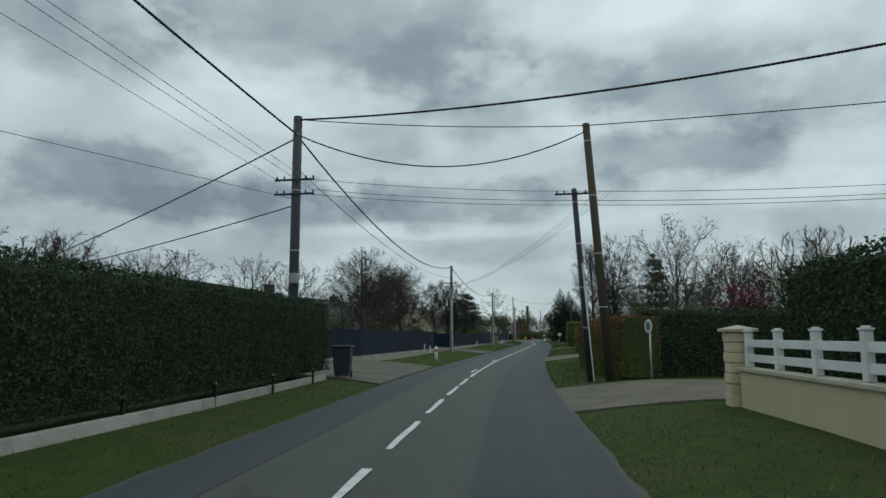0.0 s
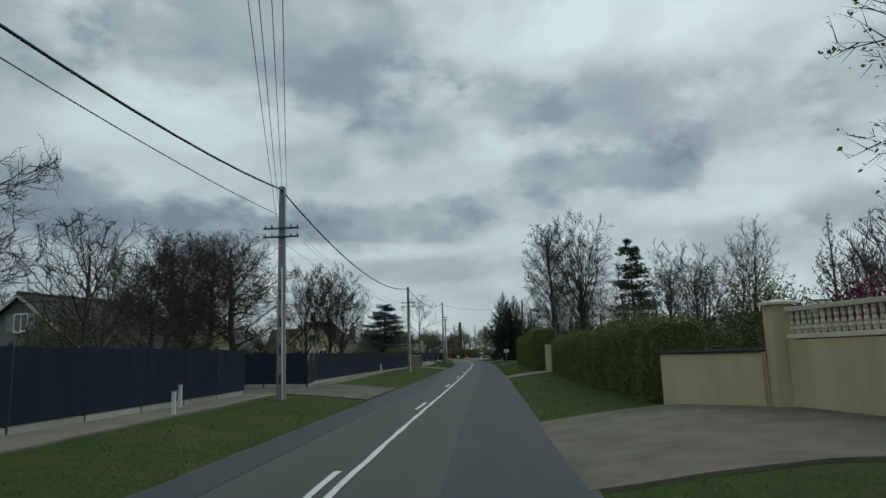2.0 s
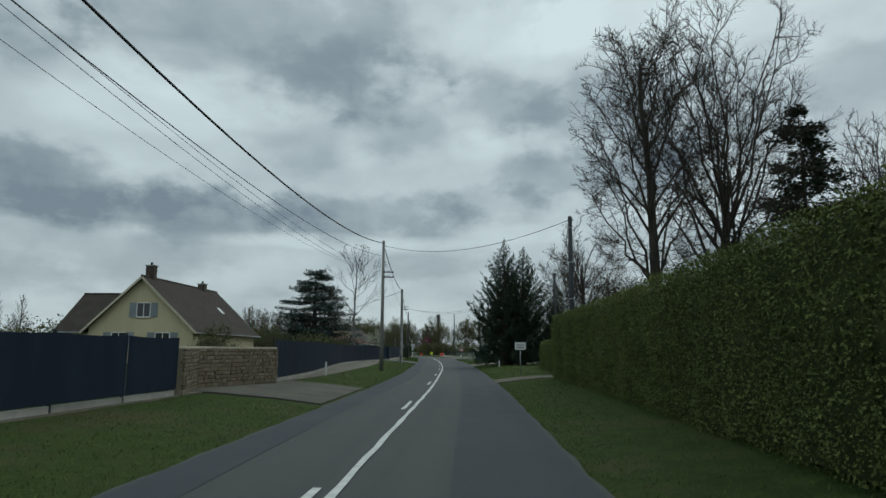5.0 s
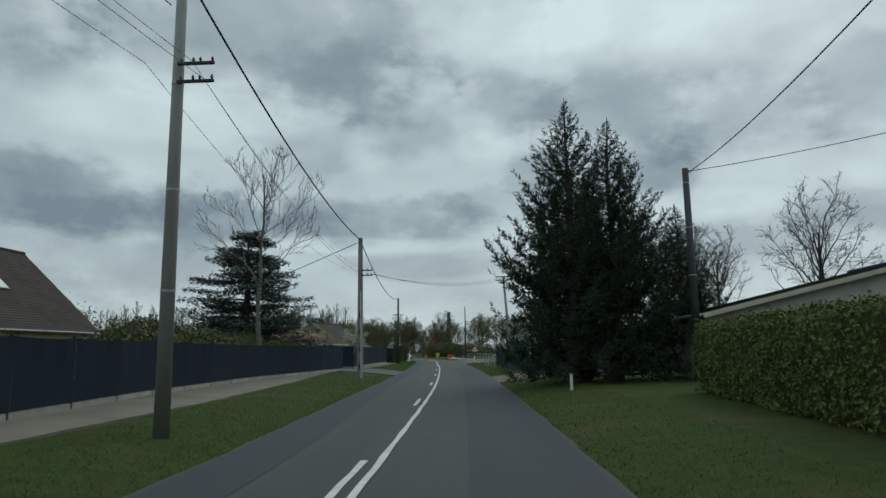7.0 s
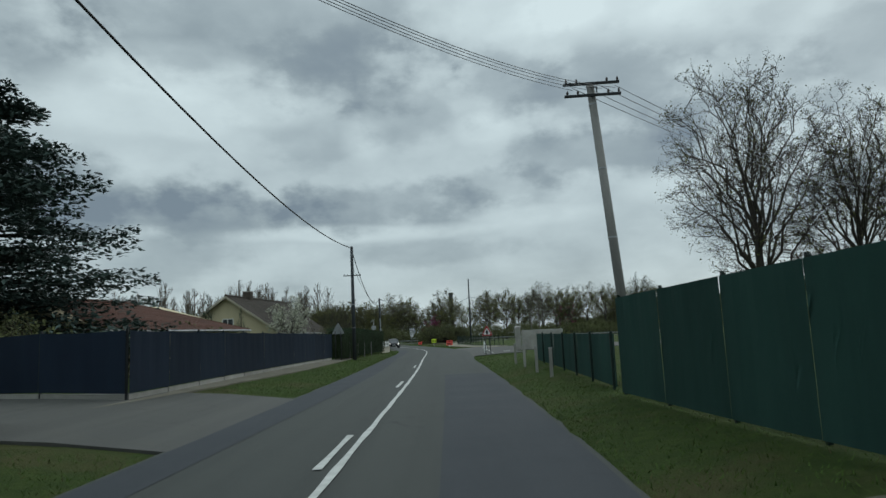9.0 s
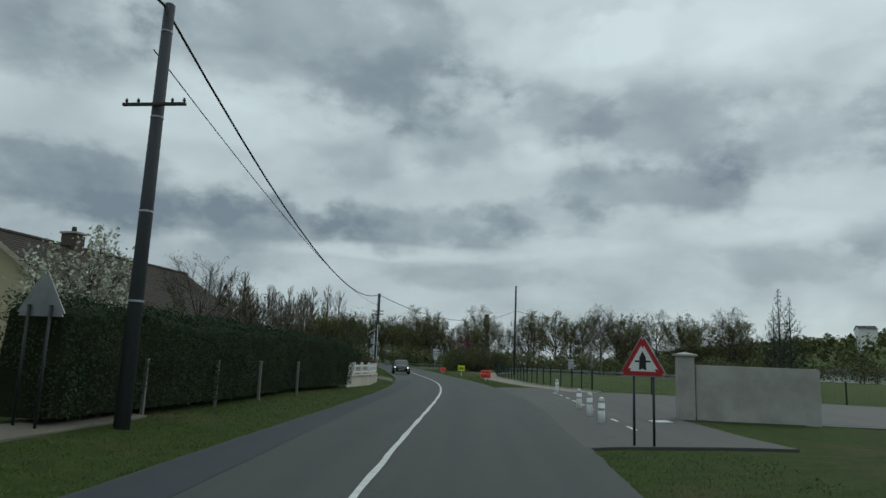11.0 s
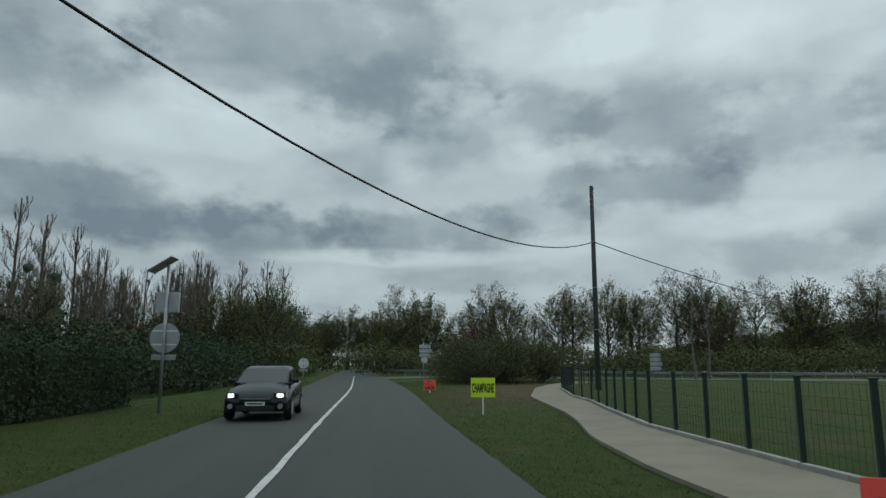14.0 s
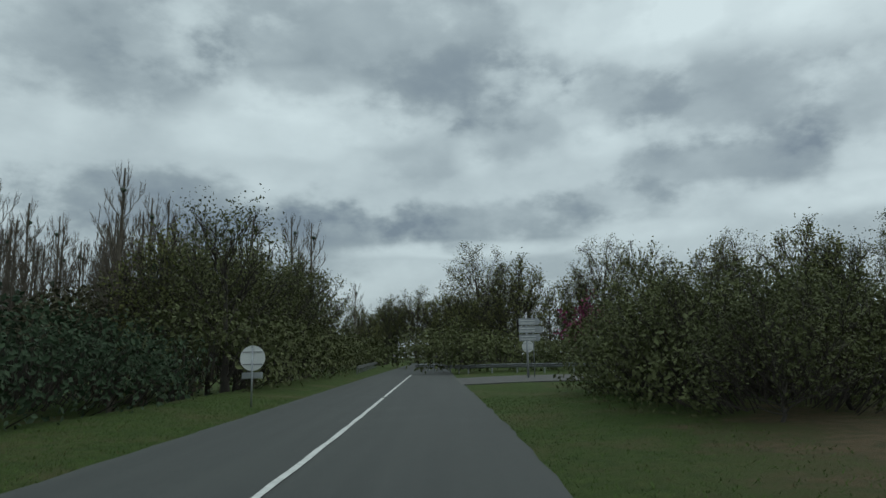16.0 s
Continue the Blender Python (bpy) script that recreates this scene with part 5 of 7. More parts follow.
def gable_house(place, turn, w, length, eave, ridge, wallm, roofm, label, over=.35, chimney=None, windows=(), skylights=(), hip=0.0):
    """A house with its gable on local -y: walls, two roof slopes with tile courses, ridge, barge boards, gutters, chimney."""
    ob = thing("house", place, label, "house", turn=turn)
    bm = bmesh.new()
    pts = [(-w / 2, 0, -.6), (w / 2, 0, -.6), (w / 2, 0, eave), (0, 0, ridge - .12), (-w / 2, 0, eave)]
    poly(bm, pts, length, (0, 1, 0))
    part("wall", bm, wallm, ob)
    sl = math.hypot(w / 2 + over, (ridge - eave) * (w / 2 + over) / (w / 2))
    for s in (-1, 1):
        bm = bmesh.new()
        dx, dz = s * (w / 2 + over), -(ridge - eave) * (w / 2 + over) / (w / 2)
        n = max(6, int(sl / .2))
        nrm = Vector((s * -dz, 0, abs(dx))).normalized()
        prof = [(0.0, -.05), (0.0, .012)]
        for i in range(n):
            prof += [((i + 1) / n, .03), ((i + 1) / n, .012 if i < n - 1 else -.05)]
        rings = []
        for a, o in prof:
            hy = hip * (1 - a)
            q = Vector((dx * a, 0, ridge + dz * a)) + nrm * o
            rings.append((bm.verts.new((q.x, -over + hy, q.z)), bm.verts.new((q.x, length + over - hy, q.z))))
        for k in range(len(rings)):
            a, b = rings[k], rings[(k + 1) % len(rings)]
            bm.faces.new((a[0], a[1], b[1], b[0]))
        for e in (0, 1):
            bm.faces.new([r[e] for r in rings])
        bmesh.ops.recalc_face_normals(bm, faces=bm.faces)
        part("roof", bm, roofm, ob)
        bm = bmesh.new()
        rod(bm, (dx * 1.01, -over, ridge + dz - .06), (dx * 1.01, length + over, ridge + dz - .06), .06, .06, 8)
        part("gutter", bm, M_GALV, ob)
        if not hip:
            bm = bmesh.new()
            a, b = Vector((0, -over - .012, ridge - .1)), Vector((dx, -over - .012, ridge + dz - .1))
            mm = Matrix.Translation(a) @ (b - a).to_track_quat("X", "Z").to_matrix().to_4x4()
            box(bm, 0, (b - a).length, -.012, .012, -.09, .09, 0, mm)
            part("barge_board", bm, M_STONECAP, ob)
    if hip:
        for yy, hh in ((-over, 1), (length + over, -1)):
            bm = bmesh.new()
            zz = ridge - (ridge - eave) * (w / 2 + over) / (w / 2)
            poly(bm, [(-w / 2 - over, yy, zz), (w / 2 + over, yy, zz), (0, yy + hh * hip, ridge)], .05, (0, 0, 1))
            part("roof", bm, roofm, ob)
    bm = bmesh.new()
    rod(bm, (0, -over + hip, ridge + .03), (0, length + over - hip, ridge + .03), .1, .1, 8)
    part("ridge_tiles", bm, roofm, ob)
    if chimney:
        for cxx, cy, ch in chimney:
            bm = bmesh.new()
            box(bm, cxx - .38, cxx + .38, cy - .3, cy + .3, ridge - 1.0, ridge + ch, .015)
            c = part("chimney", bm, M_CHIMNEY, ob)
            bm = bmesh.new()
            box(bm, cxx - .44, cxx + .44, cy - .36, cy + .36, ridge + ch + .001, ridge + ch + .1, .015)
            part("chimney_cap", bm, M_CONC, c)
            bm = bmesh.new()
            rod(bm, (cxx, cy, ridge + ch + .1), (cxx, cy, ridge + ch + .36), .12, .09, 10)
            part("chimney_pot", bm, M_BROWNROOF, c)
    base = ob.matrix_basis
    for (xx, zz, ww, hh, sh) in windows:
        window(ob, base @ Matrix.Translation((xx, -.004, zz)), ww, hh, True, sh)
    for (s, u, v, ww, hh) in skylights:
        dx, dz = s * (w / 2), -(ridge - eave)
        p = Vector((dx * v, u, ridge + dz * v))
        xax, yax = Vector((0, s, 0)), Vector((-dx, 0, -dz)).normalized()
        zax = xax.cross(yax)
        mm = Matrix((( *xax, 0), (*yax, 0), (*zax, 0), (0, 0, 0, 1))).transposed()
        mm.translation = p
        bm = bmesh.new()
        box(bm, -ww / 2, ww / 2, -hh / 2, hh / 2, .02, .12, .01, mm)
        k = part("skylight", bm, M_GALV, ob)
        bm = bmesh.new()
        box(bm, -ww / 2 + .07, ww / 2 - .07, -hh / 2 + .07, hh / 2 - .07, .121, .128, 0, mm)
        # plain white pane: its colour stands for the sky mirrored in the glass
        part("pane", bm, M_WHITE, k, "pale pane with the sky's reflection put into its white colour")
    return ob


SH = M_SHUTTER
gable_house((-25.2, 39.5, .3), 0, 8.6, 17.5, 2.05, 5.0, M_CREAM, M_SLATE, "cream bungalow with a long dark slate roof and a skylight", .45,
            [(0, 15.5, .7)], [(1.6, .9, 1.1, 1.2, SH)], [(1, 13.4, .36, 1.0, .8)])
gable_house((-16.9, 34.5, .3), 0, 5.6, 4.6, 1.55, 3.0, M_CREAM, M_SLATE, "small cream garage with a dark gable roof behind the gate", .3)
gable_house((-30.0, 72, .3), -12, 9.5, 10, 2.4, 5.6, M_GREYWALL, M_SLATE, "grey house with a steep dark slate roof", .4, [(0, 8.5, .6)], [(-1.8, 1.0, 1.2, 1.2, SH), (1.8, 1.0, 1.2, 1.2, SH), (0, 3.4, 1.0, 1.0, SH)])
gable_house((-27.5, 89, .3), 14, 9.0, 11, 2.5, 6.0, M_CREAM, M_SLATE, "house with a grey slate roof behind bare trees", .4, None, [(1.6, 1.0, 1.2, 1.2, SH), (-1.6, 1.0, 1.2, 1.2, SH), (0, 3.6, 1.0, 1.0, SH)])
h3 = gable_house((-31.7, 142, .3), 0, 9.2, 16.0, 3.1, 7.45, M_CREAM, M_BROWNROOF, "cream house with grey-blue shutters and a steep brown tiled roof", .5,
                 [(-.1, 1.4, 1.05), (.0, 12.5, .5)], [(.15, 3.95, 1.15, 1.2, SH), (1.95, 1.35, 1.25, 1.25, SH), (-1.9, 1.35, 1.25, 1.25, SH)], [(1, 11.2, .55, .8, .9)])
gable_house((-34.0, 147.0, .3), 90, 8.0, 5.5, 3.0, 6.3, M_CREAM, M_BROWNROOF, "cream side wing with a brown tiled roof", .4)
gable_house((-27.0, 184, .3), -10, 10.5, 11, 2.3, 3.9, M_CREAM, M_REDROOF, "low cream bungalow with a red tiled hipped roof", .5, None, [(-2.6, .9, 1.3, 1.0, None), (2.4, .9, 1.3, 1.0, None)], (), 3.2)
gable_house((-28.4, 213.6, .2), -4, 9.5, 13.0, 2.6, 5.75, M_CREAM, M_BROWNROOF, "cream house with a mossy brown tiled roof behind the hedge", .5, [(0, 4.2, .6)], [(0, 2.7, 1.0, 1.0, None), (2.0, .7, 1.2, 1.1, None)])
gable_house((-37.7, 249, -.5), 0, 8.0, 4.5, 1.76, 4.4, M_CREAM, M_SLATE, "cream gabled bungalow wing with a dark slate roof", .4, None, [(-1.2, .5, 1.3, 1.0, None)])
gable_house((-38.95, 254, -.5), 0, 7.0, 8.6, 1.92, 4.73, M_CREAM, M_SLATE, "cream bungalow with a dark slate roof and pale verge", .35)
gable_house((12.8, 146.2, .3), 0, 16.2, 5.0, 2.6, 4.5, M_CONC, M_SLATE, "low grey garage building beside dark conifers", .3, None, [(-1.8, .8, 1.2, .8, None)])
# pale buildings beyond the field
for x, y, w, l, e, r, lab in ((95, 400, 9, 16, 2.6, 4.2, "small pale building beyond the playing field"), (55, 380, 6, 9, 2.4, 3.6, "small pale clubhouse beyond the playing field"), (250, 560, 26, 12, 33, 34.5, "long pale building high on the wooded hillside"), (190, 600, 14, 9, 29, 31, "pale building high on the wooded hillside")):
    gable_house((x, y, -.3), 75, w, l, e, r, M_WHITE, M_SLATE, lab, .4, None, [(k, e - 1.7, 1.4, 1.0, None) for k in np.linspace(-w / 2 + 1.5, w / 2 - 1.5, max(2, int(w / 3.5)))])


def carport():
    ob = thing("carport", on(-17.5, 30.5), "open carport with a flat dark roof and white beam", "carport", turn=6)
    bm = bmesh.new()
    box(bm, -3.2, 2.4, -.3, 4.0, 2.35, 2.5, .02)
    part("roof", bm, M_SLATE, ob)
    bm = bmesh.new()
    box(bm, -3.25, 2.45, -.36, -.301, 2.3, 2.56, .01)
    part("fascia", bm, M_WHITE, ob)
    for x in (-3.0, -.2, 2.2):
        bm = bmesh.new()
        box(bm, x - .07, x + .07, -.2, -.06, -.3, 2.349, .01)
        part("post", bm, M_BROWNWOOD, ob)
    bm = bmesh.new()
    box(bm, -3.1, 2.3, 3.7, 3.9, -.3, 2.349)
    part("back_wall", bm, M_BROWNWOOD, ob)


carport()
pillar(-11.75, 29.0, .34, 1.55, "white rendered gate pillar", M_WHITE, M_WHITE)
pillar(-14.2, 27.6, .9, 1.35, "cream meter cabinet pillar with a flat cap", M_CREAM, M_STONECAP)
pillar(-16.6, 26.5, .9, 1.35, "cream meter cabinet pillar with a flat cap", M_CREAM, M_STONECAP)


def letterbox(x, y, z):
    ob = thing("letterbox", (x, y, on(x, y)[2] + z), "dark letterbox on the cream pillar", "letterbox")
    bm = bmesh.new()
    box(bm, -.2, .2, -.14, 0, 0, .3, .02)
    part("body", bm, M_BROWNWOOD, ob)
    bm = bmesh.new()
    box(bm, -.15, .15, -.146, -.1405, .2, .24)
    part("slot", bm, M_INK, ob)


letterbox(-16.6, 26.04, .75)
letterbox(-14.2, 27.14, .75)
picket(-13.7, 28.0, -12.0, 28.9, .02, 1.2, M_WHITE, "white metal gate with upright bars", .14)


# ---- the oncoming car ----
def loft(bm, sections, close=True):
    rings = [[bm.verts.new(p) for p in s] for s in sections]
    n = len(rings[0])
    for a, b in zip(rings, rings[1:]):
        for k in range(n if close else n - 1):
            bm.faces.new((a[k], a[(k + 1) % n], b[(k + 1) % n], b[k]))
    if close:
        bm.faces.new(rings[0][::-1])
        bm.faces.new(rings[-1])
    bmesh.ops.recalc_face_normals(bm, faces=bm.faces)


def car(x, y, turn):
    """A dark compact car, nose on local -y."""
    ob = thing("car", (x, y, .012), "black compact hatchback car with lit headlamps on the road", "car", turn=turn)
    bm = bmesh.new()
    # sections along y: half width at sill, half width at belt, z of sill, belt and hood height
    secs = ((-2.02, .62, .60, .42, .52, .60), (-1.96, .80, .78, .30, .58, .70), (-1.75, .86, .85, .24, .66, .82), (-1.3, .88, .87, .22, .76, .95), (-.85, .885, .88, .22, .84, 1.04),
            (-.2, .89, .885, .22, .88, .98), (.8, .89, .885, .22, .92, 1.0), (1.5, .885, .87, .24, .95, 1.02), (1.85, .86, .82, .30, .95, 1.02), (2.0, .78, .72, .45, .85, .95))
    rings = []
    for yy, a, b, z0, z1, z2 in secs:
        rings.append([(-a * .94, yy, z0), (-a, yy, z0 + .12), (-b, yy, z1), (-b * .86, yy, (z1 + z2) / 2 + .02), (-b * .4, yy, z2), (b * .4, yy, z2), (b * .86, yy, (z1 + z2) / 2 + .02), (b, yy, z1), (a, yy, z0 + .12), (a * .94, yy, z0)])
    loft(bm, rings)
    part("body", bm, M_CARPAINT, ob, smooth=True)
    bm = bmesh.new()
    cab = ((-.95, .70, .80, .93, .97), (-.25, .66, .80, 1.35, .90), (.15, .64, .79, 1.46, .90), (.9, .63, .78, 1.47, .92), (1.5, .60, .76, 1.38, .95), (1.92, .56, .74, 1.0, .93))
    rings = []
    for yy, wt, wb, zt, zb in cab:
        rings.append([(-wb, yy, zb), (-(wb + wt) / 2 - .02, yy, (zb + zt) / 2), (-wt, yy, zt - .05), (-wt * .8, yy, zt), (wt * .8, yy, zt), (wt, yy, zt - .05), ((wb + wt) / 2 + .02, yy, (zb + zt) / 2), (wb, yy, zb)])
    loft(bm, rings)
    part("cabin", bm, M_CARPAINT, ob, smooth=True)
    bm = bmesh.new()
    poly(bm, [(-.72, -.975, .99), (.72, -.975, .99), (.60, -.268, 1.372), (-.60, -.268, 1.372)], .012, (0, -.5, .86))
    part("windscreen", bm, M_GLASS, ob)
    for s in (-1, 1):
        bm = bmesh.new()
        poly(bm, [(s * .815, -.75, .98), (s * .815, .95, 1.0), (s * .675, .85, 1.38), (s * .675, -.15, 1.34)], .012, (s, 0, .35))
        part("side_window", bm, M_GLASS, ob)
        bm = bmesh.new()
        mm = Matrix.Translation((s * .62, -1.93, .68)) @ Matrix.Rotation(s * radians(22), 4, "Z")
        box(bm, -.17, .17, -.06, .05, -.075, .085, .03, mm)
        hl = part("headlamp", bm, M_GLASS, ob)
        bm = bmesh.new()
        box(bm, -.09, .09, -.085, -.062, -.045, .05, .015, mm)
        part("lamp_lens", bm, M_LAMPON, hl, "lit white lens")
        bm = bmesh.new()
        box(bm, s * .90 - .1, s * .90 + .1, -.72, -.58, .98, 1.1, .03)
        part("wing_mirror", bm, M_CARPAINT, ob)
        bm = bmesh.new()
        rod(bm, (s * .66, -2.0, .40), (s * .66, -2.035, .40), .07, .07, 14)
        part("fog_lamp", bm, M_GALV, ob)
    for yy in (-1.28, 1.22):
        for s in (-1, 1):
            bm = bmesh.new()
            rod(bm, (s * .70, yy, .32), (s * .905, yy, .32), .32, .32, 24)
            bmesh.ops.bevel(bm, geom=[e for e in bm.edges if abs(e.verts[0].co.x - e.verts[1].co.x) < .01], offset=.03, segments=2, affect="EDGES")
            w = part("wheel", bm, M_RUBBER, ob)
            bm = bmesh.new()
            rod(bm, (s * .906, yy, .32), (s * .915, yy, .32), .2, .17, 18)
            part("rim", bm, M_GALV, w)
    bm = bmesh.new()
    box(bm, -.42, .42, -2.05, -2.0, .5, .62, .015)
    g = part("grille", bm, M_GLASS, ob)
    bm = bmesh.new()
    box(bm, -.40, .40, -2.062, -2.051, .585, .605, .004)
    part("chrome_bar", bm, M_GALV, g)
    bm = bmesh.new()
    box(bm, -.5, .5, -2.04, -1.98, .28, .42, .02)
    part("lower_grille", bm, M_INK, ob)
    bm = bmesh.new()
    box(bm, -.26, .26, -2.075, -2.063, .42, .52, .004)
    pl = part("number_plate", bm, M_WHITE, ob)
    bm = bmesh.new()
    box(bm, -.2, .2, -2.079, -2.0755, .45, .49)
    part("text_bar", bm, M_INK, pl)


car(cx(261.6) - 1.8, 261.6, 13.0)


# ---- plants ----
class Bush:
    """Collects triangles and tubes as plain lists."""

    def __init__(self):
        self.v, self.f = [], []

    def tube(self, pts, radii, n):
        base = len(self.v)
        up = Vector((0.31, 0.57, 0.76))
        for i, (p, r) in enumerate(zip(pts, radii)):
            d = (pts[min(i + 1, len(pts) - 1)] - pts[max(i - 1, 0)]).normalized()
            a = d.cross(up)
            a = a.normalized() if a.length > 1e-3 else Vector((1, 0, 0))
            b = d.cross(a)
            for k in range(n):
                t = 2 * math.pi * k / n
                q = p + (a * math.cos(t) + b * math.sin(t)) * r
                self.v.append((q.x, q.y, q.z))
        for i in range(len(pts) - 1):
            for k in range(n):
                a, b = base + i * n + k, base + i * n + (k + 1) % n
                self.f.append((a, b, b + n, a + n))

    def mesh(self, name, material, smooth=False):
        return soup(name, self.v, self.f, material, smooth)


def leaf_cards(points, normals, size, rng, long=1.7, spread=.8):
    """Small bent leaf cards (two triangles each) at the given points; numpy arrays."""
    n = len(points)
    d = rng.normal(size=(n, 3)) * spread + normals
    d /= np.linalg.norm(d, axis=1, keepdims=True) + 1e-9
    a = np.cross(d, rng.normal(size=(n, 3)))
    a /= np.linalg.norm(a, axis=1, keepdims=True) + 1e-9
    b = np.cross(d, a)
    s = (size * rng.uniform(.6, 1.35, (n, 1)))
    p0 = points - a * s * long / 2
    p1 = points + b * s * .5 + d * s * .15
    p2 = points + a * s * long / 2
    p3 = points - b * s * .5 + d * s * .15
    v = np.stack([p0, p1, p2, p3], 1).reshape(-1, 3)
    i = np.arange(n) * 4
    return v, np.stack([i, i + 1, i + 2, i + 3], 1)


def swell(x, y, z, seed):
    """Smooth uneven lumps between about -1 and 1, for whole arrays."""
    a = np.sin(x * 1.7 + 1.3 * np.sin(y * 1.1 + seed)) * np.sin(y * 1.9 + 1.1 * np.sin(z * 1.6 + seed * 2.1))
    b = np.sin(x * 4.1 + y * 2.3 + seed) * np.sin(z * 4.7 - y * 3.1 + 1.7 * seed)
    return .62 * a + .38 * b


def unit(a):
    return a / (np.linalg.norm(a, axis=-1, keepdims=True) + 1e-9)


def tubes(P, R, k):
    """Round limbs along many lines at once: P lines x points x 3, R their radii."""
    M, n = P.shape[:2]
    t = unit(np.gradient(P, axis=1))
    a = unit(np.cross(t, (0.31, 0.57, 0.76)))
    b = np.cross(t, a)
    ang = np.arange(k) * 2 * math.pi / k
    ring = P[:, :, None] + (a[:, :, None] * np.cos(ang)[:, None] + b[:, :, None] * np.sin(ang)[:, None]) * R[:, :, None, None]
    i = np.arange(M * n * k).reshape(M, n, k)
    j = np.roll(i, -1, axis=2)
    f = np.stack([i[:, :-1], j[:, :-1], j[:, 1:], i[:, 1:]], -1).reshape(-1, 4)
    return ring.reshape(-1, 3), f


def blades_along(P, w, rng):
    """Thin tapering twigs, one triangle for each step of a line."""
    a, b = P[:, 0], P[:, -1]
    s = unit(np.cross(b - a, rng.normal(size=a.shape))) * w
    v = np.stack([a - s, a + s, b], 1).reshape(-1, 3)
    return v, np.arange(len(v)).reshape(-1, 3)


def merge(pieces):
    V, F, o = [], [], 0
    for v, f in pieces:
        V.append(v)
        F.append(f + o)
        o += len(v)
    return np.concatenate(V), F


def grow(seed, height, radius, base, r0, limbs=16, kids=(8, 7, 6), lo=.15, hi=.55, top=.62, bow=(.55, .3), zmin=-.55, reach=.74, up=.25, spread=.6, lod=0, twig=.012, leaders=1):
    """Trunk and limbs that fill a rounded crown; then branches, shoots and twigs. Returns both meshes' data and the twig ends."""
    rng = np.random.default_rng(seed)
    rz = (height - base) / 2
    mid = np.array((0, 0, base + rz))
    wood, fine = [], []
    n = 9
    z = np.linspace(-.3, height * top, n)
    lean = np.cumsum(rng.normal(size=(n, 2)) * radius * .02, axis=0)
    T = np.concatenate([lean - lean[0], z[:, None]], 1)
    wood.append(tubes(T[None], (r0 * (1 - .75 * np.linspace(0, 1, n)) * (1 + .35 * np.exp(-np.linspace(0, 9, n))))[None], 8))
    i = np.arange(limbs)
    zf = 1 - (i + .5) / limbs * (1 - zmin)
    az = i * 2.39996 + rng.uniform(-.35, .35, limbs)
    q = np.sqrt(np.maximum(.02, 1 - zf ** 2))
    goal = mid + reach * np.stack([radius * q * np.cos(az), radius * q * np.sin(az), rz * zf], 1) * rng.uniform(.8, 1.12, (limbs, 1))
    h0 = (lo + (hi - lo) * np.clip((zf - zmin) / (1 - zmin) + rng.normal(size=limbs) * .08, 0, 1)) * height
    start = np.stack([np.interp(h0, z, T[:, 0]), np.interp(h0, z, T[:, 1]), h0], 1)
    d = goal - start
    ctrl = start + d * np.array((bow[0], bow[0], bow[1]))
    s = np.linspace(0, 1, 7)[None, :, None]
    L1 = start[:, None] * (1 - s) ** 2 + 2 * ctrl[:, None] * s * (1 - s) + goal[:, None] * s ** 2
    len1 = np.linalg.norm(d, axis=1)
    L1 = L1 + rng.normal(size=L1.shape) * len1[:, None, None] * .022 * np.minimum(1, s * 3)
    ra = (r0 * .30 * (1 - .45 * h0 / height))[:, None] * (1 - .85 * s[..., 0])
    wood.append(tubes(L1, np.maximum(ra, twig), 5))
    heart = np.array((0, 0, base + .55 * rz))

    def shoots(P, LL, k, t0, share, m, bend):
        M, n = P.shape[:2]
        t = t0 + (1 - t0) * (np.arange(k)[None] + rng.random((M, k))) / k
        t = np.minimum(t, .995) * (n - 1)
        i = t.astype(int)
        r = np.arange(M)[:, None]
        a, b = P[r, i], P[r, i + 1]
        st = a + (b - a) * (t - i)[..., None]
        dd = unit(unit(b - a) * .62 + unit(st - heart) * .5 + unit(rng.normal(size=st.shape)) * spread * 1.35 + np.array((0, 0, up)))
        ln = LL[:, None] * share * rng.uniform(.65, 1.25, (M, k)) * (1.2 - .55 * t / (n - 1))
        st, dd, ln = st.reshape(-1, 3), dd.reshape(-1, 3), ln.reshape(-1)
        u = np.linspace(0, 1, m)[None, :, None]
        Q = st[:, None] + dd[:, None] * ln[:, None, None] * u + np.array((0, 0, 1)) * (u ** 2) * ln[:, None, None] * bend
        Q = Q + rng.normal(size=Q.shape) * ln[:, None, None] * .055 * np.minimum(1, u * 4)
        # twigs turn back at the crown's rounded outline
        e = (Q - mid) / np.array((radius, radius, rz))
        far = np.linalg.norm(e, axis=-1, keepdims=True)
        return mid + (Q - mid) * np.where(far > .92, (.92 + .16 * np.tanh((far - .92) / .3)) / np.maximum(far, .01), 1.0), ln

    L2, len2 = shoots(L1, np.full(limbs, radius * 1.0), kids[0], .22, .46, 5 if lod == 0 else 3, up * .5)
    m2 = L2.shape[1]
    r2 = (np.maximum(r0 * .075, twig * 1.35) * (1 - .75 * np.linspace(0, 1, m2)))[None].repeat(len(L2), 0)
    fine.append(tubes(L2, r2, 4 if lod == 0 else 3))
    L3, len3 = shoots(L2, len2, kids[1], .15, .52, 3 if lod == 0 else 2, up * .5)
    if lod == 0:
        fine.append(tubes(L3, (np.array((1.0, .75, .4)) * twig)[None].repeat(len(L3), 0), 3))
    else:
        fine.append(blades_along(L3, twig * 1.4, rng))
    ends = np.concatenate([L2[:, -1], L3[:, -1]])
    if kids[2]:
        L4, len4 = shoots(L3, len3, kids[2], .1, .6, 2, up * .3)
        fine.append(blades_along(L4, twig * .8, rng))
        ends = np.concatenate([L3[:, -1], L4[:, -1]])
    return merge(wood), merge(fine), ends


TREES = {}


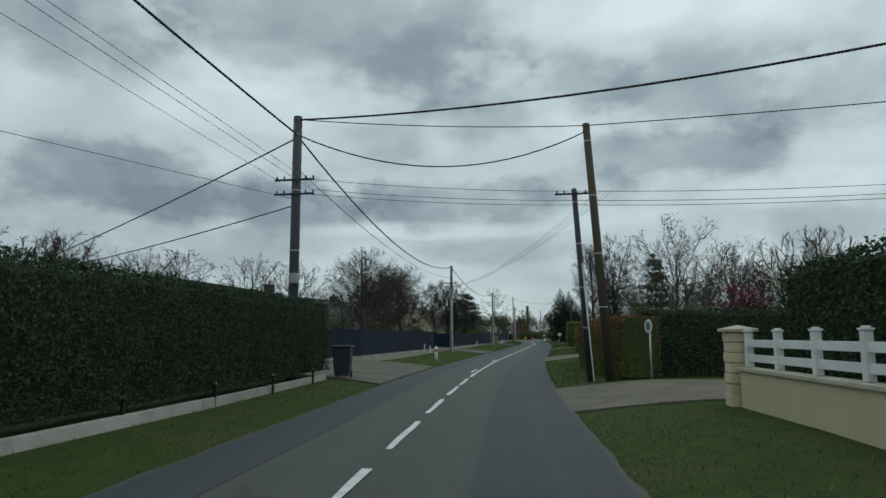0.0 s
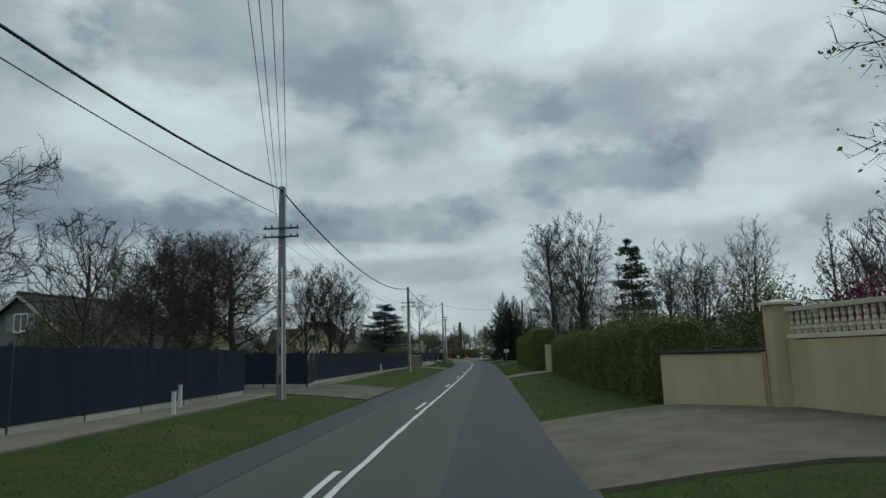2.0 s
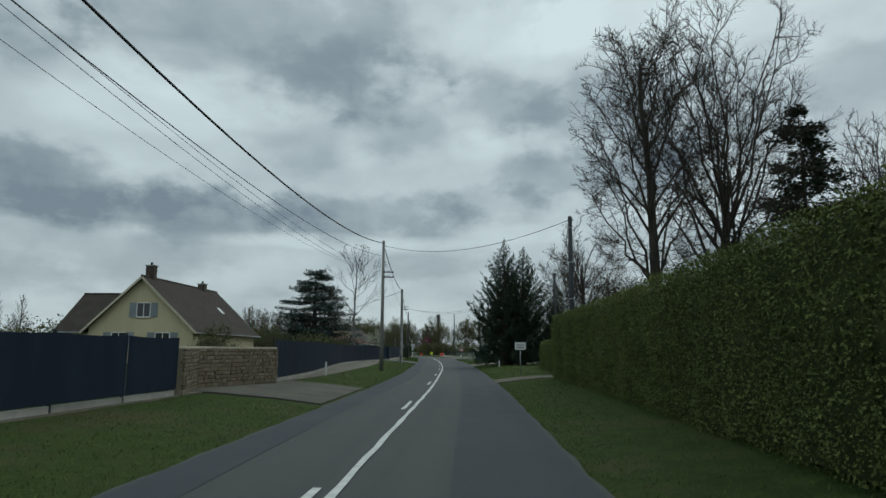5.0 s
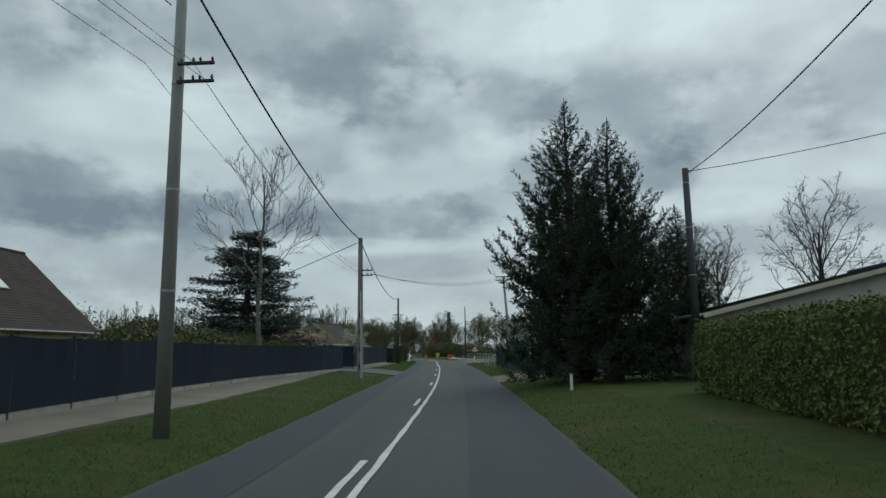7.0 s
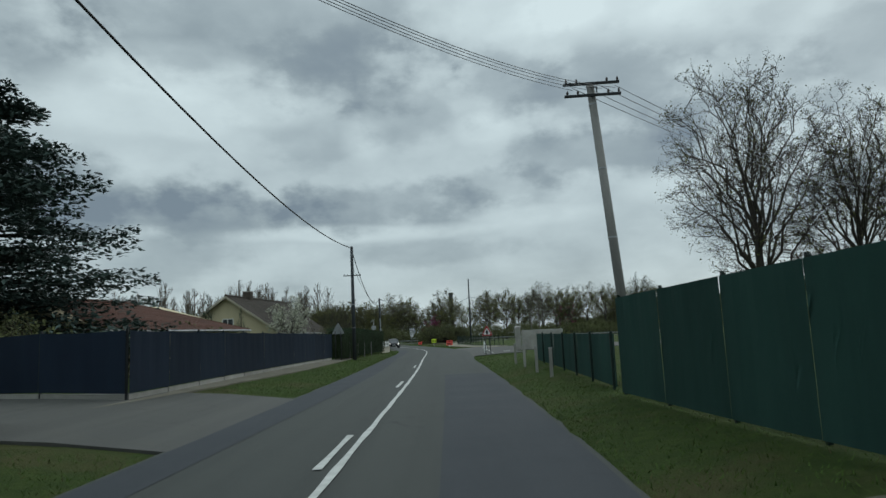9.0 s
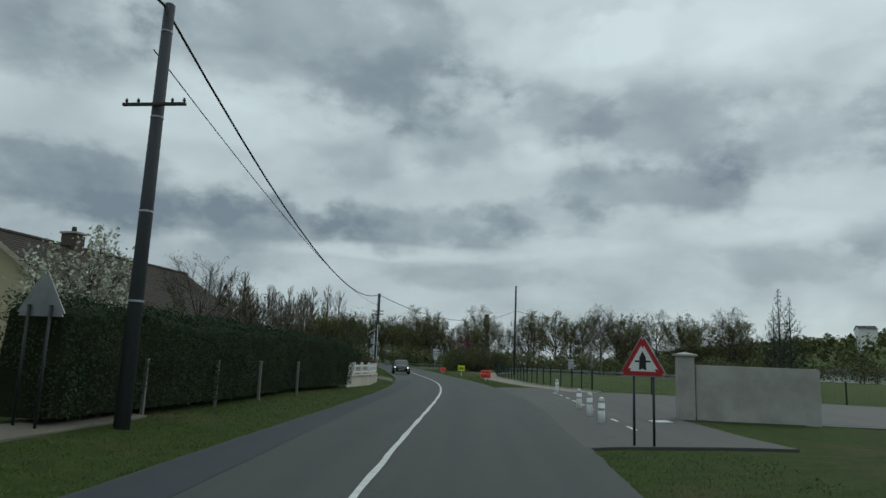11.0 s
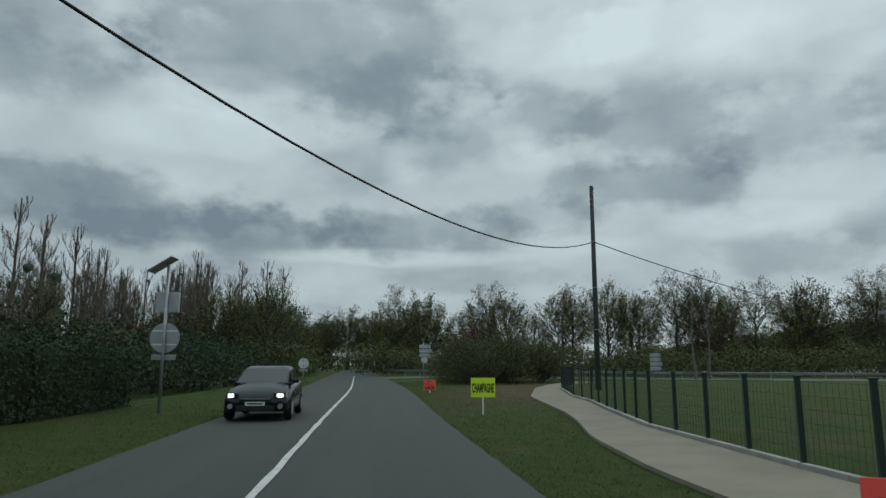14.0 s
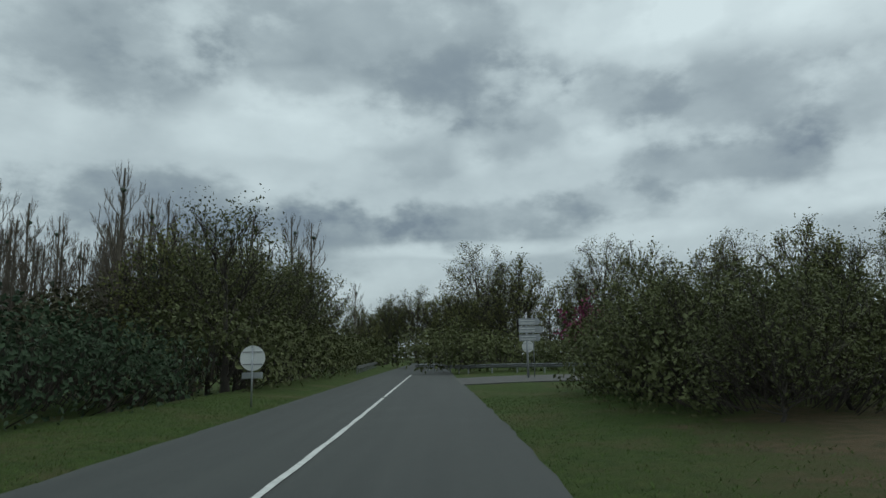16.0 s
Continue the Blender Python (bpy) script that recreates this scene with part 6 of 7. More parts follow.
def ball_of_twigs(rng, centre, r):
    """One knobbly evergreen clump."""
    bm = bmesh.new()
    bmesh.ops.create_icosphere(bm, subdivisions=2, radius=r)
    for v in bm.verts:
        v.co = v.co * float(rng.uniform(.7, 1.25)) + Vector(centre.tolist())
    return bm


def tree_kind(key, label, cat, wood_m=None, twig_m=None, leaf_m=None, leaves=0, leaf=.09, reach_leaf=.35, mistletoe=0, **kw):
    """Builds one tree of a kind; plant() sets it in its place and copies it."""
    wood, fine, ends = grow(**kw)
    ob = thing("tree", (0, 0, 0), label, cat, cat + "s")
    part("trunk", soup("trunk", *wood, wood_m or M_BARK, True), None, ob)
    part("crown", soup("crown", *fine, twig_m or M_TWIG), None, ob)
    rng = np.random.default_rng(kw["seed"] + 11)
    if leaves:
        pick = ends[rng.integers(0, len(ends), leaves)] + rng.normal(size=(leaves, 3)) * reach_leaf
        v, f = leaf_cards(pick, np.tile((0, 0, .6), (leaves, 1)), leaf, rng)
        part("leaves", soup("leaves", v, f, leaf_m or M_BUD), None, ob)
    if mistletoe:
        e = ends[(ends[:, 2] > kw["height"] * .45) & (ends[:, 2] < kw["height"] * .9)]
        for c in e[rng.integers(0, len(e), mistletoe)]:
            part("mistletoe_clump", ball_of_twigs(rng, c * np.array((.7, .7, 1)), .16 + .14 * rng.random()), M_NEEDLE, ob)
    TREES[key] = [ob, False]
    return ob


def plant(key, x, y, size=1.0, turn=0.0, label="", z=None):
    ob, used = TREES[key]
    m = pose(x, y, (on(x, y)[2] if z is None else z), 0, 0, turn) @ Matrix.Diagonal((size, size, size * random.uniform(.95, 1.06), 1))
    if not used:
        ob.matrix_basis = m
        TREES[key][1] = True
        o = ob
    else:
        o = copy_thing(ob, Matrix.Identity(4))
        o.matrix_basis = m
    if label:
        o["label"] = label
    return o


BARE = "bare spreading deciduous tree with fine grey-brown twigs"
tree_kind("oak", BARE, "tree", up=.04, spread=.8, seed=3, height=8.2, radius=3.7, base=1.3, r0=.21, limbs=22, kids=(9, 7, 8), lo=.17, hi=.75, top=.85, bow=(.6, .25), twig=.008)
tree_kind("vase", "bare multi-stemmed tree with upright grey twigs", "tree", spread=.75, seed=8, height=8.4, radius=2.9, base=1.5, r0=.14, limbs=18, kids=(9, 7, 8), lo=.10, hi=.42, top=.46, bow=(.42, .48), zmin=-.3, up=.10, twig=.008)
tree_kind("ash", "tall bare deciduous tree with rising limbs", "tree", spread=.8, seed=12, height=18.4, radius=4.2, base=4.2, r0=.30, limbs=24, kids=(10, 8, 8), lo=.16, hi=.7, top=.8, bow=(.5, .45), up=.07, twig=.011)
tree_kind("ash2", "tall forked bare deciduous tree with rising limbs", "tree", spread=.8, seed=21, height=18.6, radius=5.4, base=4.4, r0=.33, limbs=24, kids=(9, 8, 8), lo=.14, hi=.42, top=.5, bow=(.42, .5), up=.07, twig=.011)
tree_kind("wide", "tall broad tree with many rising stems and opening buds", "tree", leaf_m=M_BUD, leaves=5000, leaf=.085, reach_leaf=.12, spread=.8, seed=25, height=20, radius=6.4, base=3.4, r0=.42, limbs=24, kids=(9, 8, 8), lo=.10, hi=.4, top=.45, bow=(.45, .5), up=.06, twig=.012)
tree_kind("birch", "bare birch with a pale trunk and thin limbs", "birch tree", wood_m=M_BIRCHBARK, seed=33, height=12.0, radius=3.7, base=3.2, r0=.14, limbs=13, kids=(7, 5, 4), lo=.30, hi=.75, top=.85, bow=(.42, .5), zmin=-.35, reach=.85, up=.2, spread=.5, twig=.008)
tree_kind("round", "bare rounded garden tree with brown twigs", "tree", up=.04, spread=.8, seed=28, height=9.5, radius=3.7, base=1.6, r0=.18, limbs=14, kids=(8, 6, 4), lo=.14, hi=.6, top=.7, bow=(.5, .4), lod=1, twig=.016)
tree_kind("budding", "rounded garden tree with opening buds", "tree", leaf_m=M_BUD, leaves=1500, leaf=.06, reach_leaf=.08, seed=35, height=9.0, radius=4.0, base=1.8, r0=.16, limbs=15, kids=(8, 6, 4), lo=.14, hi=.5, top=.6, bow=(.45, .45), up=.07, spread=.75, lod=1, twig=.010)
tree_kind("tall", "tall bare tree with rising brown limbs", "tree", spread=.8, seed=29, height=14.5, radius=4.0, base=3, r0=.26, limbs=15, kids=(8, 6, 4), lo=.14, hi=.55, top=.65, bow=(.45, .5), up=.07, lod=1, twig=.015)
tree_kind("poplar", "bare slender poplar with dark mistletoe clumps", "poplar tree", twig_m=M_POPLAR, wood_m=M_POPLAR, mistletoe=3, seed=44, height=15, radius=1.8, base=2.4, r0=.18, limbs=22, kids=(6, 5, 2), lo=.12, hi=.8, top=.92, bow=(.5, .4), up=.4, spread=.5, lod=1, twig=.013)
tree_kind("poplar2", "bare slender poplar with upright branches", "poplar tree", twig_m=M_POPLAR, wood_m=M_POPLAR, mistletoe=1, seed=45, height=16, radius=2.2, base=3, r0=.18, limbs=22, kids=(6, 5, 2), lo=.15, hi=.8, top=.9, bow=(.45, .5), up=.4, spread=.5, lod=1, twig=.013)
tree_kind("leafy", "broad deciduous tree coming into olive-green leaf", "tree", leaf_m=M_BUD, leaves=4800, leaf=.13, reach_leaf=.26, seed=52, height=12.5, radius=4.6, base=1.8, r0=.26, limbs=18, kids=(8, 6, 4), lo=.12, hi=.5, top=.6, bow=(.5, .4), lod=1, twig=.020)
tree_kind("leafy2", "dense deciduous tree coming into dull green leaf", "tree", leaf_m=M_OLIVE, leaves=4400, leaf=.102, reach_leaf=.5, seed=57, height=10.5, radius=3.8, base=.6, r0=.2, limbs=16, kids=(7, 6, 0), lo=.06, hi=.6, top=.7, bow=(.5, .4), lod=1, twig=.020)
tree_kind("budding_tall", "tall rounded tree with fine twigs and first green buds", "tree", leaf_m=M_BUD, leaves=4200, leaf=.10, reach_leaf=.16, spread=.85, seed=31, height=14.0, radius=4.9, base=2.6, r0=.26, limbs=18, kids=(8, 7, 5), lo=.14, hi=.6, top=.7, bow=(.5, .42), up=.06, lod=1, twig=.014)
tree_kind("scrub", "dense dark scrub bush with brown twigs and dull leaves", "bush", leaf_m=M_OLIVE, leaves=4200, leaf=.088, reach_leaf=.26, seed=61, height=5.0, radius=3.0, base=-2.0, r0=.08, limbs=22, kids=(7, 7, 0), lo=.02, hi=.3, top=.35, bow=(.5, .4), zmin=-.25, reach=.8, lod=1, twig=.012)
tree_kind("shrub", "round garden shrub with bare brown twigs", "shrub", seed=66, height=3.8, radius=2.0, base=.2, r0=.07, limbs=16, kids=(7, 6, 4), lo=.03, hi=.2, top=.22, bow=(.4, .5), zmin=-.1, lod=1, twig=.010)
tree_kind("magnolia", "garden shrub covered in pink flowers", "shrub", leaf_m=M_PINK, leaves=900, leaf=.12, reach_leaf=.15, seed=71, height=4.2, radius=1.7, base=.6, r0=.09, limbs=11, kids=(6, 4, 0), lo=.06, hi=.3, top=.35, bow=(.4, .5), lod=1, twig=.012)
tree_kind("blossom", "small tree in white blossom", "tree", leaf_m=M_BLOSSOM, leaves=2600, leaf=.10, reach_leaf=.2, seed=75, height=5.5, radius=2.2, base=1.0, r0=.12, limbs=12, kids=(6, 5, 0), lo=.15, hi=.5, top=.6, lod=1, twig=.012)


def plume(key, label, height, radius, boughs, seed, material, dense, fine, low=.02, rise=.75, taper=.9):
    """Conifer whose boughs sweep outwards and up into feathery tips."""
    rng = np.random.default_rng(seed)
    ob = thing("conifer", (0, 0, 0), label, "conifer", "conifers")
    z = np.linspace(-.3, height * .97, 8)
    T = np.stack([rng.normal(size=8) * .04, rng.normal(size=8) * .04, z], 1)[None]
    t = low + (1 - low) * (np.arange(boughs) + rng.random(boughs)) / boughs
    z0 = t * height * .93
    az = np.arange(boughs) * 2.39996 + rng.uniform(-.5, .5, boughs)
    env = radius * np.clip((1 - t) ** taper * (.72 + 1.0 * np.minimum(t, .3)), .03, 2)
    L = env * rng.uniform(.68, 1.18, boughs)
    u = np.linspace(0, 1, 8)
    out = np.stack([np.cos(az), np.sin(az)], 1)
    B = np.zeros((boughs, 8, 3))
    B[..., :2] = out[:, None] * (L[:, None] * (u - .12 * u ** 2))[..., None]
    B[..., 2] = .15 + z0[:, None] + L[:, None] * (.10 * u + rise * u ** 2) * np.minimum(1.1, .10 + 2.6 * t[:, None])
    B += rng.normal(size=B.shape) * .03 * L[:, None, None]
    part("trunk", soup("trunk", *tubes(T, (radius * .06 * (1.05 - np.linspace(0, 1, 8)))[None], 8), M_BARK, True), None, ob)
    tagged(part("branchwork", soup("branchwork", *tubes(B, (np.array(.012 + .010 * L)[:, None] * (1.1 - u)), 3), M_BARK, True), None, ob), "thin dark boughs", kind="stuff")
    # side shoots on each bough, then needles on each shoot
    per = np.maximum(4, (L * dense).astype(int))
    r = np.repeat(np.arange(boughs), per)
    s = rng.uniform(.22, 1.0, len(r)) ** .8
    k = np.minimum((s * 7).astype(int), 6)
    a, b = B[r, k], B[r, k + 1]
    st = a + (b - a) * (s * 7 - k)[:, None]
    tang = unit(b - a)
    side = unit(np.cross(tang, rng.normal(size=tang.shape)))
    sd = unit(tang * .8 + side * .75 + np.array((0, 0, .18)))
    sl = (.16 + .26 * L[r] * (1.08 - s) * .55) * rng.uniform(.7, 1.3, len(r))
    m = fine
    rr = np.repeat(np.arange(len(r)), m)
    w = rng.random(len(rr))
    p = st[rr] + sd[rr] * (sl[rr] * w)[:, None]
    nd = unit(sd[rr] * .9 + rng.normal(size=p.shape) * (.55 if fine > 6 else .42))
    nl = sl[rr] * (.75 - .42 * w) * rng.uniform(.6, 1.2, len(rr)) * (.66 if fine > 6 else 1.25)
    wd = unit(np.cross(nd, rng.normal(size=p.shape))) * (nl * (.16 if fine > 6 else .20))[:, None]
    v = np.stack([p - wd * .3, p + wd + nd * nl[:, None] * .4, p + nd * nl[:, None], p - wd + nd * nl[:, None] * .4], 1).reshape(-1, 3)
    part("foliage", soup("foliage", v, np.arange(len(v)).reshape(-1, 4), material), None, ob)
    TREES[key] = [ob, False]


plume("spruce", "dark green dense conifer with feathery upswept tips", 13.0, 4.9, 265, 5, M_NEEDLE, 14, 14, .0, .5, .86)
plume("spruce_clear", "dark green dense conifer with a bare lower trunk", 13.0, 4.7, 190, 18, M_NEEDLE, 14, 14, .2, .5, .8)
plume("spruce_far", "dark green dense conifer", 12.5, 3.4, 90, 15, M_NEEDLE, 7, 4)
plume("cypress", "dark green upright conifer", 7.0, 1.7, 60, 6, M_NEEDLE, 12, 4)


def conifer(key, label, cat, height, radius, whorls, per, material, droop, seed, flat=False, lo=.04, spray=.34, taper=1.0):
    """Trunk with whorls of boughs; each bough carries many short needle sprays."""
    rng = np.random.default_rng(seed)
    ob = thing("conifer", (0, 0, 0), label, cat, "conifers")
    wood = Bush()
    stem = Bush()
    stem.tube([Vector((0, 0, -.3)), Vector((0.03, 0, height * .5)), Vector((0, 0.02, height))], [radius * .07, radius * .04, .02], 8)
    P, D = [], []
    for w in range(whorls):
        t = lo + (1 - lo) * max(0, w + rng.uniform(-.45, .45)) / whorls
        z = height * min(t, .985)
        L0 = radius * (1 - t) ** taper + .12
        for k in range(per):
            a = rng.uniform(0, 2 * math.pi)
            L = L0 * rng.uniform(.55, 1.25)
            z = height * min(t, .985) + rng.normal() * .16
            dx, dy = math.cos(a), math.sin(a)
            m = max(4, int(L / .16))
            pts = []
            for i in range(m + 1):
                u = i / m
                zz = z + droop * L * (u ** 2 if not flat else u * .3) + (.12 * L * math.sin(u * 3.1) if not flat else 0)
                if not flat:
                    zz += .45 * L * max(0, u - .6)
                pts.append((dx * L * u, dy * L * u, zz))
            wood.tube([Vector(pts[0]), Vector(pts[m // 2]), Vector(pts[-1])], [.03 + .012 * L, .02, .006], 3)
            for i in range(max(1, int(m * .3)), m + 1):
                u = i / m
                for s in range(12 if flat else 4):
                    sd = rng.uniform(-1, 1) * (.55 if flat else .35) * L * (1.05 - u * .7)
                    P.append((pts[i][0] - dy * sd, pts[i][1] + dx * sd, pts[i][2] + rng.normal() * (.13 if flat else .10) - abs(sd) * .12))
                    D.append((dx * .7 - dy * np.sign(sd) * .6, dy * .7 + dx * np.sign(sd) * .6, -.15 if not flat else .0))
    P, D = np.array(P), np.array(D)
    n = len(P)
    d = D + rng.normal(size=(n, 3)) * .28
    d /= np.linalg.norm(d, axis=1, keepdims=True)
    side = np.cross(d, np.tile((0, 0, 1.0), (n, 1)) + rng.normal(size=(n, 3)) * .5)
    side /= np.linalg.norm(side, axis=1, keepdims=True) + 1e-9
    s = spray * rng.uniform(.6, 1.3, (n, 1))
    # a ragged feather of three triangles
    v = np.stack([P - d * s * .3, P + side * s * .30 + d * s * .1, P + d * s * .9, P - side * s * .30 + d * s * .1, P + side * s * .5 + d * s * .5, P - side * s * .5 + d * s * .5], 1).reshape(-1, 3)
    i = np.arange(n) * 6
    f = np.concatenate([np.stack([i, i + 1, i + 2], 1), np.stack([i, i + 2, i + 3], 1), np.stack([i, i + 1, i + 4], 1), np.stack([i, i + 5, i + 3], 1)])
    part("trunk", stem.mesh("trunk", M_BARK, True), None, ob)
    tagged(part("branchwork", wood.mesh("branchwork", M_BARK, True), None, ob), "thin dark boughs", kind="stuff")
    part("foliage", soup("foliage", v, f, material), None, ob)
    TREES[key] = [ob, False]


conifer("pine", "tall open conifer with layered dark boughs", "conifer", 16.5, 3.9, 22, 6, M_NEEDLE, -.12, 7, True, .22, .26, .5)
conifer("cedar", "broad blue-green cedar with flat layered boughs", "cedar tree", 12.6, 7.0, 24, 9, M_CEDAR, .16, 9, True, .06, .22, .56)


# hedges: a core coloured dark for the shade within, leaf cards on its faces
def hedge(points, width, height, leaf_m, label, density=110, leaf=.075, seed=1, red=0.0, base=0.0, lumps=.12):
    rng = np.random.default_rng(seed)
    p0 = on(*points[0])
    ob = thing("hedge", p0, label, "hedge", "garden hedges")
    inv = ob.matrix_basis.inverted()
    core = bmesh.new()
    P, N = [], []
    for (xa, ya), (xb, yb) in zip(points, points[1:]):
        L = math.hypot(xb - xa, yb - ya)
        ux, uy = (xb - xa) / L, (yb - ya) / L
        n = max(2, int(L / .5))
        rings = []
        for i in range(n + 1):
            x, y = xa + (xb - xa) * i / n, ya + (yb - ya) * i / n
            z0 = on(x, y)[2]
            hh = height + lumps * noise.noise((x * .6, y * .6, seed))
            ww = width / 2 - .07
            e = .12 * noise.noise((x * .9, y * .9, seed + 4))
            rings.append([core.verts.new((x + uy * s, y - ux * s, z0 + z)) for s, z in ((-ww + .1, base), (-ww - e, hh * .5), (-ww + .08, hh - .2), (-ww * .5, hh - .08), (ww * .5, hh - .08), (ww - .08, hh - .2), (ww + e, hh * .5), (ww - .1, base))])
        for a, b in zip(rings, rings[1:]):
            for k in range(7):
                core.faces.new((a[k], a[k + 1], b[k + 1], b[k]))
        core.faces.new(rings[0])
        core.faces.new(rings[-1][::-1])
        for face, area in (("l", L * (height - base)), ("r", L * (height - base)), ("t", L * width), ("e0", width * height), ("e1", width * height)):
            sgn = -1 if face == "l" else 1
            mx, my = (xa + xb) / 2, (ya + yb) / 2
            seen = face not in "lr" or uy * sgn * (cx(my) - mx) - ux * sgn * -15 > 0
            m = int(area * density * (1.0 if seen else .12))
            u, v = rng.random(m), rng.random(m)
            if face in "lr":
                along, off, zz = u * L, sgn * (width / 2 - .09 * (v > .92)), base + v * (height - base)
                nx, ny, nz = uy * sgn, -ux * sgn, 0
            elif face == "t":
                along, off, zz = u * L, (v - .5) * width, np.full(m, height - .02)
                nx, ny, nz = 0, 0, 1
            else:
                along, off, zz = (np.zeros(m) if face == "e0" else np.full(m, L)), (u - .5) * width, base + v * (height - base)
                sg = -1 if face == "e0" else 1
                nx, ny, nz = ux * sg, uy * sg, 0
            x = xa + ux * along + uy * off
            y = ya + uy * along - ux * off
            bump = .6 * swell(x, y, zz, seed)
            j = (bump * lumps * 1.1 + rng.normal(size=m) * .05)
            gzz = np.interp(along, (0, L), (on(xa, ya)[2], on(xb, yb)[2]))
            P.append(np.stack([x + nx * j, y + ny * j, gzz + zz + (nz * j if nz else 0)], 1))
            N.append(np.tile((nx, ny, nz + .25), (m, 1)))
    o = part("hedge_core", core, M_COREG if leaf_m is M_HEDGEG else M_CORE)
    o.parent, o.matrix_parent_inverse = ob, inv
    P, N = np.concatenate(P), np.concatenate(N)
    pick = rng.random(len(P)) < red * np.clip((P[:, 2] - p0[2]) / height * 1.4 - .2, 0, 1) if red else np.zeros(len(P), bool)
    for nm, sel, mm in (("foliage", ~pick, leaf_m), ("red_growth", pick, M_HEDGER)):
        if sel.any():
            v, f = leaf_cards(P[sel], N[sel], leaf, rng)
            o = part(nm, soup(nm, v, f, mm), None)
            o.parent, o.matrix_parent_inverse = ob, inv
    return ob


DARK = "tall clipped dark evergreen hedge"
hedge([(-6.6, -9.0), (-7.0, 4.0), (-7.5, 12.0), (-8.25, 21.3)], 1.25, 2.35, M_HEDGE, "tall clipped dark evergreen hedge over a low stone kerb", 866, .031, 1, base=.22)
hedge([(5.6, -9.0), (5.3, 4), (4.95, 14.2)], 1.4, 2.55, M_HEDGE, "tall dense green conifer hedge behind the rail fence", 320, .046, 2)
hedge([(2.6, 22.4), (6, 23.2), (11.0, 24.4)], 1.2, 2.05, M_HEDGE, "clipped dark green hedge behind the driveway", 320, .046, 3)
hedge([(2.3, 21.4), (1.4, 28), (1.6, 36), (1.8, 39.0)], 1.3, 1.85, M_HEDGEG, "garden hedge with red young shoots", 682, .031, 4, red=.6)
hedge([(2.2, 50.5), (1.9, 62), (2.1, 76.0)], 1.4, 1.95, M_HEDGEG, "loose green garden hedge beside the road", 682, .031, 5, red=.06, lumps=.25)
hedge([(1.35, 81.0), (1.5, 92), (1.7, 104), (1.5, 117.8)], 1.7, 2.85, M_HEDGEG, "tall clipped green hedge rising along the road", 708, .031, 6, lumps=.16)
hedge([(2.2, 122), (2.6, 134), (3.0, 140)], 1.5, 1.9, M_HEDGEG, "clipped green hedge beside the road", 300, .05, 7)
hedge([(-15.6, 200.2), (-15.9, 208), (-16.4, 214), (-16.3, 221.2)], 1.2, 2.05, M_HEDGE, "dark overgrown hedge behind weathered fence posts", 735, .031, 8, base=.1, lumps=.25)
hedge([(-24, 249.2), (-24.8, 256), (-26.2, 262)], 1.6, 1.7, M_HEDGE, DARK, 260, .055, 9)
for i, y in enumerate((203.0, 206.4, 209.4, 213.0)):
    stake(-15.2 - .08 * i, y, 1.1, "weathered grey concrete fence post before the hedge", M_POLEC, .04)
for i in range(9):
    stake(-5.9 - .16 * i, -6 + i * 3.1, .42, "dark slim post at the hedge's foot", M_POST, .03)
wall([(-6.0, -9), (-6.35, 4), (-6.85, 12), (-7.55, 20.8)], .16, .12, M_CONC, "low pale stone edging under the hedge")

# placed trees: left side
plant("oak", -13.7, 45.7, .9, 20)
plant("round", -14.6, 53.8, .68, 140)
plant("round", -16.5, 58.0, .62, 20)
plant("round", -19.0, 27.5, .62, 10)
plant("round", -20.6, 33.6, .7, 250)
plant("oak", -17.4, 64.5, .95, 230)
plant("oak", -17.6, 67.1, .9, 80)
plant("oak", -18.2, 75.0, 1.2, 10)
plant("oak", -20.2, 75.6, 1.2, 200)
plant("vase", -15.4, 82.0, 1.0, 60)
plant("vase", -14.3, 82.8, 1.02, 200)
plant("vase", -13.2, 82.6, .96, 300)
plant("round", -25.0, 30.0, .80, 120)
for x, y, k, s, a in ((-17.8, 20.5, "shrub", 1.25, 0), (-15.2, 14.0, "round", .52, 40), (-20.5, 9.0, "shrub", 1.35, 90), (-22.5, 46, "round", .8, 0), (-24, 58, "round", .9, 160), (-22, 72, "round", .95, 45), (-21, 62, "scrub", .7, 30), (-19, 71, "scrub", .6, 210),
                      (-18, 79.5, "scrub", .55, 100), (-26, 84, "round", .9, 300), (-21, 96, "shrub", .9, 30), (-34, 118, "leafy2", .6, 20), (-40, 105, "round", 1.1, 60), (-30, 92, "round", .9, 250)):
    plant(k, x, y, s, a)
plant("cedar", -26.0, 181.0, 1.0, 15)
plant("birch", -15.2, 153.4, .98, 55)
for x, y, s in ((-20, 128, .42), (-19.5, 141, .42), (-18.5, 158, .5), (-21, 164, .5), (-19.5, 150, .45), (-17, 124, .3), (-22, 134, .6), (-25, 160, .7), (-22, 170, .6), (-21, 176, .55), (-24, 176, .6), (-30, 172, .9), (-33, 165, 1.0), (-36, 178, 1.0)):
    plant("scrub", x, y, s, random.uniform(0, 360), "rounded garden shrub behind the fence")
plant("blossom", -21.5, 209.5, .9, 30)
plant("cypress", -26.5, 205, .75, 0)
plant("cypress", -24.5, 206.5, .6, 40)
plant("cypress", -20.5, 219.5, .55, 80)
plant("shrub", -25.0, 238.5, .6, 0)
plant("scrub", -24.5, 236, .32, 0, "rounded green garden bush")
plant("scrub", -18.0, 209, .5, 60)
plant("budding", -18.6, 211.5, .52, 0, "small garden tree with opening leaves behind the hedge")
plant("budding", -17.8, 214, .44, 120, "small garden tree with opening leaves behind the hedge")
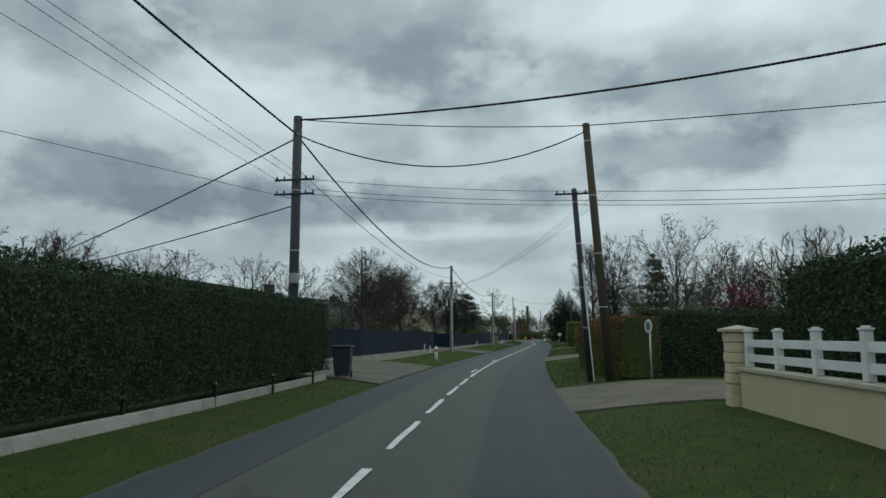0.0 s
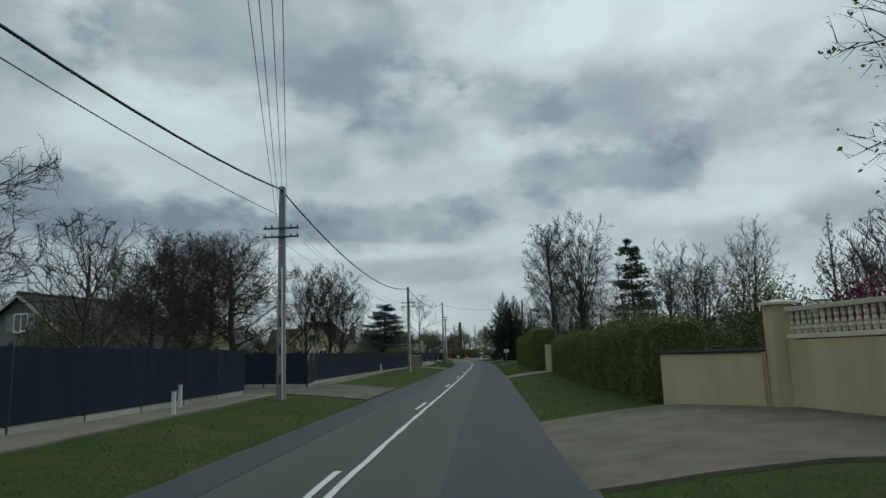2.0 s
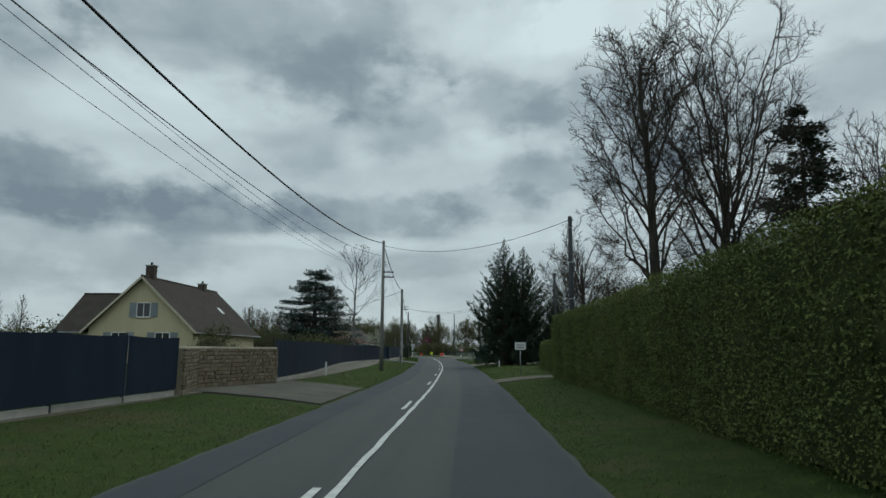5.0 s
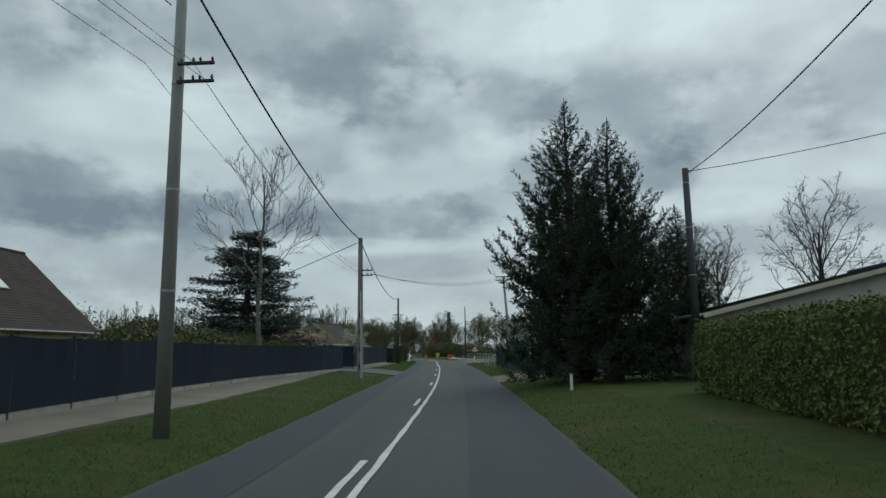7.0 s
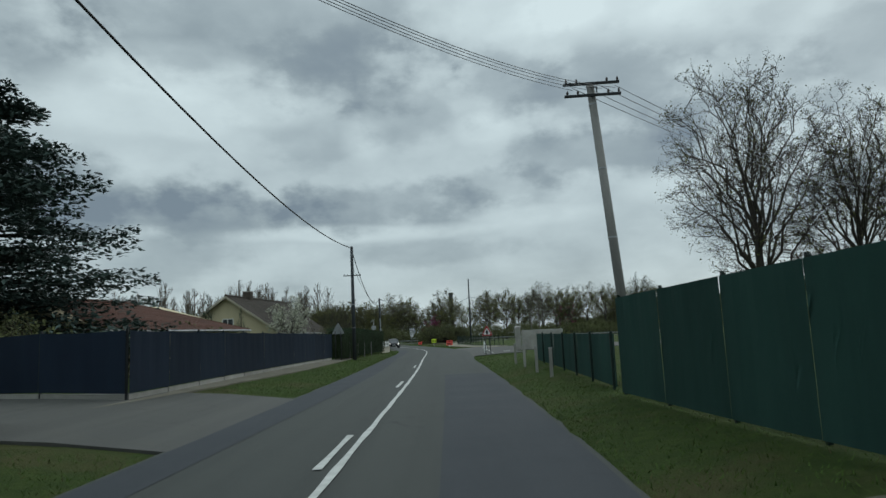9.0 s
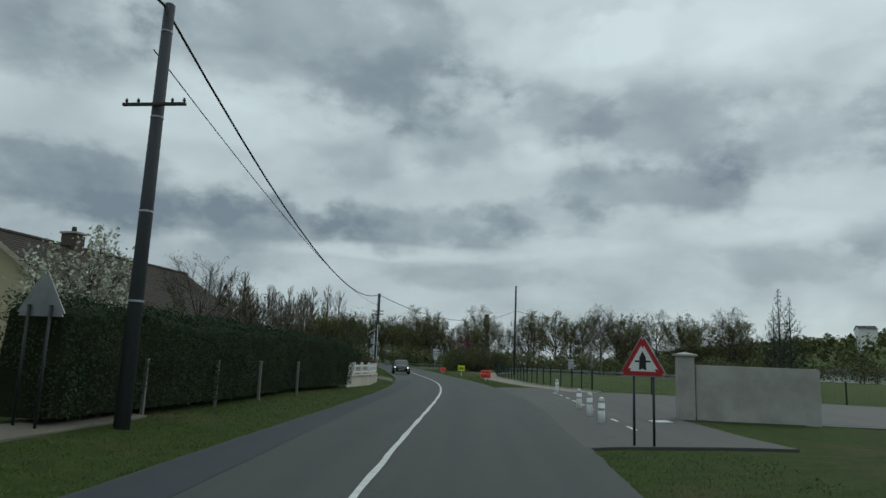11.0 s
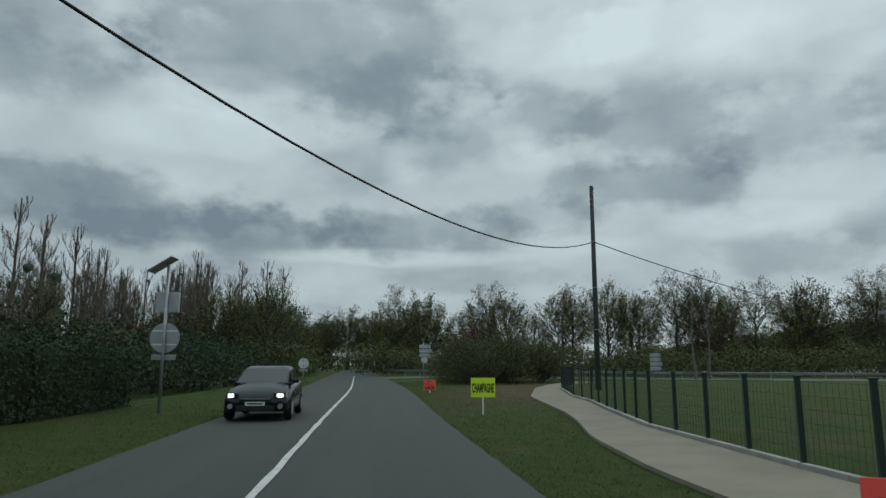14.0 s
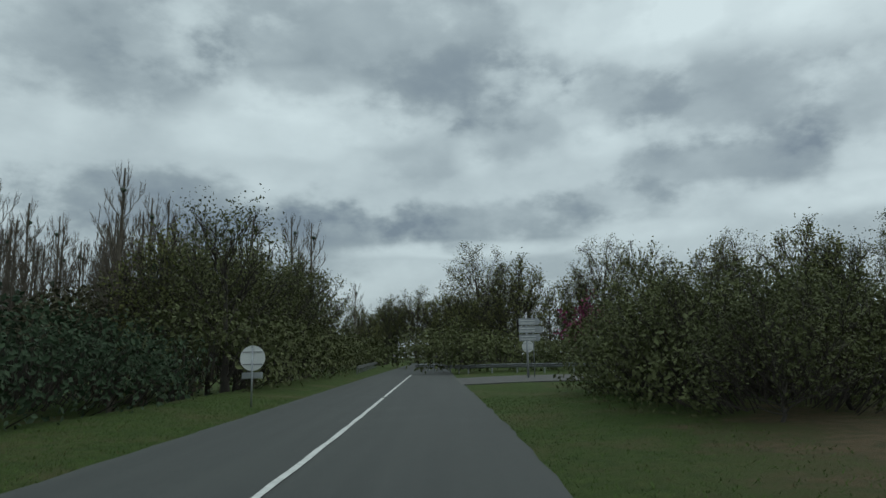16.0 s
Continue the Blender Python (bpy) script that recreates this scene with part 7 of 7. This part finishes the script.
# right side
plant("ash", 5.0, 116.2, 1.0, 10)
plant("ash2", 8.6, 117.3, 1.08, 130)
plant("tall", 2.8, 121.5, .62, 200)
plant("pine", 16.7, 125.5, 1.0, 0)
plant("spruce", -.3, 147.0, .95, 0)
plant("spruce", 1.5, 147.8, .9, 90)
plant("spruce_clear", .3, 151.6, .8, 220)
plant("spruce", 4.9, 150.4, .60, 300)
plant("wide", 13.4, 201.8, 1.08, 60)
plant("wide", 20.3, 202.2, .95, 250)
plant("tall", 24.5, 204, 1.2, 20)
for x, y, k, s, a in ((12, 36, "blossom", 1.0, 0), (15, 42, "tall", .55, 40), (10, 30, "shrub", 1.5, 0), (8.4, 33, "magnolia", .95, 40), (9, 55, "magnolia", .8, 120), (13, 60, "shrub", 1.6, 70), (18, 66, "round", .95, 10), (12, 70, "scrub", .95, 0), (7, 64, "scrub", .5, 80), (16, 58, "scrub", .8, 60),
                      (7.2, 44.6, "budding", 1.0, 90), (9, 37.5, "budding", .72, 200), (21, 81, "spruce_far", .82, 0), (24, 84, "spruce_far", .65, 60), (24.7, 105, "tall", 1.08, 120), (26.6, 131, "tall", 1.2, 0), (22, 128, "tall", 1.2, 60), (31, 126, "tall", 1.1, 100), (13, 112, "tall", .75, 310), (40, 112, "tall", .95, 45), (22, 112, "round", 1.1, 30), (18, 100, "round", 1.1, 0), (34, 92, "round", 1.3, 20),
                      (16, 104, "round", 1.1, 170), (20, 48, "leafy2", .5, 200), (11, 96, "scrub", 1.1, 0), (9, 88, "scrub", .8, 100), (14, 27, "leafy2", .45, 10), (17, 24, "tall", .5, 100), (22, 30, "tall", .5, 280), (26, 40, "spruce_far", .55, 0), (19, 34, "round", .75, 60), (12, 24, "round", .55, 130), (28, 30, "round", .7, 200),
                      (10, 122, "scrub", 1.0, 0), (13, 119, "leafy2", .7, 100), (10, 128, "leafy2", .5, 0), (8, 133, "spruce_far", .5, 40), (3.4, 128, "scrub", .55, 60), (27, 160, "magnolia", 1.2, 60), (16, 178, "magnolia", 1.1, 10), (34, 175, "leafy2", .6, 90), (30, 190, "leafy", .7, 0), (24, 183, "cypress", .7, 0), (18, 262, "spruce_far", .85, 0), (19.8, 264, "spruce_far", .8, 100), (16.4, 259, "spruce_far", .6, 200), (11, 150.5, "tall", .7, 150)):
    plant(k, x, y, s, a)
# round the field and the junction
plant("birch", 4.5, 315.5, 1.0, 30)
plant("birch", 6.3, 317.0, .95, 200)
for x, y, s in ((-16.4, 290, .62), (-14.3, 293, .72), (-17.6, 294, .74), (-18.3, 299, .8), (-14.6, 298.5, .85), (-11.6, 297, .72), (-16.5, 303, .85), (-12.4, 303, .8), (-19, 304, .75)):
    plant("scrub", x, y, s, x * 77, "dense dark green bush beside the road verge")
plant("magnolia", -21.5, 346, 1.8, 0)
plant("magnolia", 16, 350, 2.4, 90)
rng0 = random.Random(77)
ru = rng0.uniform
for i in range(24):
    plant(("leafy", "budding_tall", "leafy", "leafy2")[i % 4], -36 + i * 3.5 + ru(-1.2, 1.2), 342 + ru(0, 22), ru(1.0, 1.22) * (.72 if i == 0 else 1), ru(0, 360))
# the wood left of the road's end
for i in range(16):
    y = 306 + i * 2.3
    plant(("leafy2", "leafy2", "leafy")[i % 3], cx(y) - 8.6 - ru(0, 7.5), y, ru(.82, .97), ru(0, 360))
for i in range(58):
    y = 310 + i * .55 + ru(-3, 3)
    plant(("poplar", "poplar2")[i % 2], cx(y) - 17 - ru(0, 33), y, ru(.9, 1.1), ru(0, 360))
for i in range(32):
    plant(("poplar", "poplar2", "leafy2", "poplar")[i % 4], -52 - i * 2.3 + ru(-4, 4), 288 + i * .6 + ru(-8, 14), ru(1.0, 1.2), ru(0, 360))
for i in range(44):
    plant(("poplar2", "poplar", "poplar2")[i % 3], -54 - i * 1.75 + ru(-3, 3), 336 + ru(-8, 26), ru(1.15, 1.35), ru(0, 360))
# beyond the road's end
for i in range(18):
    y = 372 + i * 5
    plant(("leafy2", "leafy", "poplar2")[i % 3], cx(y) + (12 if i % 2 else -14) + ru(-2, 2) * 1.5, y, ru(.9, 1.2), ru(0, 360))
for i in range(8):
    plant(("leafy2", "leafy")[i % 2], -90 + i * 9 + ru(-2, 2), 448 + ru(0, 40), ru(1.1, 1.5), ru(0, 360))
for i in range(11):
    plant(("leafy", "leafy2", "budding_tall")[i % 3], -54 - i * 2.4 + ru(-1, 1), 436 + ru(0, 16), ru(1.2, 1.5), ru(0, 360))
# trees across the field
for i in range(22):
    plant(("leafy2", "tall", "leafy")[i % 3], 10 + i * 7.5 + ru(-3, 3), 362 + i * 2 + ru(-10, 25), ru(.42, .66), ru(0, 360))
# skyline behind the left gardens
for i in range(24):
    plant(("poplar", "round", "leafy2", "poplar2")[i % 4], -58 - ru(0, 34), 66 + i * 7, ru(.6, .95), ru(0, 360))


# undergrowth that closes the woods
def thicket(points, width, height, count, leaf, material, label, seed):
    rng = np.random.default_rng(seed)
    pts = np.array(points, float)
    seg = np.linalg.norm(np.diff(pts, axis=0), axis=1)
    run = np.concatenate([[0], np.cumsum(seg)])
    u = rng.random(count) * run[-1]
    x, y = np.interp(u, run, pts[:, 0]), np.interp(u, run, pts[:, 1])
    k = np.minimum(np.searchsorted(run, u, side="right") - 1, len(seg) - 1)
    t = np.diff(pts, axis=0)[k] / seg[k][:, None]
    a = rng.uniform(0, math.pi, count)
    rad = np.sqrt(rng.uniform(.25, 1, count))
    lump = .72 + .26 * swell(x * .3, y * .3, 0 * x, seed) + .14 * swell(x, y, 0 * x, seed + 3)
    off = np.cos(a) * rad * width / 2 * (.8 + .4 * lump)
    z = np.sin(a) ** .6 * rad * height * lump
    P = np.stack([x - t[:, 1] * off, y + t[:, 0] * off, z + .1], 1)
    P += rng.normal(size=P.shape) * .15
    N = np.stack([-t[:, 1] * np.cos(a), t[:, 0] * np.cos(a), np.sin(a)], 1)
    v, f = leaf_cards(P, N, leaf, rng)
    m = count // 9
    st = np.stack([x[:m], y[:m], np.zeros(m)], 1) + np.stack([-t[:m, 1] * off[:m] * .6, t[:m, 0] * off[:m] * .6, z[:m] * .3], 1)
    en = P[:m] * 1.0
    en[:, 2] += .5
    tw = blades_along(np.stack([st, en], 1), .02, rng)
    ob = part("undergrowth", soup("undergrowth", v, f, material), None)
    tagged(ob, label, "undergrowth", kind="stuff")
    ob2 = part("bare_stems", soup("bare_stems", *tw, M_TWIG), None)
    tagged(ob2, "bare brown stems standing in the undergrowth", "undergrowth", kind="stuff")


thicket([(cx(262) - 14, 262), (cx(272) - 12, 272), (cx(285) - 10.5, 285), (cx(298) - 10, 298)], 6.5, 3.9, 18000, .12, M_HEDGE, "tangled dark green scrub below the wood's edge", 5)
thicket([(-40, 282), (-48, 296), (-54, 312), (-62, 330)], 9, 5.5, 15000, .2, M_SCRUB, "brown undergrowth between bare poplars", 6)
thicket([(cx(300) - 9, 301), (cx(318) - 9, 318), (cx(340) - 10, 340), (cx(370) - 12, 370)], 7, 5.5, 18000, .18, M_OLIVE, "dense green undergrowth at the roadside wood", 7)
thicket([(-36, 336), (-28, 334.5), (-10, 336), (14, 337), (44, 340)], 7, 5.0, 22000, .2, M_OLIVE, "dense green undergrowth behind the junction", 8)
thicket([(-130, 300), (-95, 292), (-62, 284), (-44, 276)], 9, 6.5, 18000, .24, M_SCRUB, "brown undergrowth along the poplar wood", 9)
thicket([(-56, 366), (-20, 362), (30, 366), (80, 372), (150, 384)], 9, 6.5, 20000, .3, M_OLIVE, "dense green undergrowth at the field's far side", 10)
thicket([(cx(372) + 10, 372), (cx(440) + 11, 440), (cx(520) + 3, 500), (cx(440) - 16, 440), (cx(372) - 14, 372)], 9, 6.5, 12000, .3, M_OLIVE, "dense green undergrowth beside the far road", 11)
thicket([(-60, 60), (-62, 120), (-60, 180), (-66, 230), (-80, 262)], 10, 6.6, 36000, .24, M_OLIVE, "green shrubs behind the left gardens", 12)
thicket([(-18.6, 302), (-16.8, 297), (-15.8, 291)], 6.5, 3.9, 9000, .10, M_OLIVE, "dense low twigs of the roadside bushes", 14)
thicket([(-13, 303), (-13.5, 297)], 6.5, 3.9, 6000, .10, M_OLIVE, "dense low twigs of the roadside bushes", 15)
thicket([(-18.5, 146), (-20, 160)], 4.5, 3.4, 8000, .12, M_OLIVE, "dense olive shrubs behind the screened fence", 16)
thicket([(-22, 172), (-22.5, 182), (-21.5, 192)], 4.5, 3.4, 8000, .14, M_OLIVE, "dense olive shrubs behind the screened fence", 17)
thicket([(-34, 176), (-40, 190), (-46, 204)], 6, 5.4, 8000, .2, M_OLIVE, "dense olive shrubs behind the gardens", 18)
thicket([(-47, 310), (-58, 320), (-72, 334)], 12, 8.5, 15000, .2, M_SCRUB, "brown young growth between bare poplars", 19)
thicket([(-118, 306), (-90, 300), (-66, 292), (-52, 290)], 11, 8.5, 15000, .24, M_SCRUB, "brown young growth between bare poplars", 20)
thicket([(20, 44), (24, 70), (22, 96), (18, 118)], 7, 4.4, 14000, .2, M_SCRUB, "brown shrubs at the back of the gardens", 13)


# the wooded hill beyond the field
def hill():
    rows = []
    for j in range(26):
        y = 300 + j * 28
        row = []
        for i in range(40):
            x = 30 + i * 22
            h = 40 * (1 - math.exp(-max(0, (x - 60 - max(0, 420 - y) * 1.0)) / 190)) * min(1, max(0, (y - 380) / 160))
            h += 4 * noise.noise((x * .01, y * .012, 2)) * min(1, h / 8)
            row.append((x, y, h - 1.0))
        rows.append(row)
    tagged(part("hill", sheet("hill", rows, M_GROUND), None), "wooded green hillside beyond the field", "hill", kind="structure")
    rng = np.random.default_rng(4)
    V, F, o = [], [], 0
    n = 1500
    xs, ys = rng.uniform(70, 700, n), rng.uniform(400, 900, n)
    for x, y in zip(xs, ys):
        h = 40 * (1 - math.exp(-max(0, (x - 60 - max(0, 420 - y) * 1.0)) / 190)) * min(1, max(0, (y - 380) / 160))
        if h < 2 and rng.random() < .6:
            continue
        r = rng.uniform(2.2, 4.5)
        m = 60
        d = rng.normal(size=(m, 3))
        d /= np.linalg.norm(d, axis=1, keepdims=True)
        p = np.array((x, y, h + r * .9)) + d * r * rng.uniform(.55, 1.1, (m, 1)) * np.array((1, 1, 1.15))
        v, f = leaf_cards(p, d, 1.35, rng)
        V.append(v)
        F.append(f + o)
        o += len(v)
    tagged(part("hillside_woods", soup("hillside_woods", np.concatenate(V), np.concatenate(F), M_OLIVE), None), "dense mixed spring woods on the hillside", "woods", kind="stuff")


hill()


# grass blades on the verges near the road
def blades():
    for nm, mm, share, seed, hgt, lab in (("verge_grass", M_BLADE, 1.0, 3, .042, "short green grass blades on the road verges"), ("dry_grass", M_DRYBLADE, .06, 4, .05, "dry straw-coloured grass tufts on the verges")):
        rng = np.random.default_rng(seed)
        P = []
        drives_l = ((20.8, 33.8), (58.0, 67.0), (104, 113), (164.5, 174), (235, 244))
        drives_r = ((14, 20.4), (41.8, 49.7), (75.8, 80.4), (118.3, 121.7), (152.8, 160.7), (203, 228))
        n = int(230000 * share)
        ys = rng.uniform(-4, 300, n)
        side = rng.random(n) < .55
        off = rng.random(n) ** 1.4
        for y, s, o in zip(ys, side, off):
            if s:
                if any(a < y < b for a, b in drives_l):
                    continue
                inner = -path_in(y) if 33 < y < 203 else 7.0
                d = edge_l(y) - .02 - o * max(.4, inner + edge_l(y))
            else:
                if any(a < y < b for a, b in drives_r):
                    continue
                lim = 2.6 if y < 203 else (pave_in(y) - edge_r(y) if y < 262 else 4.5)
                d = edge_r(y) + .02 + o * max(.2, lim)
            P.append((cx(y) + d, y, gz(d, y) - .01))
        P = np.array(P)
        m = len(P)
        a = rng.uniform(0, 6.283, m)
        w = rng.uniform(.004, .009, m)
        h = hgt * rng.uniform(.5, 1.5, m)
        t = rng.normal(size=(m, 2)) * .045
        dx, dy = np.cos(a) * w, np.sin(a) * w
        v = np.stack([np.stack([P[:, 0] - dx, P[:, 1] - dy, P[:, 2]], 1), np.stack([P[:, 0] + dx, P[:, 1] + dy, P[:, 2]], 1), np.stack([P[:, 0] + t[:, 0], P[:, 1] + t[:, 1], P[:, 2] + h], 1)], 1).reshape(-1, 3)
        f = np.arange(m * 3).reshape(-1, 3)
        tagged(part(nm, soup(nm, v, f, mm), None), lab, "grass", kind="stuff")


blades()
